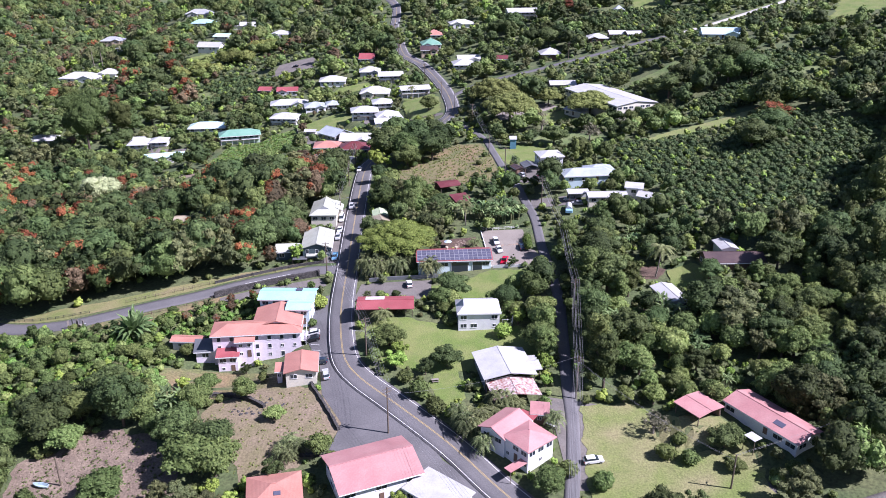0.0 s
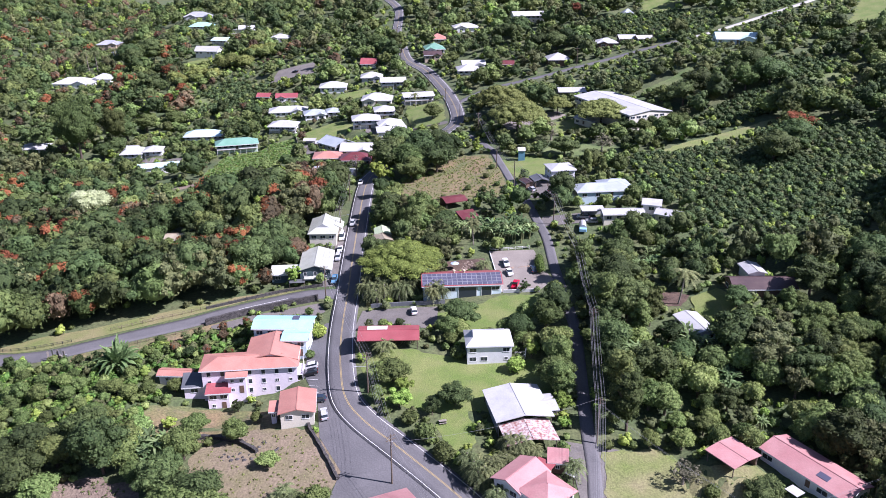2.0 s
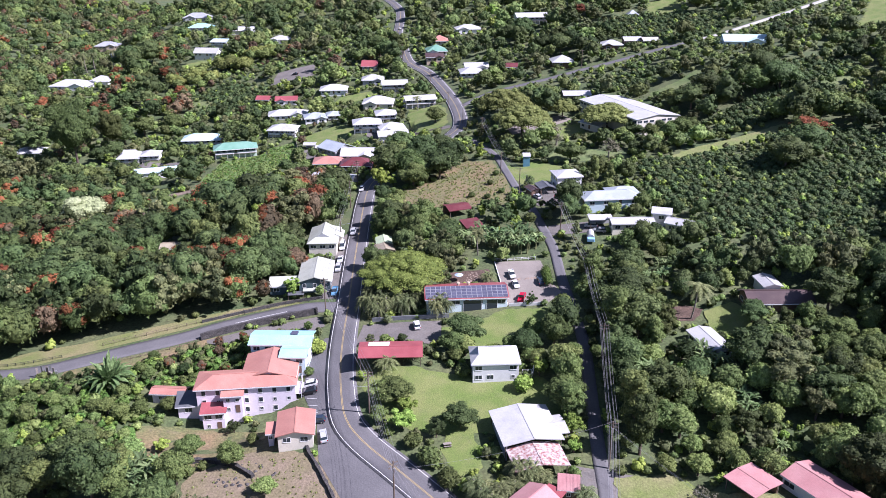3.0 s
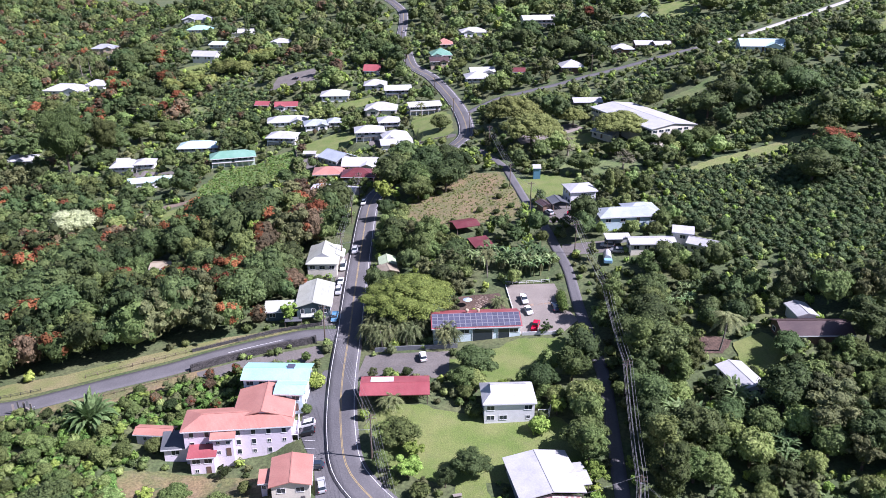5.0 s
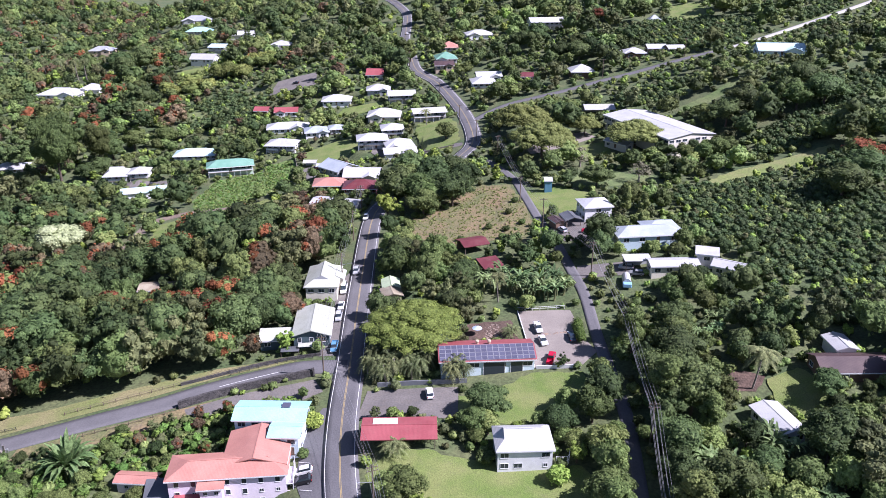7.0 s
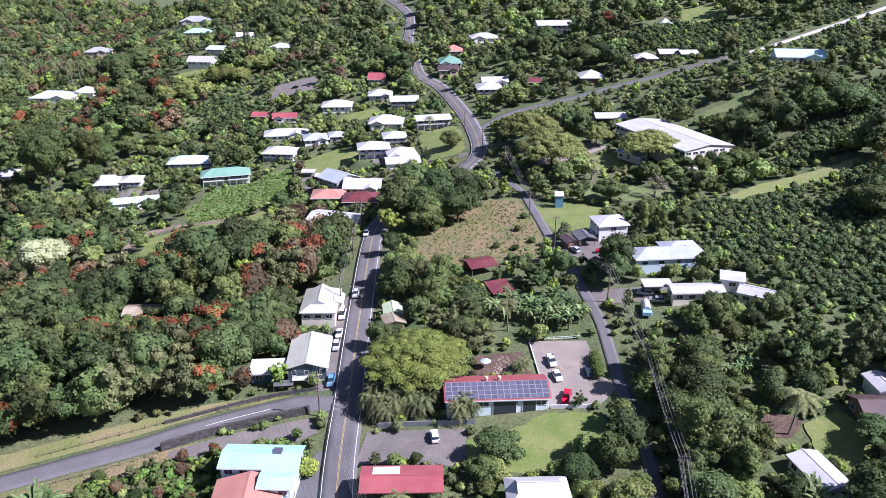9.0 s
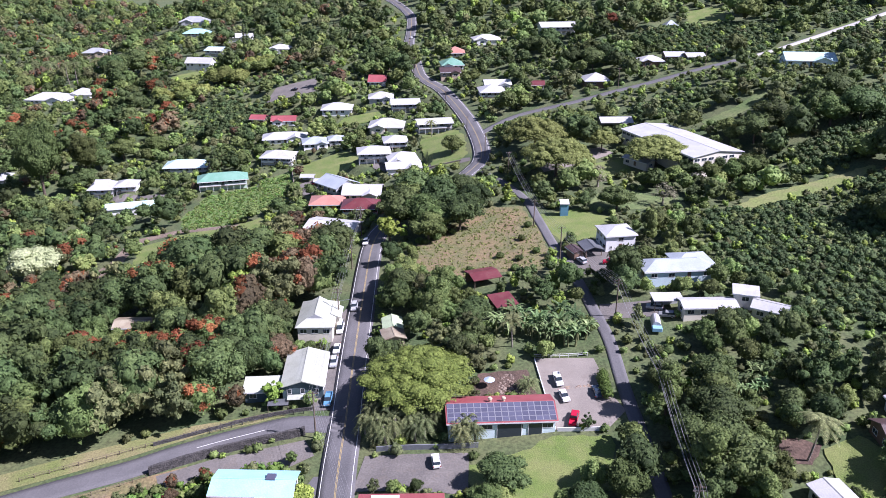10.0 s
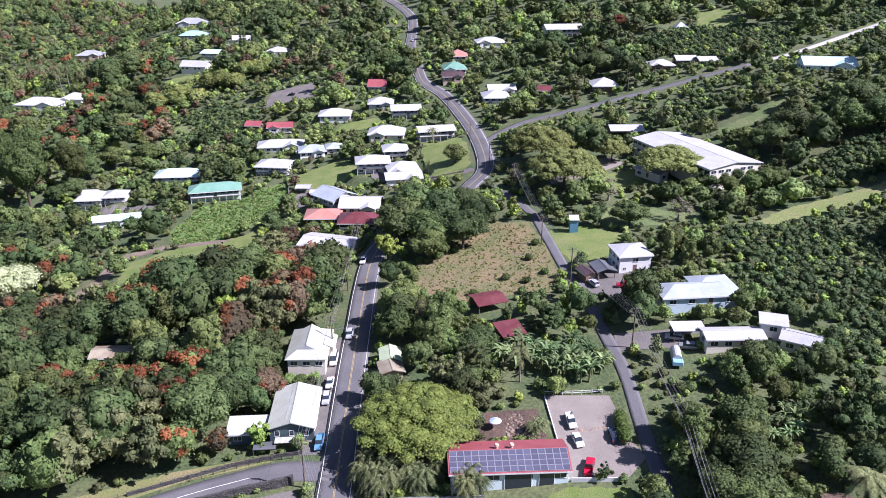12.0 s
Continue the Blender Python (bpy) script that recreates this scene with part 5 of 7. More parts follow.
house("house with long dark brown gable roof", 90.3, 228.2, 18.8, 9.4, 1, 4.4, "gable", "brown", "brown", 1.9)
house("small rear wing with white roof", 90.8, 236.4, 6.0, 8.0, 4, 5.0, "gable", "white", "white", 0.8, sides=False)
house("cream house with off white dutch gable roof beside the road", -45.3, 288.6, 10.6, 16.0, 2, -0.9, "dutch", "offwhite", "cream", 2.9, windows="wide", ridge="y", rows=1)
house("side bay with off white gable roof", -41.4, 290.4, 5.4, 7.0, 2, -1.1, "gable", "offwhite", "cream", 1.2, sides=False, windows="wide")
house("dark teal house with pale green white gable roof", -44.6, 263.6, 11.0, 17.0, 4, -3.9, "gable", "offwhite", "darkteal", 1.7, windows="tall", ridge="y", rows=1, door=False, gap=3.2)
house("low side wing with off white roof and dark walls", -54.6, 258.2, 9.0, 6.6, 5, -5.2, "shed", "offwhite", "darkteal", 0.6, windows="wide", sides=False)
house("small shack with pale green roof beside the road", -24.0, 284.6, 5.8, 7.0, 8, -1.5, "gable", "palegreen", "tan", 1.1, windows="small", name="shack", category="shack")
house("lower weathered lean-to with patched pale roof", -23.4, 278.8, 6.4, 6.4, 14, -2.4, "gable", "weathered", "tan", 1.0, windows="small", ridge="y", sides=False, name="shack", category="shack")
house("shed with dark red metal roof in the field", 1.8, 311.0, 9.4, 8.0, 22, 1.8, "gable", "darkred", "brown", 0.9, posts=True, name="shed", category="shed", extra_clear=2.5)
house("small shed with dark red metal roof", 6.9, 293.0, 7.0, 7.0, 22, 1.6, "shed", "darkred", "brown", 0.9, posts=True, name="shed", category="shed", extra_clear=2.5)
house("two storey white house with white pyramid roof", 45.6, 331.0, 11.0, 10.4, 10, 8.8, "hip", "white", "white", 1.6)
house("two storey pale blue house with blue grey hip roof", 57.4, 302.2, 22.0, 9.6, 7, 9.4, "hip", "bluegrey", "blue", 1.9, gap=4.2)
house("rear wing with blue grey hip roof", 62.6, 306.5, 12.0, 9.0, 7, 9.6, "hip", "bluegrey", "blue", 1.8)
house("long low house with white roof under the trees", 61.0, 281.8, 15.2, 6.6, 3, 6.8, "gable", "white", "cream", 0.8)
house("carport with white roof beside the long house", 51.2, 286.0, 8.4, 4.6, 3, 6.2, "shed", "white", "grey", 0.4, posts=True, name="carport", category="carport")
house("cream house with white gable roof", 77.0, 279.4, 9.4, 7.0, -30, 6.9, "gable", "white", "cream", 1.2)
house("upper wing with white shed roof", 72.0, 285.0, 7.0, 5.4, -16, 9.2, "shed", "white", "white", 0.7, sides=False)
house("small shed with dark brown roof", 31.6, 324.0, 4.4, 6.0, 22, 4.6, "gable", "brown", "brown", 0.7, windows="small", sides=False, name="shed", category="shed")
house("open garage with charcoal gable roof", 36.6, 325.4, 6.4, 7.4, 12, 5.0, "gable", "charcoal", "brown", 1.0, posts=True, name="garage", category="garage")
house("hut with weathered roof among flowering trees", -100.3, 294.0, 11.0, 7.0, 4, -7.0, "gable", "weathered", "brown", 1.0, windows="small", sides=False, name="hut", category="hut")
house("hut with faded pink roof in the grove", -153.5, 333.6, 9.0, 7.0, 12, -16.0, "gable", "pink", "brown", 0.9, windows="small", sides=False, name="hut", category="hut")
solar_house = house("long low shop with red roof carrying solar panels", 3.5, 242.4, 25.0, 10.8, 4, -1.0, "gable", "red", "aqua", 1.7, windows="long", name="shop", category="shop")

# ---- buildings of the village beyond ----
house("long dark red roofed store at the road bend", -44.8, 393.6, 15.6, 10.0, 1, -5.0, "hip", "darkred", "red", 1.7, name="store", category="store")
house("store with red roof and yellow walls", -59.8, 402.4, 14.6, 10.0, 3, -6.8, "hip", "coral", "yellow", 1.4, name="store", category="store")
house("building with low white roof beside the road", -52.4, 369.0, 19.8, 11.0, -15, -4.8, "gable", "white", "white", 1.0, wing=(-4.3, 7.8, 2.0))
house("hall with broad white roof", -46.2, 413.6, 17.0, 12.5, 0, -5.4, "gable", "white", "cream", 1.5, wing=(3.7, 6.6, 2.4))
house("house with pale grey gable roof", -58.3, 421.5, 11.4, 14.5, 48, -4.9, "gable", "bluegrey", "grey", 1.8)
house("open carport with white roof", -76.7, 450.6, 6.8, 6.0, 0, -11.1, "gable", "white", "grey", 0.5, posts=True, name="carport", category="carport")
house("open carport with small white roof", -68.1, 439.0, 7.1, 6.0, 0, -9.5, "gable", "white", "grey", 0.5, posts=True, name="carport", category="carport")
house("two storey white house with white hip roof", -45.9, 460.5, 16.4, 10.5, 8, -1.2, "hip", "white", "white", 1.5)
house("white house with white roof and front porch", -31.0, 446.0, 17.0, 8.5, 12, -4.2, "gable", "white", "white", 1.2, wing=(3.6, 6.6, 2.0))
house("white house with broad white hip roof", -32.0, 454.5, 15.0, 11.0, 13, -3.0, "hip", "white", "white", 1.7, wing=(-3.1, 5.6, 2.4))
house("house with white hip roof above the lawn", -36.5, 474.0, 12.6, 9.8, 9, 0.8, "hip", "white", "grey", 1.4)
house("two storey grey house with white roof beside the road", -18.1, 498.5, 19.4, 9.8, 14, 4.2, "gable", "white", "grey", 1.0)
house("cream house with white hip roof", -43.2, 507.8, 19.2, 12.5, 0, 0.1, "hip", "white", "cream", 2.2, wing=(-4.2, 7.6, 2.0))
house("long white roofed house with open carport", -100.2, 516.4, 24.9, 11.0, 10, -9.1, "hip", "white", "white", 1.6, wing=(5.4, 9.8, 2.4))
house("house with broad white hip roof", -97.9, 486.9, 17.2, 11.5, -4, -12.7, "hip", "white", "white", 1.6)
house("house with pale blue grey roof", -81.0, 500.3, 14.2, 10.0, 12, -7.3, "hip", "bluegrey", "white", 1.5, wing=(3.1, 5.6, 2.0))
house("side wing with blue grey roof", -70.3, 503.9, 9.1, 8.0, 12, -6.7, "hip", "bluegrey", "white", 1.2)
house("house with pale teal hip roof", -149.1, 496.7, 24.3, 11.0, 6, -19.7, "hip", "teal", "white", 1.8)
house("two storey pale green house with green hip roof", -120.5, 461.1, 24.3, 9.6, 16, -15.5, "hip", "green", "palegreen", 1.7)
house("two storey white house with white dutch gable roof", -183.3, 468.3, 13.1, 11.0, 8, -22.7, "dutch", "white", "white", 2.2)
house("side wing with white roof", -171.6, 469.4, 11.1, 9.4, 8, -21.7, "hip", "white", "white", 1.4)
house("long low building with pale teal roof", -159.7, 441.6, 22.2, 7.6, 18, -23.2, "gable", "teal", "white", 0.9, wing=(4.8, 8.8, 2.4))
house("white roofed house half hidden by trees", -256.6, 499.4, 16.6, 11.0, 8, -28.3, "hip", "white", "white", 1.6)
house("wide house with several white hip roofs", -287.2, 636.5, 30.3, 16.0, -3, -13.9, "hip", "white", "white", 2.4, wing=(6.6, 12.0, 2.0))
house("rear wing with white hip roof", -269.0, 646.7, 16.2, 12.0, -3, -12.9, "hip", "white", "white", 2.2, wing=(-3.5, 6.4, 2.4))
house("distant house with teal roof", -247.2, 848.4, 24.3, 14.0, 4, 2.7, "hip", "aqua", "white", 2.2)
house("distant house with grey hip roof", -277.6, 941.5, 30.4, 16.0, 4, 1.7, "hip", "grey", "grey", 3.0, wing=(-6.6, 12.0, 2.0))
house("distant house with brown grey roof", -333.8, 823.8, 22.3, 13.0, 4, -11.3, "hip", "grey", "tan", 2.2, wing=(4.8, 8.8, 2.4))
house("distant house with grey roof on a knoll", -288.4, 748.3, 22.3, 13.0, 4, -7.3, "hip", "grey", "grey", 2.4)
house("two storey white house with white gable roof", -198.6, 694.3, 20.3, 11.0, -6, 1.5, "gable", "white", "white", 2.2)
house("distant house with white roof", -189.6, 782.1, 23.3, 12.0, 4, 8.3, "gable", "white", "white", 1.8, wing=(5.1, 9.2, 2.0))
house("distant house with low white roof", -141.0, 711.2, 16.2, 12.0, -3, 9.3, "hip", "white", "white", 1.8, wing=(-3.5, 6.4, 2.4))
house("distant two storey house with pale roof", -198.7, 733.1, 14.2, 9.0, -5, 4.7, "shed", "teal", "white", 1.0)
patch("paved_yard", [(-124, 578), (-122, 600), (-96, 606), (-94, 584)], OLD_ASPHALT, "grey paved yard among the trees", "yard", 0.1)
house("house with pinkish red roof", -55.1, 589.4, 11.6, 10.0, -4, 7.7, "gable", "red", "white", 2.2)
house("house with red roof among trees", -106.8, 546.9, 14.8, 9.0, 6, -6.7, "gable", "red", "white", 1.3, wing=(-3.2, 5.8, 2.0))
house("small house with red roof among trees", -123.5, 554.9, 9.5, 8.0, -4, -8.1, "gable", "red", "brown", 1.2)
house("house with low white hip roof", -75.9, 551.3, 18.6, 12.0, 4, -1.3, "hip", "white", "white", 1.8)
house("house with white hip roof above the lane", -50.7, 558.7, 15.2, 11.0, 4, 4.5, "hip", "white", "grey", 1.8, wing=(3.3, 6.0, 2.0))
house("two storey grey house with white roof", -35.5, 542.0, 17.2, 10.0, 8, 4.7, "gable", "white", "grey", 1.3)
house("distant two storey white house with white roof", 62.2, 649.5, 25.5, 13.0, 8, 34.7, "gable", "white", "white", 1.6)
house("distant house with low white roof", 14.6, 652.2, 20.3, 12.0, 8, 25.5, "hip", "white", "white", 1.8, wing=(-4.4, 8.0, 2.4))
house("distant house with salmon red roof", -7.0, 631.1, 13.2, 12.0, 2, 19.3, "hip", "coral", "white", 2.2)
house("house with teal green roof", -9.1, 602.3, 14.9, 13.0, 8, 16.1, "hip", "green", "white", 2.4, wing=(-3.2, 5.9, 2.0))
house("small house with dark roof beside the road", -10.1, 585.6, 13.2, 9.0, 6, 11.1, "gable", "brown", "tan", 1.4, wing=(2.9, 5.2, 2.4))
house("house with patched white roofs", 13.7, 539.1, 15.2, 13.0, 5, 12.7, "hip", "white", "white", 2.0)
house("rear wing with white roof", 17.3, 553.4, 16.2, 9.0, 8, 13.7, "gable", "white", "white", 1.4, wing=(3.5, 6.4, 2.0))
house("small house with dull red roof", 39.1, 540.3, 9.1, 8.0, 0, 15.9, "gable", "darkred", "brown", 1.2)
house("house with white pyramid roof", 70.0, 529.1, 14.6, 12.0, 2, 20.3, "hip", "white", "brown", 2.2)
house("dark walled house with white roof beside the upper road", 103.1, 545.7, 14.3, 10.0, 2, 28.5, "hip", "white", "brown", 1.6, wing=(-3.1, 5.6, 2.0))
house("low house with white roof", 117.6, 552.6, 12.2, 9.0, 2, 30.5, "gable", "white", "brown", 1.2)
house("low carport with white roof", 127.3, 546.0, 11.0, 8.0, 6, 31.3, "gable", "white", "brown", 1.0)
house("long pale teal roofed house on the hill", 166.4, 489.0, 24.5, 12.0, -6, 38.9, "gable", "teal", "aqua", 2.0, wing=(5.3, 9.6, 2.0))
house("shed with white sheet roof", 68.8, 461.0, 15.6, 10.0, 3, 14.1, "gable", "white", "grey", 1.1, posts=True, name="shed", category="shed")
house("large school building with broad white roof", 87.8, 418.0, 50.0, 25.0, -67, 12.6, "gable", "white", "cream", 1.6, windows="long", name="school", category="school")
# Made-up roofed block: low bleachers and steps stand here.
house("low grey roofed block in place of bleachers and steps", 69.5, 409.0, 13.0, 6.5, -50, 9.4, "gable", "grey", "cream", 1.0, name="school_wing", category="school")
house("arched blue grey storage hut", 132.7, 623.6, 9.2, 7.0, 4, 38.2, "hip", "bluegrey", "grey", 2.2, name="hut", category="hut")
# Dark glass panels put where the open shop front is only in shade.
for u, w in ((1.6, 5.4), (7.4, 3.0)):
    front = part("shop_front", boxes((u - w / 2, u + w / 2, -4.92, -4.84, 0.3, EAVES[solar_house.name] - 0.7)), solar_house, "dark panel for the shaded opening of the shop front", (0, 0, 0), 0, PANE)
    part("shop_frame", boxes((u - w / 2 - 0.1, u - w / 2, -4.96, -4.84, 0.2, EAVES[solar_house.name] - 0.6), (u + w / 2, u + w / 2 + 0.1, -4.96, -4.84, 0.2, EAVES[solar_house.name] - 0.6)), front, "", (0, 0, 0), 0, TRIM)

# ---- vehicles ----
car("suv", "white", -38.2, 205.6, 95, "white sport utility car parked beside the lilac building")
car("suv", "black", -37.8, 202.6, 95, "black sport utility car parked beside the lilac building")
car("suv", "navy", -34.0, 190.4, 84, "dark blue sport utility car parked on the apron")
car("suv", "silver", -31.4, 184.0, 14, "silver sport utility car parked on the apron")
car("suv", "white", -10.7, 229.4, 8, "white car parked on worn asphalt by the carport")
car("pickup", "white", 18.5, 256.6, 186, "white pickup truck parked in the concrete lot")
car("sedan", "white", 19.2, 250.2, 190, "white sedan parked in the concrete lot")
car("sedan", "navy", 27.0, 251.0, 4, "dark sedan parked in the shade of a hedge")
car("pickup", "red", 20.4, 241.8, -16, "bright red pickup truck parked in the concrete lot")
car("van", "white", -38.9, 287.2, 181, "white van parked at the roadside")
car("sedan", "white", -38.5, 276.8, 181, "white sedan parked at the roadside")
car("suv", "silver", -38.4, 270.3, 181, "silver car parked at the roadside")
car("pickup", "blue", -37.6, 254.4, 181, "blue pickup truck parked at the junction")
car("suv", "silver", -36.4, 300.0, 180, "silver car on the two lane road")
car("suv", "white", -28.4, 276.7, 2, "white car parked beside the green shack")
car("suv", "silver", 33.2, 319.4, 20, "silver car parked in the driveway")
car("suv", "red", 41.4, 316.3, 80, "dark red car parked in the driveway")
car("pickup", "white", 45.9, 318.6, 100, "white pickup truck parked beside the white house")
car("suv", "tan", 47.0, 322.6, 95, "tan car parked beside the white house")
car("suv", "silver", 48.2, 285.8, 70, "silver car parked by the long white house")
car("suv", "grey", 50.4, 281.6, 75, "grey car parked by the long white house")
car("suv", "white", 34.3, 148.8, -82, "white car parked on the driveway")
car("sedan", "black", -66.5, 436.0, 20, "dark sedan under a carport")
car("sedan", "red", -72.5, 441.0, 20, "dark red sedan in a paved yard")
car("suv", "black", -162.0, 458.0, 30, "dark car parked in a paved yard")
car("suv", "white", -38.4, 352.0, 176, "white car parked by the white roofed building")
car("pickup", "navy", -37.5, 437.0, 60, "dark pickup truck parked before the white house")
car("sedan", "black", -108.0, 590.0, 80, "dark car on a grey paved yard")
car("sedan", "white", -38.9, 690.0, 4, "white car far along the road")


# ---- utility poles and cables ----
poles = [utility_pole(8, 120, 12, 40, 2), utility_pole(-13.2, 159.8, 13.0, 35, 2, True, label="weathered wooden utility pole with transformer beside the road"),
         utility_pole(-21.2, 191.9, 12.0, 20, 2, lamp=-3.2), utility_pole(-38.6, 241.1, 12.5, 4, 2, lamp=3.0), utility_pole(-39.8, 291.0, 11.5, 0, 2, lamp=2.8),
         utility_pole(-40.8, 330.0, 11.5, 0, 2), utility_pole(-41.2, 362.0, 11.5, 0, 2)]
for a, b in zip(poles, poles[1:]):
    for off, drop in ((-1.1, 0.3), (-0.4, 0.3), (0.4, 0.3), (1.1, 0.3), (-0.2, 1.6), (0.1, 3.2)):
        cable(a, b, 0.9, 0.016, off, drop)
lane_poles = [utility_pole(24.5, 118, 12.5, 0, 2), utility_pole(33.6, 171.2, 12.5, -4, 2, True, label="wooden utility pole with two crossarms beside the lane"),
              utility_pole(38.2, 208.0, 12.0, 0, 2), utility_pole(39.2, 243.2, 12.0, 0, 2, True), utility_pole(37.2, 284.0, 11.5, 4, 2), utility_pole(25.6, 315.4, 14.5, 6, 1), utility_pole(21.0, 352.2, 10.0, 6, 1), utility_pole(15.0, 402.0, 11.0, 30, 1)]
for a, b in zip(lane_poles, lane_poles[1:]):
    for off, drop in ((-1.1, 0.3), (-0.4, 0.3), (0.4, 0.3), (1.1, 0.3), (-0.7, 1.2), (0.7, 1.2), (0.1, 2.4), (-0.2, 3.0)):
        cable(a, b, 1.0, 0.018, off, drop)
yard_pole = utility_pole(62.5, 139.3, 9.0, 60, 0, lamp=0.6, label="slim pale utility pole with a lamp beside the driveway")
for off in (0.0, 0.3):
    cable(lane_poles[1], yard_pole, 1.6, 0.016, off, 1.5)
    cable(yard_pole, (140, 165, ground(140, 165) + 9), 1.2, 0.016, off, 0.2)
cable(lane_poles[1], (-13.2, 159.8, ground(-13.2, 159.8) + 11.0), 1.8, 0.016)
utility_pole(-87.8, 147.7, 8.0, 0, 0, label="slender dark pole beside the dirt plot")
for x, y in ((6.5, 432), (-1, 470), (-12, 527), (-33, 600), (-38, 640), (80, 515), (128, 526)):
    utility_pole(x, y, 10.5, 20, 1)


# ---- walls, fences, rails ----
def wall_run(name, pts, height, thick, material, label, category="wall", cap=None, bumpy=0.0, sink=0.6):
    """A wall that follows the slope along a line; bumpy walls get an uneven rubble face."""
    line = smooth_line(pts, 0.8 if bumpy else 2.5)
    bm = bmesh.new()
    prev = None
    for i, q in enumerate(line):
        a, b = line[max(0, i - 1)], line[min(len(line) - 1, i + 1)]
        n = Vector((-(b - a).y, (b - a).x)).normalized()
        g = ground(q.x, q.y)
        row = []
        levels = 4 if bumpy else 2
        prof = [(-1, k / (levels - 1)) for k in range(levels)] + [(1, k / (levels - 1)) for k in range(levels - 1, -1, -1)]
        for side, f in prof:
            w = thick / 2 * (1 - 0.25 * f * (1 if bumpy else 0))
            j = bumpy * noise.noise((q.x * 1.7 + side, q.y * 1.7, f * 3.1))
            p = q + n * side * (w + j)
            row.append(bm.verts.new((p.x, p.y, g - sink + (height + sink) * f + j * 0.6)))
        if prev:
            for k in range(len(row) - 1):
                bm.faces.new((prev[k], prev[k + 1], row[k + 1], row[k]))
        else:
            bm.faces.new(row)
        prev = row
    bm.faces.new(prev[::-1])
    bmesh.ops.recalc_face_normals(bm, faces=bm.faces[:])
    root = new(name)
    q = line[len(line) // 2]
    root.location = (q.x, q.y, ground(q.x, q.y))
    tagged(root, label, category, kind="structure")
    ob = part("wall_body", bm, root, "", (-q.x, -q.y, -ground(q.x, q.y)), 0, material)
    return root


def rail_run(name, pts, height, spacing, material, label, rails=2, thick=0.06, category="fence"):
    """A fence: each post and each rail is a part."""
    line = smooth_line(pts, spacing)
    root = new(name)
    q0 = line[0]
    g0 = ground(q0.x, q0.y)
    root.location = (q0.x, q0.y, g0)
    tagged(root, label, category, "fences and railings")
    tops = []
    for q in line:
        g = ground(q.x, q.y)
        part("post", boxes((-thick, thick, -thick, thick, -0.4, height)), root, "", (q.x - q0.x, q.y - q0.y, g - g0), 0, material)
        tops.append(Vector((q.x - q0.x, q.y - q0.y, g - g0)))
    for a, b in zip(tops, tops[1:]):
        for k in range(rails):
            bm = bmesh.new()
            z = height * (1 - 0.42 * k) - 0.08
            rod(bm, a + Vector((0, 0, z)), b + Vector((0, 0, z)), thick * 0.8, thick * 0.8, 4)
            part("rail", bm, root, "", (0, 0, 0), 0, material)
    return root


wall_run("lava_wall", [(-41.3, 242.6), (-50, 240.2), (-58, 237.6), (-66, 234.4), (-73.7, 230.6)], 2.0, 0.9, LAVA, "dark lava rock retaining wall beside the side road", bumpy=0.22)
wall_run("lava_wall", [(-35.6, 183), (-34, 178.6), (-31, 173), (-28, 167), (-25.4, 161.4)], 0.9, 0.9, LAVA, "dark lava rock wall along the apron", bumpy=0.25)
wall_run("lava_wall", [(-64.6, 178.4), (-58.3, 179.0), (-51.1, 176.1), (-45.6, 171.8)], 1.0, 1.1, LAVA, "ragged dark lava rock terrace below the lilac building", bumpy=0.35)
wall_run("lava_wall", [(-38, 155), (-33, 153), (-28, 153.5)], 0.7, 0.9, LAVA, "low dark lava rock wall behind the pink roof", bumpy=0.25)
wall_run("concrete_wall", [(-24.1, 235.1), (-16.7, 234.9), (-8.8, 234.5), (-1.5, 234.6)], 1.3, 0.25, mat("grey_block", (0.20, 0.21, 0.23), 0.85, 0.15, 0.6, 0.1, stain=0.25), "grey block wall before the palms")
wall_run("parking_wall", [(16.3, 238.6), (22, 238.2), (27.5, 238.0)], 1.0, 0.22, WALLS["white"], "low white wall at the edge of the parking lot")
wall_run("parking_wall", [(15.9, 239), (14.8, 252), (13.6, 266.4)], 0.5, 0.22, WALLS["white"], "low white wall at the side of the parking lot")
rail_run("white_railing", [(13.7, 267.3), (20, 266.8), (27, 266.6)], 1.1, 1.8, TRIM, "white painted railing round the parking lot")
rail_run("wooden_fence", [(-50, 250.0), (-62, 246.2), (-75, 240.6), (-88, 235.0), (-102, 229.4)], 1.1, 2.6, TIMBER, "weathered wooden post fence along the side road verge")
rail_run("wooden_fence", [(-74, 229.5), (-84, 224.5), (-96, 219.5)], 1.1, 2.6, TIMBER, "weathered wooden post fence below the side road")
wall_run("lava_wall", [(-41, 251.6), (-48, 250.4), (-57, 247.8), (-66, 244.2), (-76, 240.0)], 0.9, 0.4, LAVA, "dark lava rock parapet along the side road", bumpy=0.12)
rail_run("steel_guard_rail", [(-112, 224.6), (-122, 222.6), (-132, 222.8), (-146, 227)], 0.9, 2.4, DARK_METAL, "dark steel guard rail on the bend of the side road")
rail_run("steel_guard_rail", [(-43, 250.2), (-50, 249.2), (-57, 246.8), (-64, 244.0)], 0.9, 2.2, DARK_METAL, "dark steel guard rail on the side road")
rail_run("white_railing", [(17.2, 203.6), (19.6, 203.6), (20.4, 206.0)], 2.6, 0.8, TRIM, "white painted stair railing beside the blue house", 3, 0.05)
wall_run("concrete_wall", [(-88, 470), (-84, 452), (-80, 436)], 1.2, 0.25, CONCRETE, "pale concrete wall beside the paved yard")
wall_run("concrete_wall", [(-58, 440), (-52, 436), (-48, 430), (-38, 424)], 1.8, 0.3, CONCRETE, "pale concrete retaining wall below the white houses")
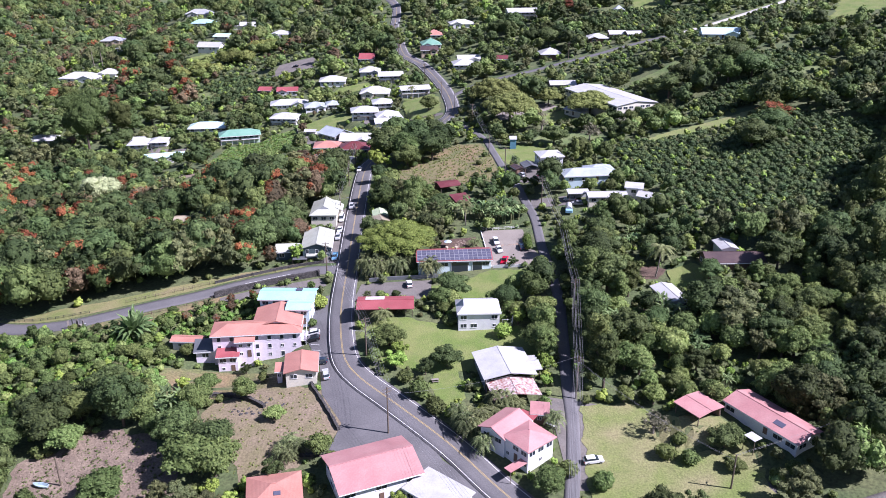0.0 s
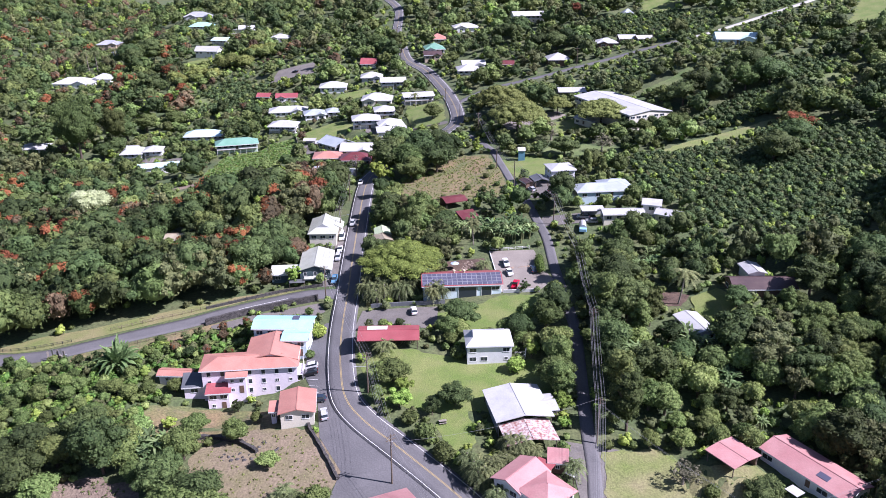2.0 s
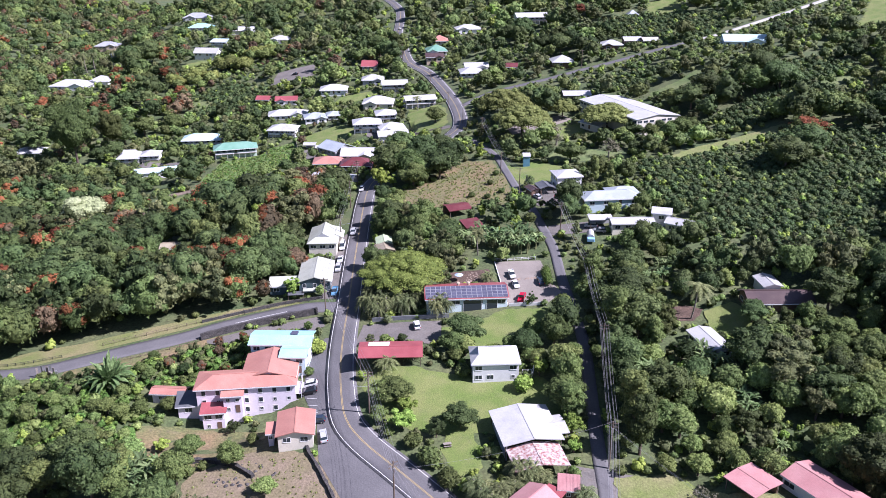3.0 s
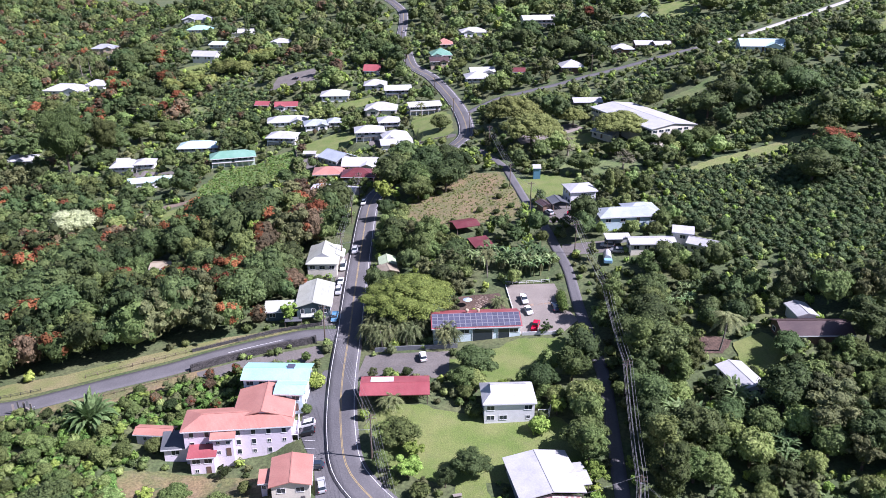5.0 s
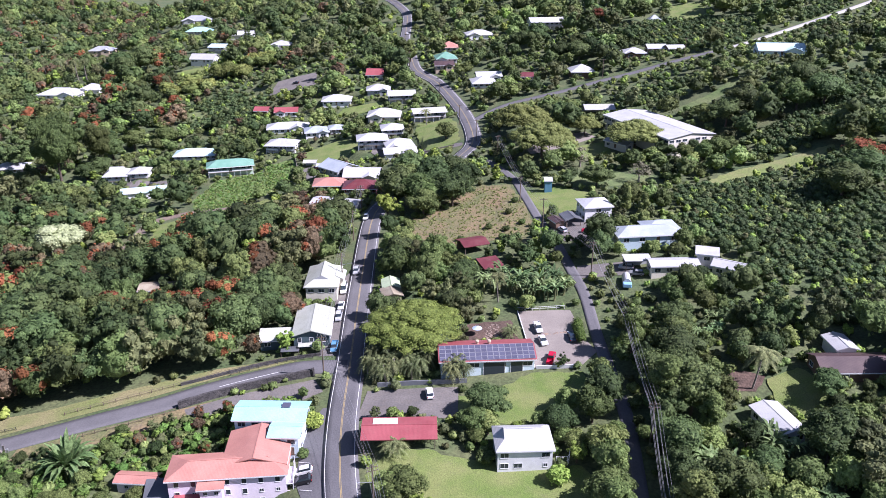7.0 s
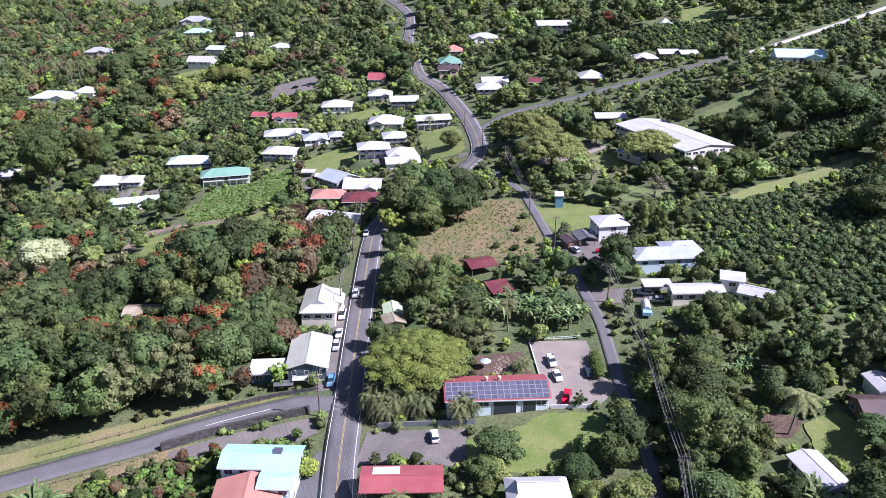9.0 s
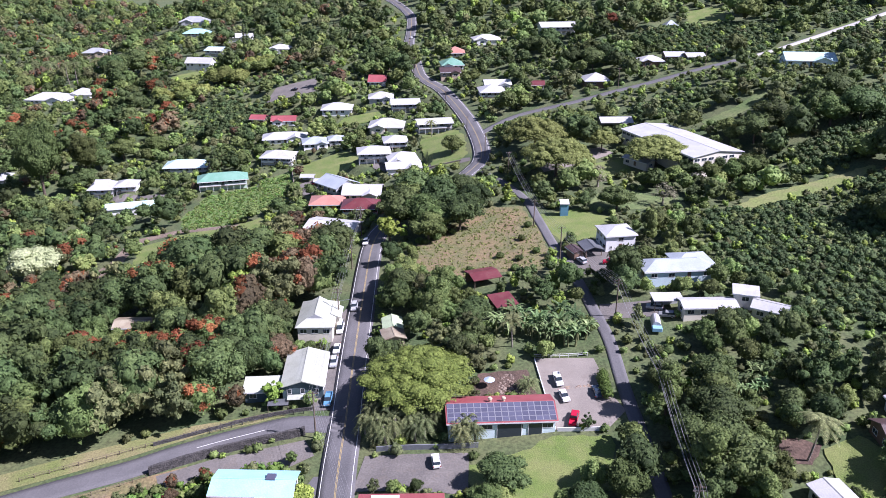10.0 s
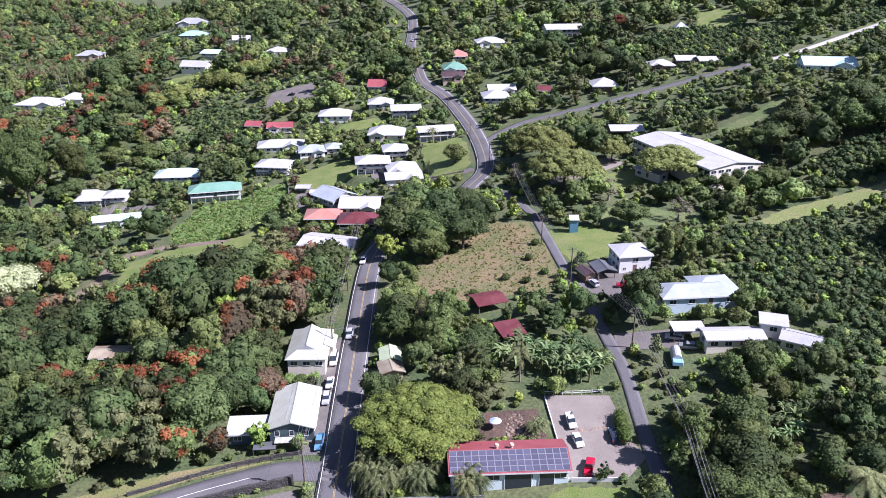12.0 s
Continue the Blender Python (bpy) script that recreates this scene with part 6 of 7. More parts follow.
wall_run("concrete_wall", [(-24, 434), (-14, 432), (-4, 431)], 0.9, 0.3, CONCRETE, "pale concrete wall along the road bend")


# ---- roof fittings ----
def on_roof(root, name, spec, material, label, category, lift=0.0, slope=0.0, group=""):
    """A fitting that lies on a roof: spec is (x, y, w, d, h) in the building's own frame, at a height over its base."""
    x, y, w, d, h, z = spec
    ob = new(name)
    ob.matrix_world = root.matrix_basis @ Matrix.Translation((x, y, z)) @ Matrix.Rotation(slope, 4, "X")
    tagged(ob, label, category, group)
    part("casing", boxes((-w / 2, w / 2, -d / 2, d / 2, 0, h), bevel=min(0.02, h / 4)), ob, "", (0, 0, 0), 0, material)
    return ob


def named(x, y):
    """The building whose root stands there."""
    return min((o for o in bpy.data.objects if o.type == "EMPTY" and not o.parent), key=lambda o: (o.location.x - x) ** 2 + (o.location.y - y) ** 2)


# Cell base lightened to a grey violet: the sky's reflection is in the colour.
CELL = mat("solar_cell", (0.090, 0.090, 0.130), 0.25, 0.08, 0.8, fine=8, objects=0.15)
panel_mesh = shared(boxes((-0.69, 0.69, -0.60, 0.60, 0.0, 0.05)), "panel_cells", CELL)
rim_mesh_ = shared(boxes((-0.75, 0.75, -0.65, -0.59, -0.02, 0.07), (-0.75, 0.75, 0.59, 0.65, -0.02, 0.07), (-0.75, -0.68, -0.6, 0.6, -0.02, 0.07), (0.68, 0.75, -0.6, 0.6, -0.02, 0.07)), "panel_rim", plain("anodised_rim", (0.24, 0.24, 0.27), 0.5))
scene.view_layers[0].update()
array = new("solar_array")
tilt = math.atan2(1.7, 5.4)
shop_h = EAVES[solar_house.name]
array.matrix_world = solar_house.matrix_basis @ Matrix.Translation((0, -2.62, shop_h + 0.2 + 1.7 * (1 - 2.62 / 5.4) + 0.08)) @ Matrix.Rotation(tilt, 4, "X")
tagged(array, "array of dark blue solar panels on the red roof", "solar panels")
for c in range(16):
    for r in range(4):
        pn = part("solar_panel", panel_mesh, array, "", (-11.4 + 1.52 * c, -1.98 + 1.32 * r, 0))
        part("panel_rim", rim_mesh_, pn)
for u in (-2.2, 0.9):
    vent = new("roof_vent")
    vent.matrix_world = solar_house.matrix_basis @ Matrix.Translation((u, 0.9, shop_h + 1.5))
    bm = bmesh.new()
    rod(bm, (0, 0, -0.3), (0, 0, 0.9), 0.36, 0.36, 10)
    rod(bm, (0, 0, 0.9), (0, 0, 1.2), 0.55, 0.40, 10)
    tagged(vent, "squat pale pink roof vent", "roof vent", "roof vents")
    part("vent_body", bm, vent, "", (0, 0, 0), 0, WALLS["tan"])
long_house, garage_pink = named(76.8, 156.2), named(-36.4, 138.2)
on_roof(long_house, "solar_water_heater", (3.6, -2.2, 2.6, 1.5, 0.12, EAVES[long_house.name] + 0.85), CELL, "dark solar water heater panel on the pink roof", "solar heater", 0, 0.27)
coral_house = named(-36.4, 138.2)
on_roof(coral_house, "skylight", (0.6, -2.4, 1.5, 1.0, 0.18, EAVES[coral_house.name] + 1.15), CELL, "pale framed skylight on the coral roof", "skylight", 0, 0.33)
aqua_house = named(-47.6, 220.4)
hz = EAVES[aqua_house.name]
on_roof(aqua_house, "skylight", (3.4, 0.6, 1.9, 1.9, 0.5, hz + 1.0), CELL, "dark square skylight on the aqua roof", "skylight")
cp = named(-17.1, 212.2)
on_roof(cp, "roof_sheet", (-3.2, 2.0, 5.6, 3.2, 0.06, EAVES[cp.name] + 0.72), TRIM, "white sheet laid on the red carport roof", "roof sheet", 0, -0.2)
on_roof(named(57.4, 302.2), "solar_water_heater", (1.0, -1.4, 3.0, 1.8, 0.12, EAVES[named(57.4, 302.2).name] + 1.0), CELL, "solar heater panel on the blue grey roof", "solar heater", 0, 0.34)


# ---- small things ----
def awning(x, y, w, d, rot, z, cover, label, name="awning"):
    root = new(name)
    root.location = (x, y, z)
    root.rotation_euler = (0, 0, radians(rot))
    tagged(root, label, "awning")
    part("cover", boxes((-w / 2, w / 2, -d / 2, d / 2, 0, 0.1)), root, "", (0, 0, 0), 0, ROOFS[cover])
    for u in (-1, 1):
        h = z - ground(x, y)
        part("post", boxes((u * (w / 2 - 0.1) - 0.06, u * (w / 2 - 0.1) + 0.06, -d / 2 + 0.1, -d / 2 + 0.22, -h - 0.4, 0)), root, "", (0, 0, 0), 0, TIMBER)


awning(26.0, 159.4, 2.6, 2.2, -40, -9.0, "white", "small white awning beside the pink roofed house")
awning(17.6, 145.8, 9.0, 2.2, 40, -10.0, "pink", "pink skirt roof over the lower storey")
awning(70.6, 150.5, 3.0, 2.6, -59, -6.6, "white", "small white porch cover beside the long house")
awning(-49.5, 252.6, 5.0, 2.8, 6, -6.2, "charcoal", "dark flat carport cover before the teal house")
awning(-45.0, 254.0, 5.0, 2.2, 6, -5.6, "offwhite", "pale porch cover before the dark teal house")
awning(-14.0, 259.5, 5.0, 3.0, 4, -0.8, "white", "white tarp roof behind the umbrella tree")

board = new("water_tower")
board.location = (32.6, 360.6, ground(32.6, 360.6))
tagged(board, "small blue tower hut with a slanted white top", "hut")
part("tower_body", boxes((-1.4, 1.4, -1.2, 1.2, -0.4, 4.4)), board, "", (0, 0, 0), 0, mat("blue_panel", (0.10, 0.24, 0.34), 0.6, 0.1, 0.5))
part("tower_top", roof_mesh(1.7, 1.5, "shed", 0.9), board, "", (0, 0, 4.4), 0, ROOFS["white"])

trailer = new("camper_trailer")
trailer.location = (46.7, 278.0, ground(46.7, 278.0))
trailer.rotation_euler = (0, 0, radians(-8))
tagged(trailer, "white arched camper trailer with a blue tarp", "trailer")
bm = bmesh.new()
prof = [(1.3 * math.cos(a), 0.7 + 1.7 * math.sin(a)) for a in np.linspace(0, math.pi, 9)]
rows = [[bm.verts.new((px, py, pz)) for px, pz in prof] for py in (-2.6, 2.6)]
for k in range(8):
    bm.faces.new((rows[0][k], rows[0][k + 1], rows[1][k + 1], rows[1][k]))
bm.faces.new(rows[0])
bm.faces.new(rows[1][::-1])
bmesh.ops.recalc_face_normals(bm, faces=bm.faces[:])
part("trailer_shell", bm, trailer, "", (0, 0, 0), 0, ROOFS["white"])
part("tarp", boxes((-1.3, 1.3, -4.4, -2.65, 0.3, 1.5), bevel=0.15), trailer, "pale blue tarp", (0, 0, 0), 0, mat("blue_tarp", (0.25, 0.45, 0.62), 0.6, 0.15))
for u in (-1.1, 1.1):
    part("wheel", TYRE, trailer, "", (u, 0, 0.34))
on_bench = new("picnic_table")
on_bench.location = (-2.1, 179.4, ground(-2.1, 179.4))
on_bench.rotation_euler = (0, 0, 0.2)
tagged(on_bench, "weathered grey picnic table on the lawn", "table")
part("tabletop", boxes((-0.95, 0.95, -0.4, 0.4, 0.70, 0.76)), on_bench, "", (0, 0, 0), 0, CONCRETE)
for v in (-0.7, 0.7):
    part("bench", boxes((-0.95, 0.95, v - 0.14, v + 0.14, 0.42, 0.46)), on_bench, "", (0, 0, 0), 0, CONCRETE)
for u in (-0.7, 0.7):
    part("leg", boxes((u - 0.05, u + 0.05, -0.75, 0.75, -0.2, 0.42), (u - 0.05, u + 0.05, -0.1, 0.1, 0.42, 0.7)), on_bench, "", (0, 0, 0), 0, TIMBER)

umbrella = new("parasol")
umbrella.location = (1.7, 256.5, ground(1.7, 256.5))
tagged(umbrella, "blue and white parasol in the dirt yard", "parasol")
bm = bmesh.new()
rod(bm, (0, 0, -0.2), (0, 0, 2.4), 0.03, 0.03, 6)
part("pole", bm, umbrella, "", (0, 0, 0), 0, STEEL)
bm = bmesh.new()
rod(bm, (0, 0, 2.0), (0, 0, 2.6), 1.4, 0.05, 10)
part("canopy", bm, umbrella, "", (0, 0, 0), 0, mat("parasol_cloth", (0.42, 0.52, 0.66), 0.7, 0.1))

boat = new("rowing_boat")
boat.location = (-92.6, 147.8, ground(-92.6, 147.8) + 0.1)
boat.rotation_euler = (0, 0, radians(75))
tagged(boat, "small pale blue boat lying in the dirt plot", "boat")
bm = bmesh.new()
ring = [(0.0, 2.2), (0.55, 1.2), (0.75, 0), (0.7, -1.4), (0.5, -2.0), (-0.5, -2.0), (-0.7, -1.4), (-0.75, 0), (-0.55, 1.2)]
lo = [bm.verts.new((x * 0.6, y * 0.9, -0.05)) for x, y in ring]
hi = [bm.verts.new((x, y, 0.6)) for x, y in ring]
inn = [bm.verts.new((x * 0.85, y * 0.92, 0.6)) for x, y in ring]
bot = [bm.verts.new((x * 0.5, y * 0.8, 0.12)) for x, y in ring]
n = len(ring)
for a, b in ((lo, hi), (hi, inn), (inn, bot)):
    for k in range(n):
        bm.faces.new((a[k], a[(k + 1) % n], b[(k + 1) % n], b[k]))
bm.faces.new(bot)
bm.faces.new(lo[::-1])
bmesh.ops.recalc_face_normals(bm, faces=bm.faces[:])
part("hull", bm, boat, "", (0, 0, 0), 0, mat("boat_paint", (0.35, 0.45, 0.50), 0.5, 0.15))

scrap = new("scrap_heap")
scrap.location = (-112.0, 215.6, ground(-112.0, 215.6))
tagged(scrap, "heap of grey scrap metal and pale panels by the bend", "scrap heap")
pile = random.Random(8)
for k in range(7):
    bm = boxes((-0.9 + 0.2 * k, 0.7, -0.5, 0.6, -0.3, 0.5 + 0.12 * k), bevel=0.12)
    bmesh.ops.rotate(bm, cent=(0, 0, 0), matrix=Matrix.Rotation(pile.uniform(-0.5, 0.5), 3, "X") @ Matrix.Rotation(pile.uniform(0, 3), 3, "Z"), verts=bm.verts[:])
    part("scrap_block", bm, scrap, "", (pile.uniform(-2.6, 2.6), pile.uniform(-1.2, 1.2), pile.uniform(0, 0.5)), 0, CONCRETE if k % 2 else STEEL)
for k in range(5):
    bm = boxes((-0.28, 0.28, -0.06, 0.06, 0, 2.6 + 0.4 * (k % 2)))
    part("panel", bm, scrap, "", (-2.4 + 1.1 * k, pile.uniform(-0.6, 0.6), 0.2), pile.uniform(-0.6, 0.6), CONCRETE if k % 2 == 0 else STEEL)

# parking bays
bay = shared(boxes((-0.05, 0.05, -2.4, 2.4, 0, 0.012)), "bay_line", WHITE_LINE)
for k in range(6):
    x, y = -37.2 + 0.55 * k, 208.5 - 2.9 * k
    ob = new("parking_bay_line", bay)
    ob.matrix_world = pose(x, y, ground(x, y) + 0.13, 0, math.degrees(-math.atan2(ground(x, y + 1) - ground(x, y - 1), 2)) * 0, 84)
    tagged(ob, "painted white bay line on the apron", "road marking", "bay lines", kind="structure")


# ---- trees ----
# bare strips beside the lot, the shop and the lilac building where no tree stands
KEEP_AREAS += [[(43, 272), (50, 272), (51, 283), (44, 283)], [(27, 236), (33, 236), (33, 268), (27, 268)], [(10, 249), (15, 249), (15, 268), (10, 268)], [(-1, 229), (14, 231), (14, 238), (-1, 236.5)], [(-49, 188), (-36, 190), (-36, 201), (-49, 200)]]
CELL_M, X_MIN, Y_MIN = 2.0, -1100.0, 80.0
GX, GY = np.meshgrid(np.arange(X_MIN, 1100, CELL_M), np.arange(Y_MIN, 1800, CELL_M))
LINE_GAP, BOX_GAP, AREA = np.full(GX.shape, 99.0), np.full(GX.shape, 99.0), np.zeros(GX.shape, bool)


def window(x0, x1, y0, y1):
    f = lambda v, lo, n: int(max(0, min(n, (v - lo) / CELL_M)))
    return np.s_[f(y0, Y_MIN, GX.shape[0]):f(y1, Y_MIN, GX.shape[0]) + 1, f(x0, X_MIN, GX.shape[1]):f(x1, X_MIN, GX.shape[1]) + 1]


for line, half in KEEP_LINES:
    for q in line:
        w = window(q.x - half - 8, q.x + half + 8, q.y - half - 8, q.y + half + 8)
        LINE_GAP[w] = np.minimum(LINE_GAP[w], np.hypot(GX[w] - q.x, GY[w] - q.y) - half)
for bx, by, hw, hd, turn in KEEP_BOXES:
    r = hw + hd + 6
    w = window(bx - r, bx + r, by - r, by + r)
    c, s = math.cos(turn), math.sin(turn)
    dx, dy = GX[w] - bx, GY[w] - by
    BOX_GAP[w] = np.minimum(BOX_GAP[w], np.maximum(np.abs(dx * c + dy * s) - hw, np.abs(dy * c - dx * s) - hd))
for outline in KEEP_AREAS:
    xs, ys = [p[0] for p in outline], [p[1] for p in outline]
    w = window(min(xs), max(xs), min(ys), max(ys))
    AREA[w] |= np.array([[inside(a, b, outline) for a, b in zip(ra, rb)] for ra, rb in zip(GX[w], GY[w])])


def cell(x, y):
    return min(GX.shape[0] - 1, max(0, int((y - Y_MIN) / CELL_M + 0.5))), min(GX.shape[1] - 1, max(0, int((x - X_MIN) / CELL_M + 0.5)))


def near_line(x, y, pad):
    return LINE_GAP[cell(x, y)] < pad


def in_box(x, y, pad):
    return BOX_GAP[cell(x, y)] < pad


def open_ground(x, y):
    return AREA[cell(x, y)]


def taken(x, y, pad):
    return in_box(x, y, pad) or near_line(x, y, pad * 0.7) or open_ground(x, y)


def clear_for(x, y, r, h):
    """Whether a tree of that radius and height may stand here: off the roads, and not so close below a building,
    road or lawn that it would screen it from the valley side."""
    if taken(x, y, r * 0.75):
        return False
    n = math.hypot(x, y - 50)
    dx, dy = x / n, (y - 50) / n
    fall = (102 - ground(x, y)) / n
    k = 3.0
    while k < (h - 0.5) / fall:
        i = cell(x + dx * k, y + dy * k)
        if BOX_GAP[i] < 0 and k < (h - 3.2) / fall or LINE_GAP[i] < -1.2 and k < (h - 0.5) * 0.9 / fall or AREA[i] and k < 0.45 * h / fall:
            return False
        k += 3.0
    return True


def fit_size(x, y, k, sc, low=0.0):
    """The largest of a few sizes at which a tree of kind k may stand here, or 0."""
    for outline, tall in LOW_GROWTH:
        if inside(x, y, outline):
            sc = min(sc, tall / TREE_KINDS[k][3])
    for f in (1.0, 0.74, 0.54, 0.38):
        if clear_for(x, y, TREE_KINDS[k][4] * sc * f, TREE_KINDS[k][3] * sc * f):
            return sc * f
    return 0.0


COVER = np.zeros(GX.shape, bool)


def shade(x, y, r):
    """Marks the ground under a crown."""
    w = window(x - r, x + r, y - r, y + r)
    COVER[w] |= np.hypot(GX[w] - x, GY[w] - y) < r * 0.72


ORCHARD = [(62, 255), (84, 268), (88, 290), (76, 299), (72, 325), (80, 352), (110, 354), (160, 372), (190, 330), (150, 270), (110, 245)]
ORCHARD_B = [(95, 375), (150, 384), (190, 400), (170, 420), (112, 398)]
SCHOOL_TREES = (("mango", 81, 220, 0.9), ("broad", 97, 218, 0.8), ("ragged", 103, 224, 1.5), ("broad", 80, 391, 1.0), ("mango", 86, 393, 1.15), ("broad", 92, 396, 1.1), ("mango", 98, 398, 1.0), ("light", 73, 386, 1.1), ("broad", 66, 385, 0.9), ("light", 104, 399, 1.0))
LOW_GROWTH = [([(-86, 206), (-86, 224), (-56, 234), (-42, 232), (-38, 226), (-54, 214), (-58, 208)], 3.6), ([(37, 258), (52, 258), (56, 277), (38, 277)], 2.6), ([(46, 338), (44, 352), (92, 362), (108, 352), (96, 334)], 4.0), ([(-140, 318), (-132, 360), (-95, 366), (-78, 392), (-70, 380), (-80, 350), (-104, 322)], 4.5), ([(-150, 385), (-142, 424), (-122, 396), (-96, 400), (-82, 405), (-76, 395), (-86, 380), (-130, 372)], 3.0)]
SPECIAL = []  # (x, y, r) of trees already standing


def stand(kind, x, y, scale=1.0, tall=1.0):
    if kind == "banana":
        scale *= 1.3
    plant(kind, x, y, scale, tall=tall)
    SPECIAL.append((x, y, TREE_KINDS[kind][4] * scale))
    shade(x, y, TREE_KINDS[kind][4] * scale)


# the trees that mark the place
stand("pod", -15.5, 252.5, 1.2, 0.85)
stand("podgold", 28.0, 428.0, 1.55, 1.1)
stand("podgold", 34.0, 399.0, 1.65, 1.0)
stand("podgold", 57.0, 427.0, 0.8, 1.2)
stand("podgold", 76.0, 407.0, 1.55, 0.85)
for x, y, s in ((93, 388, 1.0), (100, 386, 1.1), (106, 388, 1.2), (112, 391, 1.0)):
    stand("broad", x, y, s)
for k, x, y, s in (("mango", -27, 362, 1.9), ("lime", -30, 352, 1.7), ("mango", -22, 380, 1.9), ("light", -14, 352, 1.9), ("mango", -12, 366, 1.9), ("broad", -24, 371, 2.0),
                   ("broad", -18, 358, 1.9), ("light", -26, 384, 1.5), ("mango", -10, 378, 1.6), ("lime", -20, 366, 1.9), ("mango", -5, 354, 1.75), ("broad", -16, 347, 1.5), ("mango", 0, 366, 1.6), ("mango", -3, 380, 1.5)):
    stand(k, x, y, s, 0.95)
for k, x, y, s in (("mango", 119, 418, 1.9), ("mango", 127, 422, 2.1), ("broad", 111, 428, 1.3), ("broad", 149, 417, 2.0), ("mango", 160, 415, 2.0), ("ragged", 147, 428, 1.8), ("mango", 158, 434, 1.8), ("tall", 136, 424, 1.2)):
    stand(k, x, y, s, 0.85)
for k, x, y, s in (("giant", -216, 472, 1.28), ("giant", -205, 498, 0.8), ("mango", -204, 476, 1.4), ("broad", -226, 500, 2.0), ("mango", -198, 480, 1.6), ("ragged", -254, 500, 2.6)):
    stand(k, x, y, s, 1.35 if k == "giant" else 0.8)
for x, y, s in ((-211, 629, 1.8), (-243, 616, 1.6), (-204, 568, 1.3), (-194, 572, 1.2), (-191, 592, 1.2), (-258, 652, 1.6), (-286, 584, 1.5), (-233, 612, 1.5)):
    stand("flame", x, y, s, 0.8)
stand("lime", -230, 593, 2.6, 0.8)
for x, y, s in ((-259, 675, 2.4), (-247, 686, 2.6), (-253, 668, 2.2)):
    stand("mango", x, y, s)
for x, y in ((-342, 725), (-331, 725), (-286, 675), (-272, 681), (-332, 744), (-300, 690), (-318, 705)):
    stand("coconut", x, y, 1.6, 1.3)
for k, x, y, s in (("olive", -238, 537, 1.5), ("grey", -225, 539, 1.5), ("broad", -175, 525, 1.7), ("mango", -202, 509, 1.6), ("broad", -194, 522, 1.8), ("mango", -73, 389, 1.2), ("olive", -72, 365, 1.6), ("broad", -62, 391, 0.8)):
    stand(k, x, y, s, 0.85)
for k in range(26):
    u = k / 25
    x, y = -198 + 66 * u, 612 + 52 * u
    stand("goldgrass", x + 9 * math.sin(k * 2.4), y + 13 * math.sin(k * 1.7), 1.5 + 0.3 * math.sin(k), 0.85)
for k, x, y, s in SCHOOL_TREES:
    stand(k, x, y, s, 0.85)
stand("pale", -160, 352, 2.1, 0.75)
stand("flame", -83, 342, 1.75, 1.0)
stand("lime", -71, 300, 2.1, 1.2)
stand("tulip", -58, 296, 1.05, 0.94)
stand("mango", -66, 258, 1.7, 1.05)
stand("lime", -51, 254, 1.05, 1.06)
stand("olive", -54, 276, 1.17, 0.71)
stand("flame", -105, 277, 1.03, 0.95)
stand("tulip", -83, 267, 1.12, 0.88)
stand("mango", 3, 221, 1.16, 0.80)
stand("lime", -12, 192, 0.97, 0.72)
stand("light", -18, 196, 1.26, 0.65)
stand("shrub", 2, 205, 1.45, 1.00)
stand("light", 28, 200, 1.34, 1.15)
stand("broad", 27, 217, 1.11, 1.12)
stand("tall", 27, 189, 1.08, 0.74)
stand("light", 22, 221, 0.99, 1.03)
stand("limeshrub", 17, 199, 1.95, 1.00)
stand("fan", -92.0, 209.0, 1.75)
stand("banana", -72.2, 170.3, 1.05)
stand("banana", -67.8, 171.4, 1.17)
stand("banana", -70.0, 173.2, 1.29)
stand("banana", -69.6, 168.8, 1.05)
for k, x, y, s, t in (("mango", -80, 167, 1.5, 1.15), ("mango", -86, 174, 1.3, 1.1), ("broad", -76, 168, 1.0, 1.0), ("broad", -58, 149, 1.7, 0.8), ("broad", -52, 148, 1.6, 0.8), ("mango", -55, 154, 1.4, 0.85),
                      ("broad", -63, 183, 0.85, 0.75), ("broad", -51.8, 177, 0.85, 0.9), ("light", -48.7, 185, 0.5, 0.9), ("light", -42, 167, 0.85, 0.7), ("lime", -70.4, 184, 0.8, 0.7), ("light", -91, 159.5, 1.4, 0.8), ("mango", -97, 163, 1.4, 0.9),
                      ("broad", -92, 170, 1.3, 0.9), ("mango", -97, 172, 1.3, 0.9), ("broad", -106, 160, 1.4, 0.9), ("broad", 23, 139.5, 1.0, 0.8), ("shrub", 28, 145, 1.6, 1.0)):
    stand(k, x, y, s, t)
for x, y in ((4.8, 160.8), (7.1, 159.3), (3.4, 163.6), (16, 167.6), (13.1, 168.4), (9.5, 152.2), (26.6, 160.4), (5.5, 158.2), (8.6, 161.4)):
    stand("areca", x, y, 1.2, 1.5)
for k in range(22):
    u = k / 21
    stand("shrub", -22 + 3 * math.sin(k * 1.9) + 30 * max(0, u - 0.6), 318 + 44 * min(u, 0.6) + 20 * max(0, u - 0.6), 0.9 + 0.35 * math.sin(k * 2.7))
for x, y in ((20, 330), (14, 325), (16, 341), (8, 328), (-8, 321), (-2, 319), (19, 352), (12, 318)):
    stand("shrub", x, y, 0.9)
for x, y in ((22, 284), (25, 280), (10, 284), (23, 271), (26, 274), (6, 281)):
    stand("banana", x, y, 1.3)
stand("areca", -37.7, 153.4, 1.05)
stand("areca", -34.3, 154.3, 1.17)
stand("areca", -36.0, 155.7, 1.29)
stand("areca", -35.7, 152.3, 1.05)
stand("shrub", 35, 141, 1.73, 1.00)
stand("mango", 65, 152, 0.90, 0.82)
stand("grey", 50, 158, 1.19, 0.65)
stand("shrub", 51, 150, 1.55, 1.00)
stand("shrub", 56, 148, 1.41, 1.00)
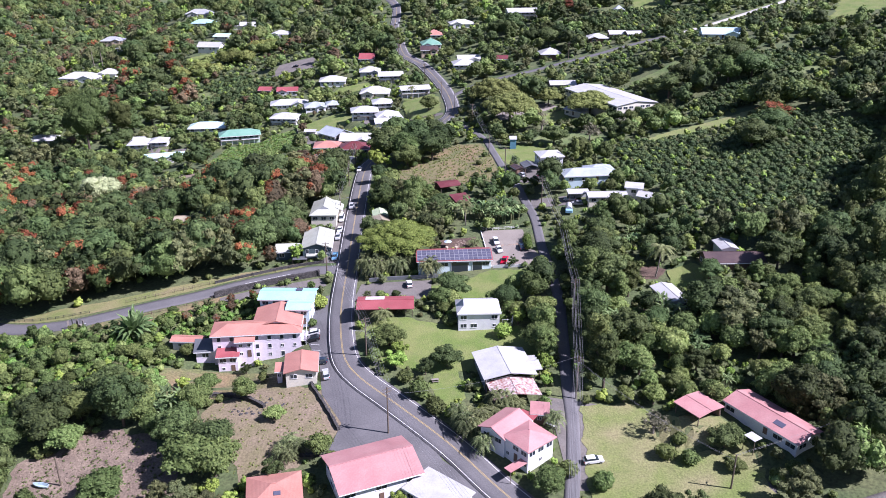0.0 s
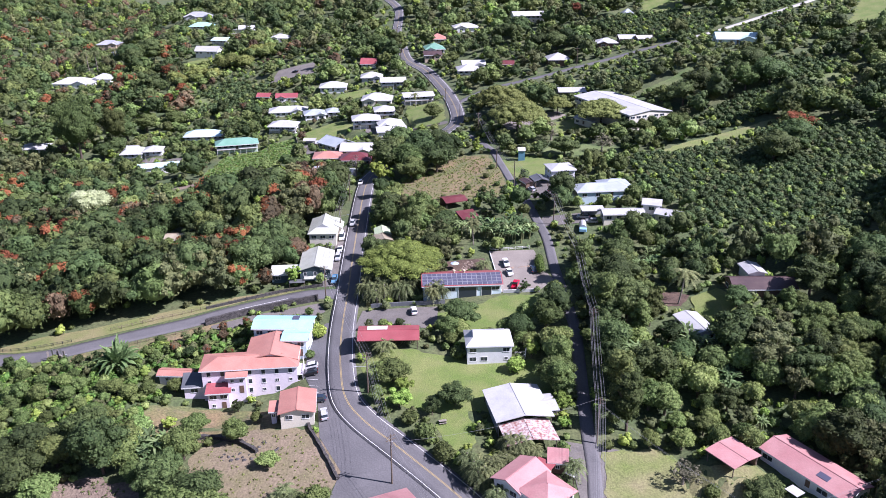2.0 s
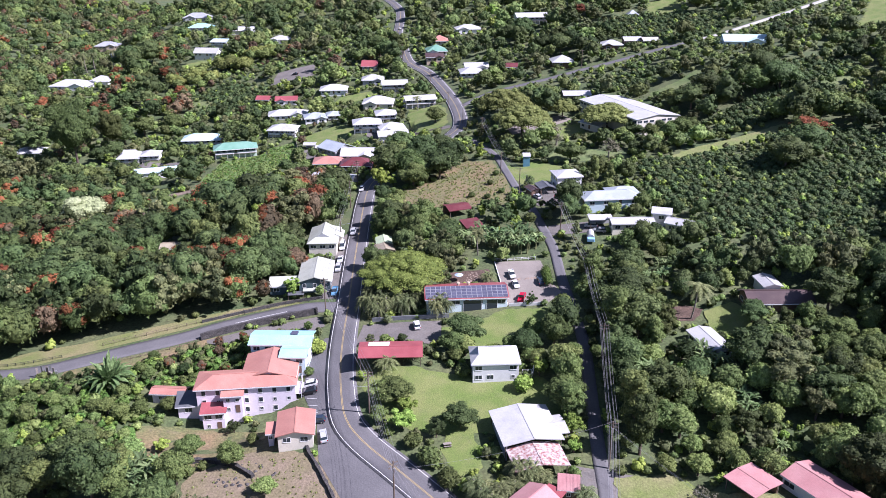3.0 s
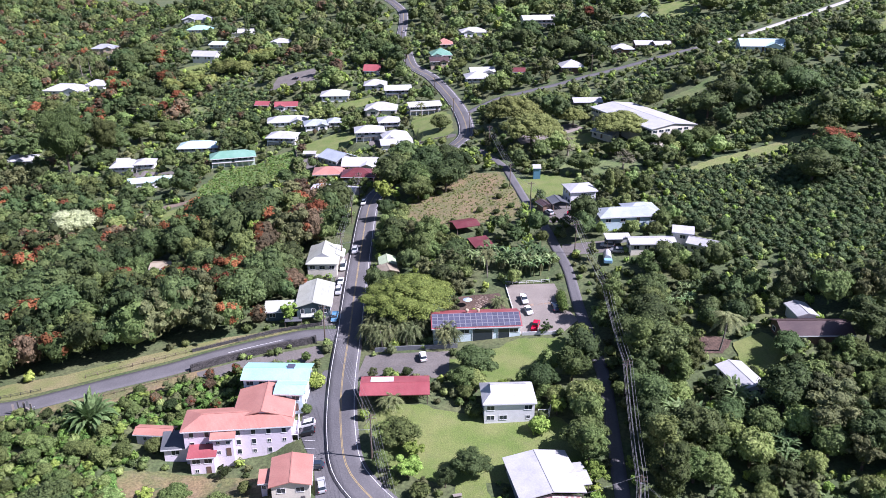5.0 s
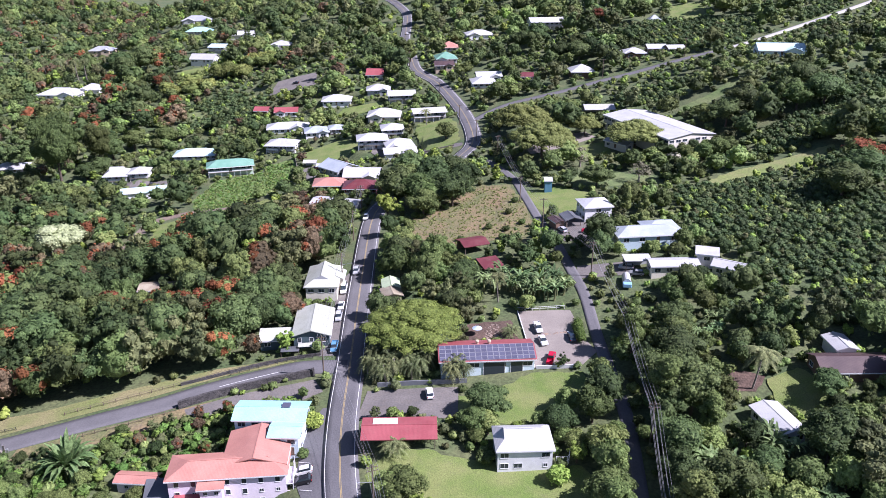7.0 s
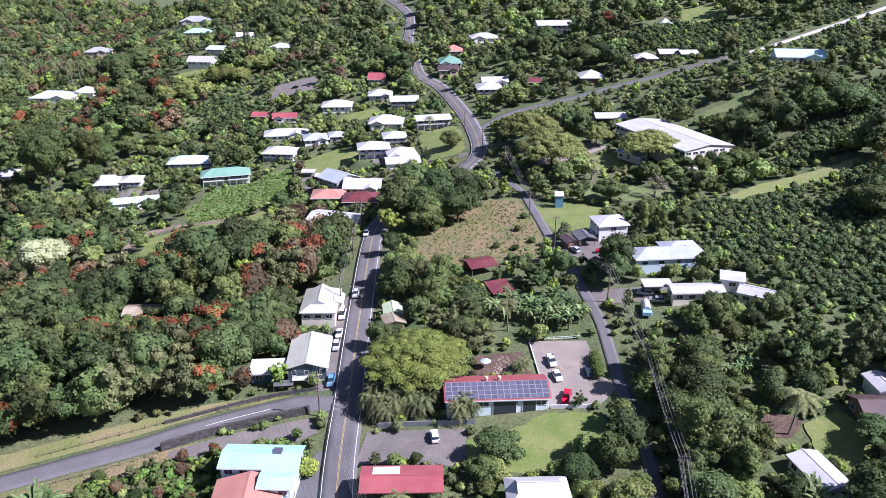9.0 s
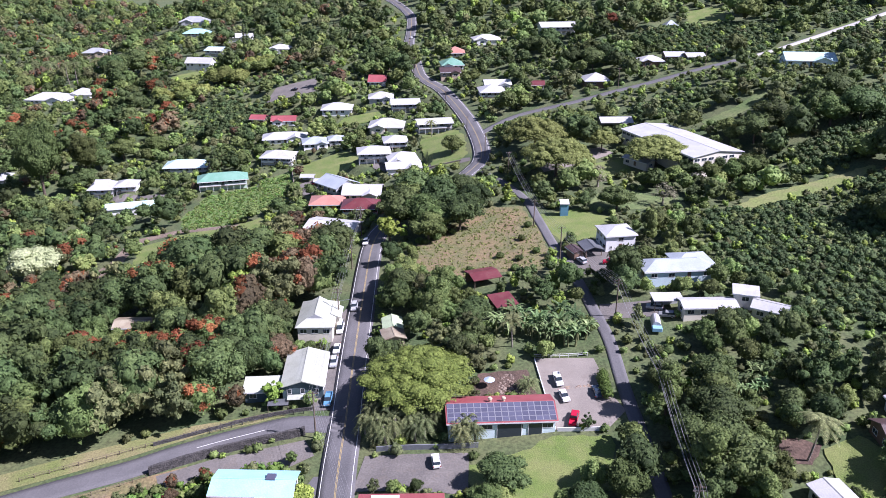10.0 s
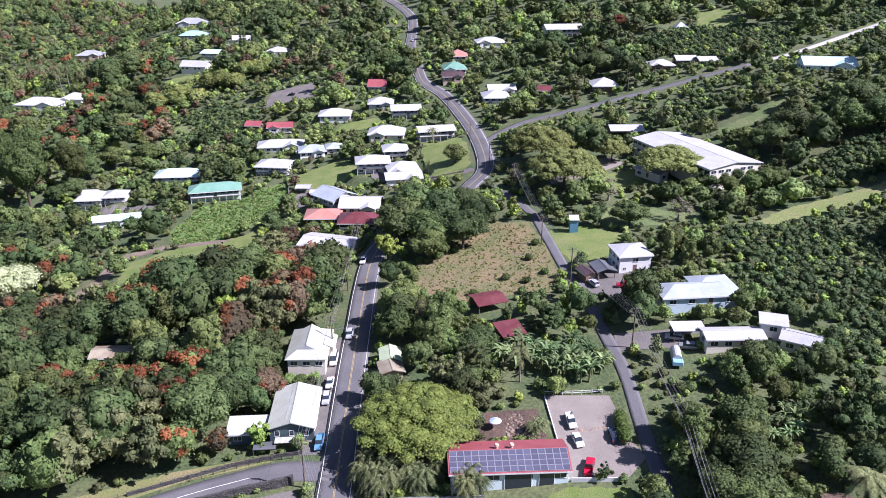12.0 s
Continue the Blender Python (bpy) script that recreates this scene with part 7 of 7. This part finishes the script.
stand("light", 65, 145, 0.82, 0.65)
stand("shrub", 55, 154, 1.18, 1.00)
stand("areca", 4.2, 161.4, 1.05)
stand("areca", 7.8, 162.3, 1.17)
stand("areca", 6.0, 163.8, 1.29)
stand("areca", 6.3, 160.2, 1.05)
stand("areca", 9.8, 164.0, 1.05)
stand("areca", 12.2, 164.7, 1.17)
stand("areca", 15.7, 166.0, 1.05)
stand("areca", 18.3, 166.8, 1.17)
stand("lime", 27, 183, 1.17, 0.71)
stand("broad", 26, 192, 1.33, 0.78)
stand("light", 28, 206, 1.44, 0.89)
stand("mango", 1, 186, 0.99, 0.65)
stand("lime", -13, 186, 1.30, 0.65)
stand("broad", -15, 196, 1.21, 0.65)
stand("shrub", -6, 174, 1.88, 1.00)
stand("shrub", -2, 167, 1.69, 1.00)
stand("shrub", -10, 180, 1.49, 1.00)
stand("coconut", 67, 225, 1.34, 1.00)
HEDGE = np.random.default_rng(31)
ve, fa, ix = crown_arrays(HEDGE, [(0.25 * HEDGE.uniform(-1, 1), -4.2 + 0.7 * k, 1.35 + 0.2 * HEDGE.uniform(-1, 1), 1.35, 1.3) for k in range(13)], 1500, 0.26, 0.93, 2)
hedge = new("hedge")
hedge.location = (29.0, 253.0, ground(29.0, 253.0))
hedge.rotation_euler = (0, 0, radians(-2))
tagged(hedge, "clipped bright green hedge at the edge of the parking lot", "hedge")
part("foliage", raw_mesh("hedge_foliage", ve, fa, [LEAVES["hedge"]], ix, smooth=True), hedge)
SPECIAL.append((29, 253, 5))
stand("areca", 11, 254, 1.19, 1.00)
stand("banana", 17.1, 275.4, 1.05)
stand("banana", 20.9, 276.3, 1.17)
stand("banana", 19.0, 277.9, 1.29)
stand("banana", 19.3, 274.1, 1.05)
stand("banana", 12.3, 278.4, 1.05)
stand("banana", 15.7, 279.3, 1.17)
stand("banana", 14.0, 280.7, 1.29)
stand("banana", 14.3, 277.3, 1.05)
stand("coconut", 8, 273, 1.06, 1.00)
stand("mango", -2, 286, 1.25, 0.74)
stand("tulip", 147, 349, 2.1, 0.75)
for x, y, sc in ((-27.0, 241.0, 1.2), (-24.2, 239.2, 1.35), (-21.6, 241.6, 1.5), (-20.0, 238.6, 1.3), (-16.8, 240.2, 1.4), (-13.6, 239.0, 1.2), (-25.6, 244.0, 1.3), (-18.2, 243.6, 1.5), (-22.6, 237.4, 1.1), (-15.6, 237.2, 1.1), (-11.4, 241.0, 1.2), (-23.2, 244.4, 1.5), (-5.6, 235.2, 1.2), (-2.4, 235.6, 1.1), (-4.0, 236.8, 1.3)):
    stand("areca", x, y, sc, 1.75)
for k, x, y, sc in (("light", -46, 277.5, 0.62), ("olive", -43, 275.5, 0.55), ("light", -49, 278, 0.6), ("lime", -42.6, 279.4, 0.5), ("russet", -53, 273, 1.25)):
    stand(k, x, y, sc, 0.8)
stand("areca", -18, 208, 1.40, 1.00)
stand("areca", -11, 212, 1.20, 1.00)
stand("banana", 51.3, 196.4, 1.05)
stand("banana", 54.7, 197.3, 1.17)
stand("banana", 53.0, 198.7, 1.29)
stand("banana", 53.3, 195.3, 1.05)
stand("banana", 62.2, 202.4, 1.05)
stand("banana", 65.8, 203.3, 1.17)
stand("banana", 64.0, 204.8, 1.29)
stand("banana", 64.3, 201.2, 1.05)
stand("banana", 66.4, 186.5, 1.05)
stand("banana", 69.6, 187.3, 1.17)
stand("banana", 68.0, 188.6, 1.29)
stand("banana", 68.3, 185.4, 1.05)
stand("banana", 49, 200, 1.47, 1.00)
stand("coconut", -55, 349, 1.13, 1.00)
stand("coconut", -19, 482, 1.04, 1.00)
stand("grey", 69, 365, 1.42, 0.74)
stand("grey", 49, 387, 1.64, 0.65)
stand("mango", 52, 363, 1.51, 0.65)
stand("broad", -8, 448, 1.51, 0.69)
stand("flame", 98, 641, 1.54, 0.76)
stand("limeshrub", -38, 221, 1.85, 1.00)
stand("shrub", -39, 211, 0.96, 1.00)
for k, x, y, sc in (("tall", -37, 603, 1.5), ("mango", -45, 600, 1.7), ("broad", -50, 612, 1.9), ("tall", -33, 611, 1.3), ("tall", -41, 618, 1.4)):
    stand(k, x, y, sc)
row = random.Random(5)
for k in range(11):
    yy = 176 + 7.2 * k
    stand(row.choice(("mango", "mango", "broad", "ragged", "tall")), 41.2 + row.uniform(-0.4, 1.4) + (1.5 if 200 < yy < 235 else 0), yy + row.uniform(-2, 2), row.uniform(0.95, 1.3), 1.1)
    if 216 < yy < 258:
        stand(row.choice(("mango", "mango", "broad", "ragged")), 50.5 + row.uniform(-1.5, 2), yy + row.uniform(-2, 2), row.uniform(1.1, 1.5), 1.05)
stand("pine", -177, 754)
stand("pine", -172, 724)
stand("light", -76, 143, 1.7, 0.7)
stand("mango", 130, 326, 1.9, 0.8)
stand("mango", 140, 334, 2.0, 0.8)
stand("light", 28, 277, 1.0, 0.75)
for x, y, s in ((62, 560, 1.5), (72, 552, 1.6), (80, 560, 1.5), (40, 600, 1.6), (52, 606, 1.7), (48, 592, 1.5)):
    stand("mango", x, y, s)

rng = random.Random(11)


OPEN_ORCHARDS = [
    [(102.5, 601), (131.5, 624.5), (191, 582), (167, 534), (124, 534)],
    [(78, 478.8), (110.5, 484), (131.7, 478), (117, 462), (79, 456)],
    [(209, 580), (249, 608), (220, 544), (202, 536)],
    [(-181, 579), (-152.5, 607), (-125.6, 573), (-130, 542), (-165, 537)],
    [(157, 433), (184, 441.5), (202, 429), (193, 410), (158, 408)],
]
for outline in OPEN_ORCHARDS:
    patch("orchard_grass", outline, FIELD, "open green grass under young orchard rows", "field", 0.05, keep=False, ragged=3.0)
BRUSH = [(-180, 235), (-120, 212), (-80, 205), (-72, 182), (-98, 172), (-150, 150), (-190, 180)]


def stand_mix(x, y):
    """The kinds that grow at a place, and how big: neighbours within some 25 m are mostly of the same few kinds."""
    wx = x + 9 * noise.noise((x * 0.05, y * 0.05, 0.3))
    wy = y + 9 * noise.noise((x * 0.05, y * 0.05, 9.3))
    spot = random.Random(int(wx // 23) * 7919 + int(wy // 26) * 104729)
    if inside(x, y, BRUSH):
        return ("light", "broad", "light", "broad"), 0.6
    if x < -45 and y > 250:
        pool = ["mango", "mango", "broad", "broad", "light", "light", "olive", "ragged", "lime"] + (["tulip", "tulip", "flame", "russet", "russet"] if y < 400 else ["broad", "light", "russet"])
    elif x < -45:
        pool = ["broad", "broad", "light", "light", "mango", "ragged", "olive", "lime"]
    elif x > 38:
        pool = ["mango", "mango", "broad", "broad", "ragged", "tall", "light", "light", "olive", "mango"]
    else:
        pool = ["broad", "mango", "light", "light", "lime", "olive", "ragged", "broad"]
    if x > 38 and y < 208:
        pool = ["light", "broad", "olive", "light", "ragged", "mango", "mango", "broad"]
    # Paler kinds added far off: their lighter leaves stand in for haze.
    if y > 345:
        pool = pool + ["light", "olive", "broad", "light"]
    favourite = [spot.choice(pool), spot.choice(pool)]
    big = spot.uniform(0.62, 1.18) if y < 345 else spot.choice((0.6, 0.85, 1.1, 1.5, 1.8))
    if x < -45 and y > 345 and spot.random() < 0.05:
        favourite = ["flame", "tulip"]
    if x > 38 and y < 345:
        big = spot.choice((0.7, 0.9, 1.15, 1.45)) if y > 208 else spot.choice((0.8, 1.0, 1.2, 1.4))
    if x < -45 and 215 < y < 335:
        pool = ["mango", "mango", "broad", "broad", "ragged", "olive", "tulip", "russet", "tulip"]
        favourite, big = [spot.choice(pool), spot.choice(pool)], spot.uniform(1.1, 1.8)
    return favourite * 2 + [rng.choice(pool)], big


def free_of_special(x, y):
    return not any((x - a) ** 2 + (y - b) ** 2 < (r * 0.75 + 1.2) ** 2 for a, b, r in SPECIAL)


# lighter copies of the kinds for the joined groves
GROVE = ("mango", "broad", "tall", "ragged", "light", "lime", "olive", "tulip", "flame", "grey", "russet")
GROVE_SHAPE = {"mango": "round", "broad": "round", "tall": "tall", "ragged": "ragged", "light": "round", "lime": "ragged", "olive": "ragged", "tulip": "round", "flame": "round", "grey": "ragged", "russet": "round"}
GROVE_LEAF = {"tall": "broad", "ragged": "mango", "tulip": "broad", "flame": "olive"}
grove_mats, grove_slot = [], {}
for k in GROVE:
    leaf = GROVE_LEAF.get(k, k)
    if leaf not in grove_slot:
        grove_slot[leaf] = len(grove_mats)
        grove_mats.append(LEAVES[leaf])
grove_mats.append(BLOSSOM)


def grove_sources(count, size, lumps, seed, level=2):
    out = []
    for i, k in enumerate(GROVE):
        for v in range(2):
            g = np.random.default_rng(seed + i * 2 + v)
            h, r = TREE_KINDS[k][3:5]
            ve, fa, ix = crown_arrays(g, lumps_for(g, GROVE_SHAPE[k], h, r, lumps), count, size, 0.94, level, {"tulip": 0.24, "flame": 0.6, "russet": 0.1}.get(k, 0.0))
            s = grove_slot[GROVE_LEAF.get(k, k)]
            out.append((ve, fa, [len(grove_mats) - 1 if q == 1 else s for q in ix]))
    return out


single, groups = 0, {"grove": [], "distant_woods": [], "far_hillside_woods": []}
low_plants = 0
step, y = 5.9, 116.0
NEAR_EDGE = 345.0
while y < NEAR_EDGE:
    half = 0.575 * y + 20
    x = -half
    while x < half:
        px, py = x + rng.uniform(-2.6, 2.6), y + rng.uniform(-2.6, 2.6)
        x += step
        if inside(px, py, ORCHARD) or not free_of_special(px, py):
            continue
        gap = noise.noise((px * 0.035, py * 0.035, 1.7))
        mix, big = stand_mix(px, py)
        k = rng.choice(mix)
        sc = rng.uniform(0.78, 1.22) * big
        sc = fit_size(px, py, k, sc) if gap < 0.48 else 0.0
        if sc:
            shade(px, py, TREE_KINDS[k][4] * sc)
            if single < 215 and abs(px) < 0.5 * py + 10:
                plant(k, px, py, sc, rng=rng, tall=1.18 if px < -45 and py > 245 else 1.0)
                single += 1
            else:
                groups["grove"].append((px, py, sc, rng.uniform(0, math.tau), GROVE.index(k) * 2 + rng.randrange(2), rng.random()))
        elif clear_for(px, py, 2.0, 2.6) and low_plants < 260:
            plant(rng.choice(("shrub", "shrub", "limeshrub", "banana", "shrub")), px, py, rng.uniform(0.7, 1.3), rng=rng)
            low_plants += 1
    y += step
while y < 1640:
    half = 0.575 * y + 24
    st = 7.2 + (y - NEAR_EDGE) * 0.0075
    name = "distant_woods" if y < 640 else "far_hillside_woods"
    x = -half
    while x < half:
        px, py = x + rng.uniform(-0.6, 0.6) * st, y + rng.uniform(-0.6, 0.6) * st
        x += st
        if inside(px, py, ORCHARD) or inside(px, py, ORCHARD_B):
            continue
        if py > (920 - 1.1 * px if px > -300 else 1250 - 0.72 * (px + 300)) or not free_of_special(px, py):
            continue
        sparse = noise.noise((px * 0.012, py * 0.012, 5.2)) > 0.45 and rng.random() < 0.8
        sc = rng.uniform(0.55, 1.2) * (st / 7.2) ** 0.5
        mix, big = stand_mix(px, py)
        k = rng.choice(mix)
        sc *= 0.5 + 0.62 * big
        if sparse:
            sc *= 0.45
        if any(inside(px, py, a) for a in OPEN_ORCHARDS):
            k, sc = rng.choice(("light", "broad", "mango")), rng.choice((0.0, 0.0, 0.3, 0.5))
        sc = fit_size(px, py, k, sc)
        if sc:
            shade(px, py, TREE_KINDS[k][4] * sc)
            groups[name].append((px, py, sc, rng.uniform(0, math.tau), GROVE.index(k) * 2 + rng.randrange(2), rng.random()))
        elif clear_for(px, py, 1.4, 1.6):
            groups[name].append((px, py, 0.22, rng.uniform(0, math.tau), GROVE.index(k) * 2, rng.random()))
    y += st
stamp("grove", groups["grove"], grove_sources(560, 0.39, 11, 200), grove_mats, "mixed grove of green trees with some red blossom", "grove", 1.18)
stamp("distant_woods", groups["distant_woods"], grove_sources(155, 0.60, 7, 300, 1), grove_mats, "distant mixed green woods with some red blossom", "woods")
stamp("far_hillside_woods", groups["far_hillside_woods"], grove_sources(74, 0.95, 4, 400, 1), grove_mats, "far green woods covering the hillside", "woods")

bush_sources = []
for k in range(6):
    g = np.random.default_rng(70 + k)
    ve, fa, ix = crown_arrays(g, lumps_for(g, "bush", 2.4, 1.7, 4)[:3], 26, 0.44, 0.95, 1)
    bush_sources.append((ve, fa, [(0, 1, 0, 1, 2, 3)[k]] * len(ix)))
bush_sources += [(ve, fa, [4] * len(ix)) for ve, fa, ix in bush_sources[:2]]
spots = []
y = 112.0
while y < 400:
    half = 0.58 * y + 14
    st = 3.1 if y < 250 else 3.8
    x = -half
    while x < half:
        px, py = x + rng.uniform(-1.6, 1.6), y + rng.uniform(-1.6, 1.6)
        x += st
        if not taken(px, py, 1.0) and not COVER[cell(px, py)]:
            spots.append((px, py, rng.uniform(0.6, 1.45), rng.uniform(0, math.tau), rng.randrange(6), rng.random()))
    y += st
GARDEN = [(-88, 200), (-88, 222), (-74, 229), (-56, 233), (-44, 231), (-56, 214), (-70, 208), (-80, 200)]
y = 150.0
while y < 235:
    x = -175.0
    while x < -42:
        px, py = x + rng.uniform(-1.2, 1.2), y + rng.uniform(-1.2, 1.2)
        x += 2.5
        if (inside(px, py, BRUSH) or inside(px, py, GARDEN)) and not taken(px, py, 0.8):
            spots.append((px, py, rng.uniform(0.6, 1.5), rng.uniform(0, math.tau), rng.choice((0, 1, 6, 7, 6, 7)), rng.random()))
    y += 2.5
y = 400.0
while y < 700:
    half = 0.58 * y + 14
    x = -half
    while x < half:
        px, py = x + rng.uniform(-3, 3), y + rng.uniform(-3, 3)
        x += 5.4
        if not taken(px, py, 1.5) and not COVER[cell(px, py)]:
            spots.append((px, py, rng.uniform(0.9, 1.8), rng.uniform(0, math.tau), rng.randrange(6), rng.random()))
    y += 5.4
# gardens close round the houses
for bx, by, hw, hd, t in KEEP_BOXES:
    c, s_ = math.cos(t), math.sin(t)
    n = int((hw + hd) * 1.1) if not inside(bx, by, [(-82, 178), (-82, 218), (-34, 218), (-34, 178)]) else 0
    for k in range(n):
        side = rng.randrange(4)
        u, v = rng.uniform(-1, 1), rng.uniform(0.8, 2.6)
        lx, ly = ((u * hw, -hd - v), (hw + v, u * hd), (u * hw, hd + v), (-hw - v, u * hd))[side]
        px, py = bx + lx * c - ly * s_, by + lx * s_ + ly * c
        if not in_box(px, py, 0.5) and not open_ground(px, py) and not COVER[cell(px, py)] and not near_line(px, py, 0.3):
            spots.append((px, py, rng.uniform(0.45, 1.0), rng.uniform(0, math.tau), rng.randrange(6), rng.random()))
stamp("undergrowth", spots, bush_sources, [LEAVES[k] for k in ("broad", "light", "lime", "olive", "hedge")], "low green undergrowth between the trees", "undergrowth")
bushes = len(spots)

orchard_sources = []
for k in range(4):
    g = np.random.default_rng(90 + k)
    ve, fa, ix = crown_arrays(g, lumps_for(g, "bush", 3.0, 2.1, 8), 70, 0.40, 0.92, 1)
    orchard_sources.append((ve, fa, ix))
spots = []
for area in [ORCHARD, ORCHARD_B] + OPEN_ORCHARDS:
    xs, ys = [p[0] for p in area], [p[1] for p in area]
    y = min(ys)
    while y < max(ys):
        x = min(xs)
        while x < max(xs):
            px, py = x + rng.uniform(-0.7, 0.7), y + rng.uniform(-0.7, 0.7)
            x += 3.2
            if inside(px, py, area) and not taken(px, py, 1.2) and noise.noise((px * 0.05, py * 0.05, 8.8)) < 0.33:
                spots.append((px, py, rng.uniform(0.8, 1.35), rng.uniform(0, math.tau), rng.randrange(4), rng.random()))
        y += 3.8
stamp("orchard", spots, orchard_sources, [LEAVES["coffee"]], "dark green orchard bushes in close rows", "orchard")

# loose stones, clods and tufts
def scatter(name, outline, count, make, material, label, category, seed, size):
    g = random.Random(seed)
    xs, ys = [p[0] for p in outline], [p[1] for p in outline]
    spots = []
    while len(spots) < count:
        x, y = g.uniform(min(xs), max(xs)), g.uniform(min(ys), max(ys))
        if inside(x, y, outline) and not in_box(x, y, 0.3):
            spots.append((x, y, size * g.uniform(0.5, 1.4), g.uniform(0, math.tau), g.randrange(len(make)), g.random()))
    return stamp(name, spots, make, material, label, category)


def tuft_sources(seed, leaves, size):
    out = []
    for k in range(4):
        g = np.random.default_rng(seed + k)
        ve, fa, ix = crown_arrays(g, [(0, 0, 0.25, 0.5, 0.45)], leaves, size, 0.7, 1)
        out.append((ve, fa, [k % 2] * len(ix)))
    return out


iv, jf = ico(1)
rocks = []
for k in range(4):
    g = np.random.default_rng(500 + k)
    rocks.append((iv * g.uniform(0.6, 1.1, (len(iv), 1)) * np.array([1, 0.8, 0.6]), [tuple(f) for f in jf], [0] * len(jf)))
scatter("dirt_clods", [(-101, 155), (-93, 157.5), (-88, 164), (-81, 165), (-71, 161), (-66, 155), (-61, 146), (-60, 143), (-92, 141), (-99, 144)], 900, rocks, [DIRT], "rows of loose brown dirt clods", "clods", 1, 0.4)
scatter("field_tufts", [(-21, 323), (-20, 343), (-8, 360), (3.4, 372), (17, 370), (22, 350), (23, 325), (19, 316), (8, 319), (-4, 314)], 1100, tuft_sources(600, 10, 0.3), [LEAVES["gold"], LEAVES["gold"]], "dry tufts of grass and weeds in the field", "grass tufts", 2, 0.75)
scatter("yard_tufts", [(-61, 170), (-51, 180), (-34, 179), (-26, 163), (-31, 154), (-47, 143), (-51, 152)], 300, tuft_sources(620, 12, 0.3), [LEAVES["gold"], LEAVES["gold"]], "thin dry grass tufts in the yard", "grass tufts", 3, 0.55)
scatter("rubble", [(4, 253), (4, 261), (8, 261), (9, 252.5)], 110, rocks, [mat("pale_rubble", (0.25, 0.19, 0.15), 0.9, 0.3)], "heap of pale rubble in the dirt yard", "rubble", 4, 0.5)
scatter("lava_stones", [(-56, 170), (-48, 178), (-38, 176), (-44, 168)], 45, rocks, [LAVA], "loose dark lava stones in the dry yard", "stones", 5, 0.6)
scatter("lot_stones", [(20, 253.4), (20, 254.4), (27, 254.8), (27, 253.8)], 70, rocks, [mat("kerb_stone", (0.30, 0.22, 0.16), 0.9, 0.3)], "row of rough stones across the parking lot", "stones", 6, 0.5)
scatter("grass_slope_tufts", [(-125, 447), (-108, 461), (-90, 467), (-82, 445), (-85, 422), (-92, 416), (-100, 401), (-120, 399), (-128, 420)], 1500, tuft_sources(640, 16, 0.36), [LEAVES["hedge"], LEAVES["light"]], "tall green grass on the slope", "grass tufts", 7, 1.0)
scatter("lawn_weeds", [(34, 167), (47, 168), (56, 159), (66, 158), (70, 140), (33, 134)], 260, tuft_sources(660, 10, 0.25), [LEAVES["light"], LEAVES["gold"]], "scattered weeds on the patchy lawn", "grass tufts", 8, 0.4)
scatter("plot_seedlings", [(-101, 155), (-93, 157.5), (-88, 164), (-81, 165), (-71, 161), (-66, 155), (-61, 146), (-60, 143), (-92, 141), (-99, 144)], 420, tuft_sources(680, 12, 0.28), [LEAVES["olive"], LEAVES["broad"]], "low seedlings and weeds in the dirt plot", "seedlings", 9, 0.6)
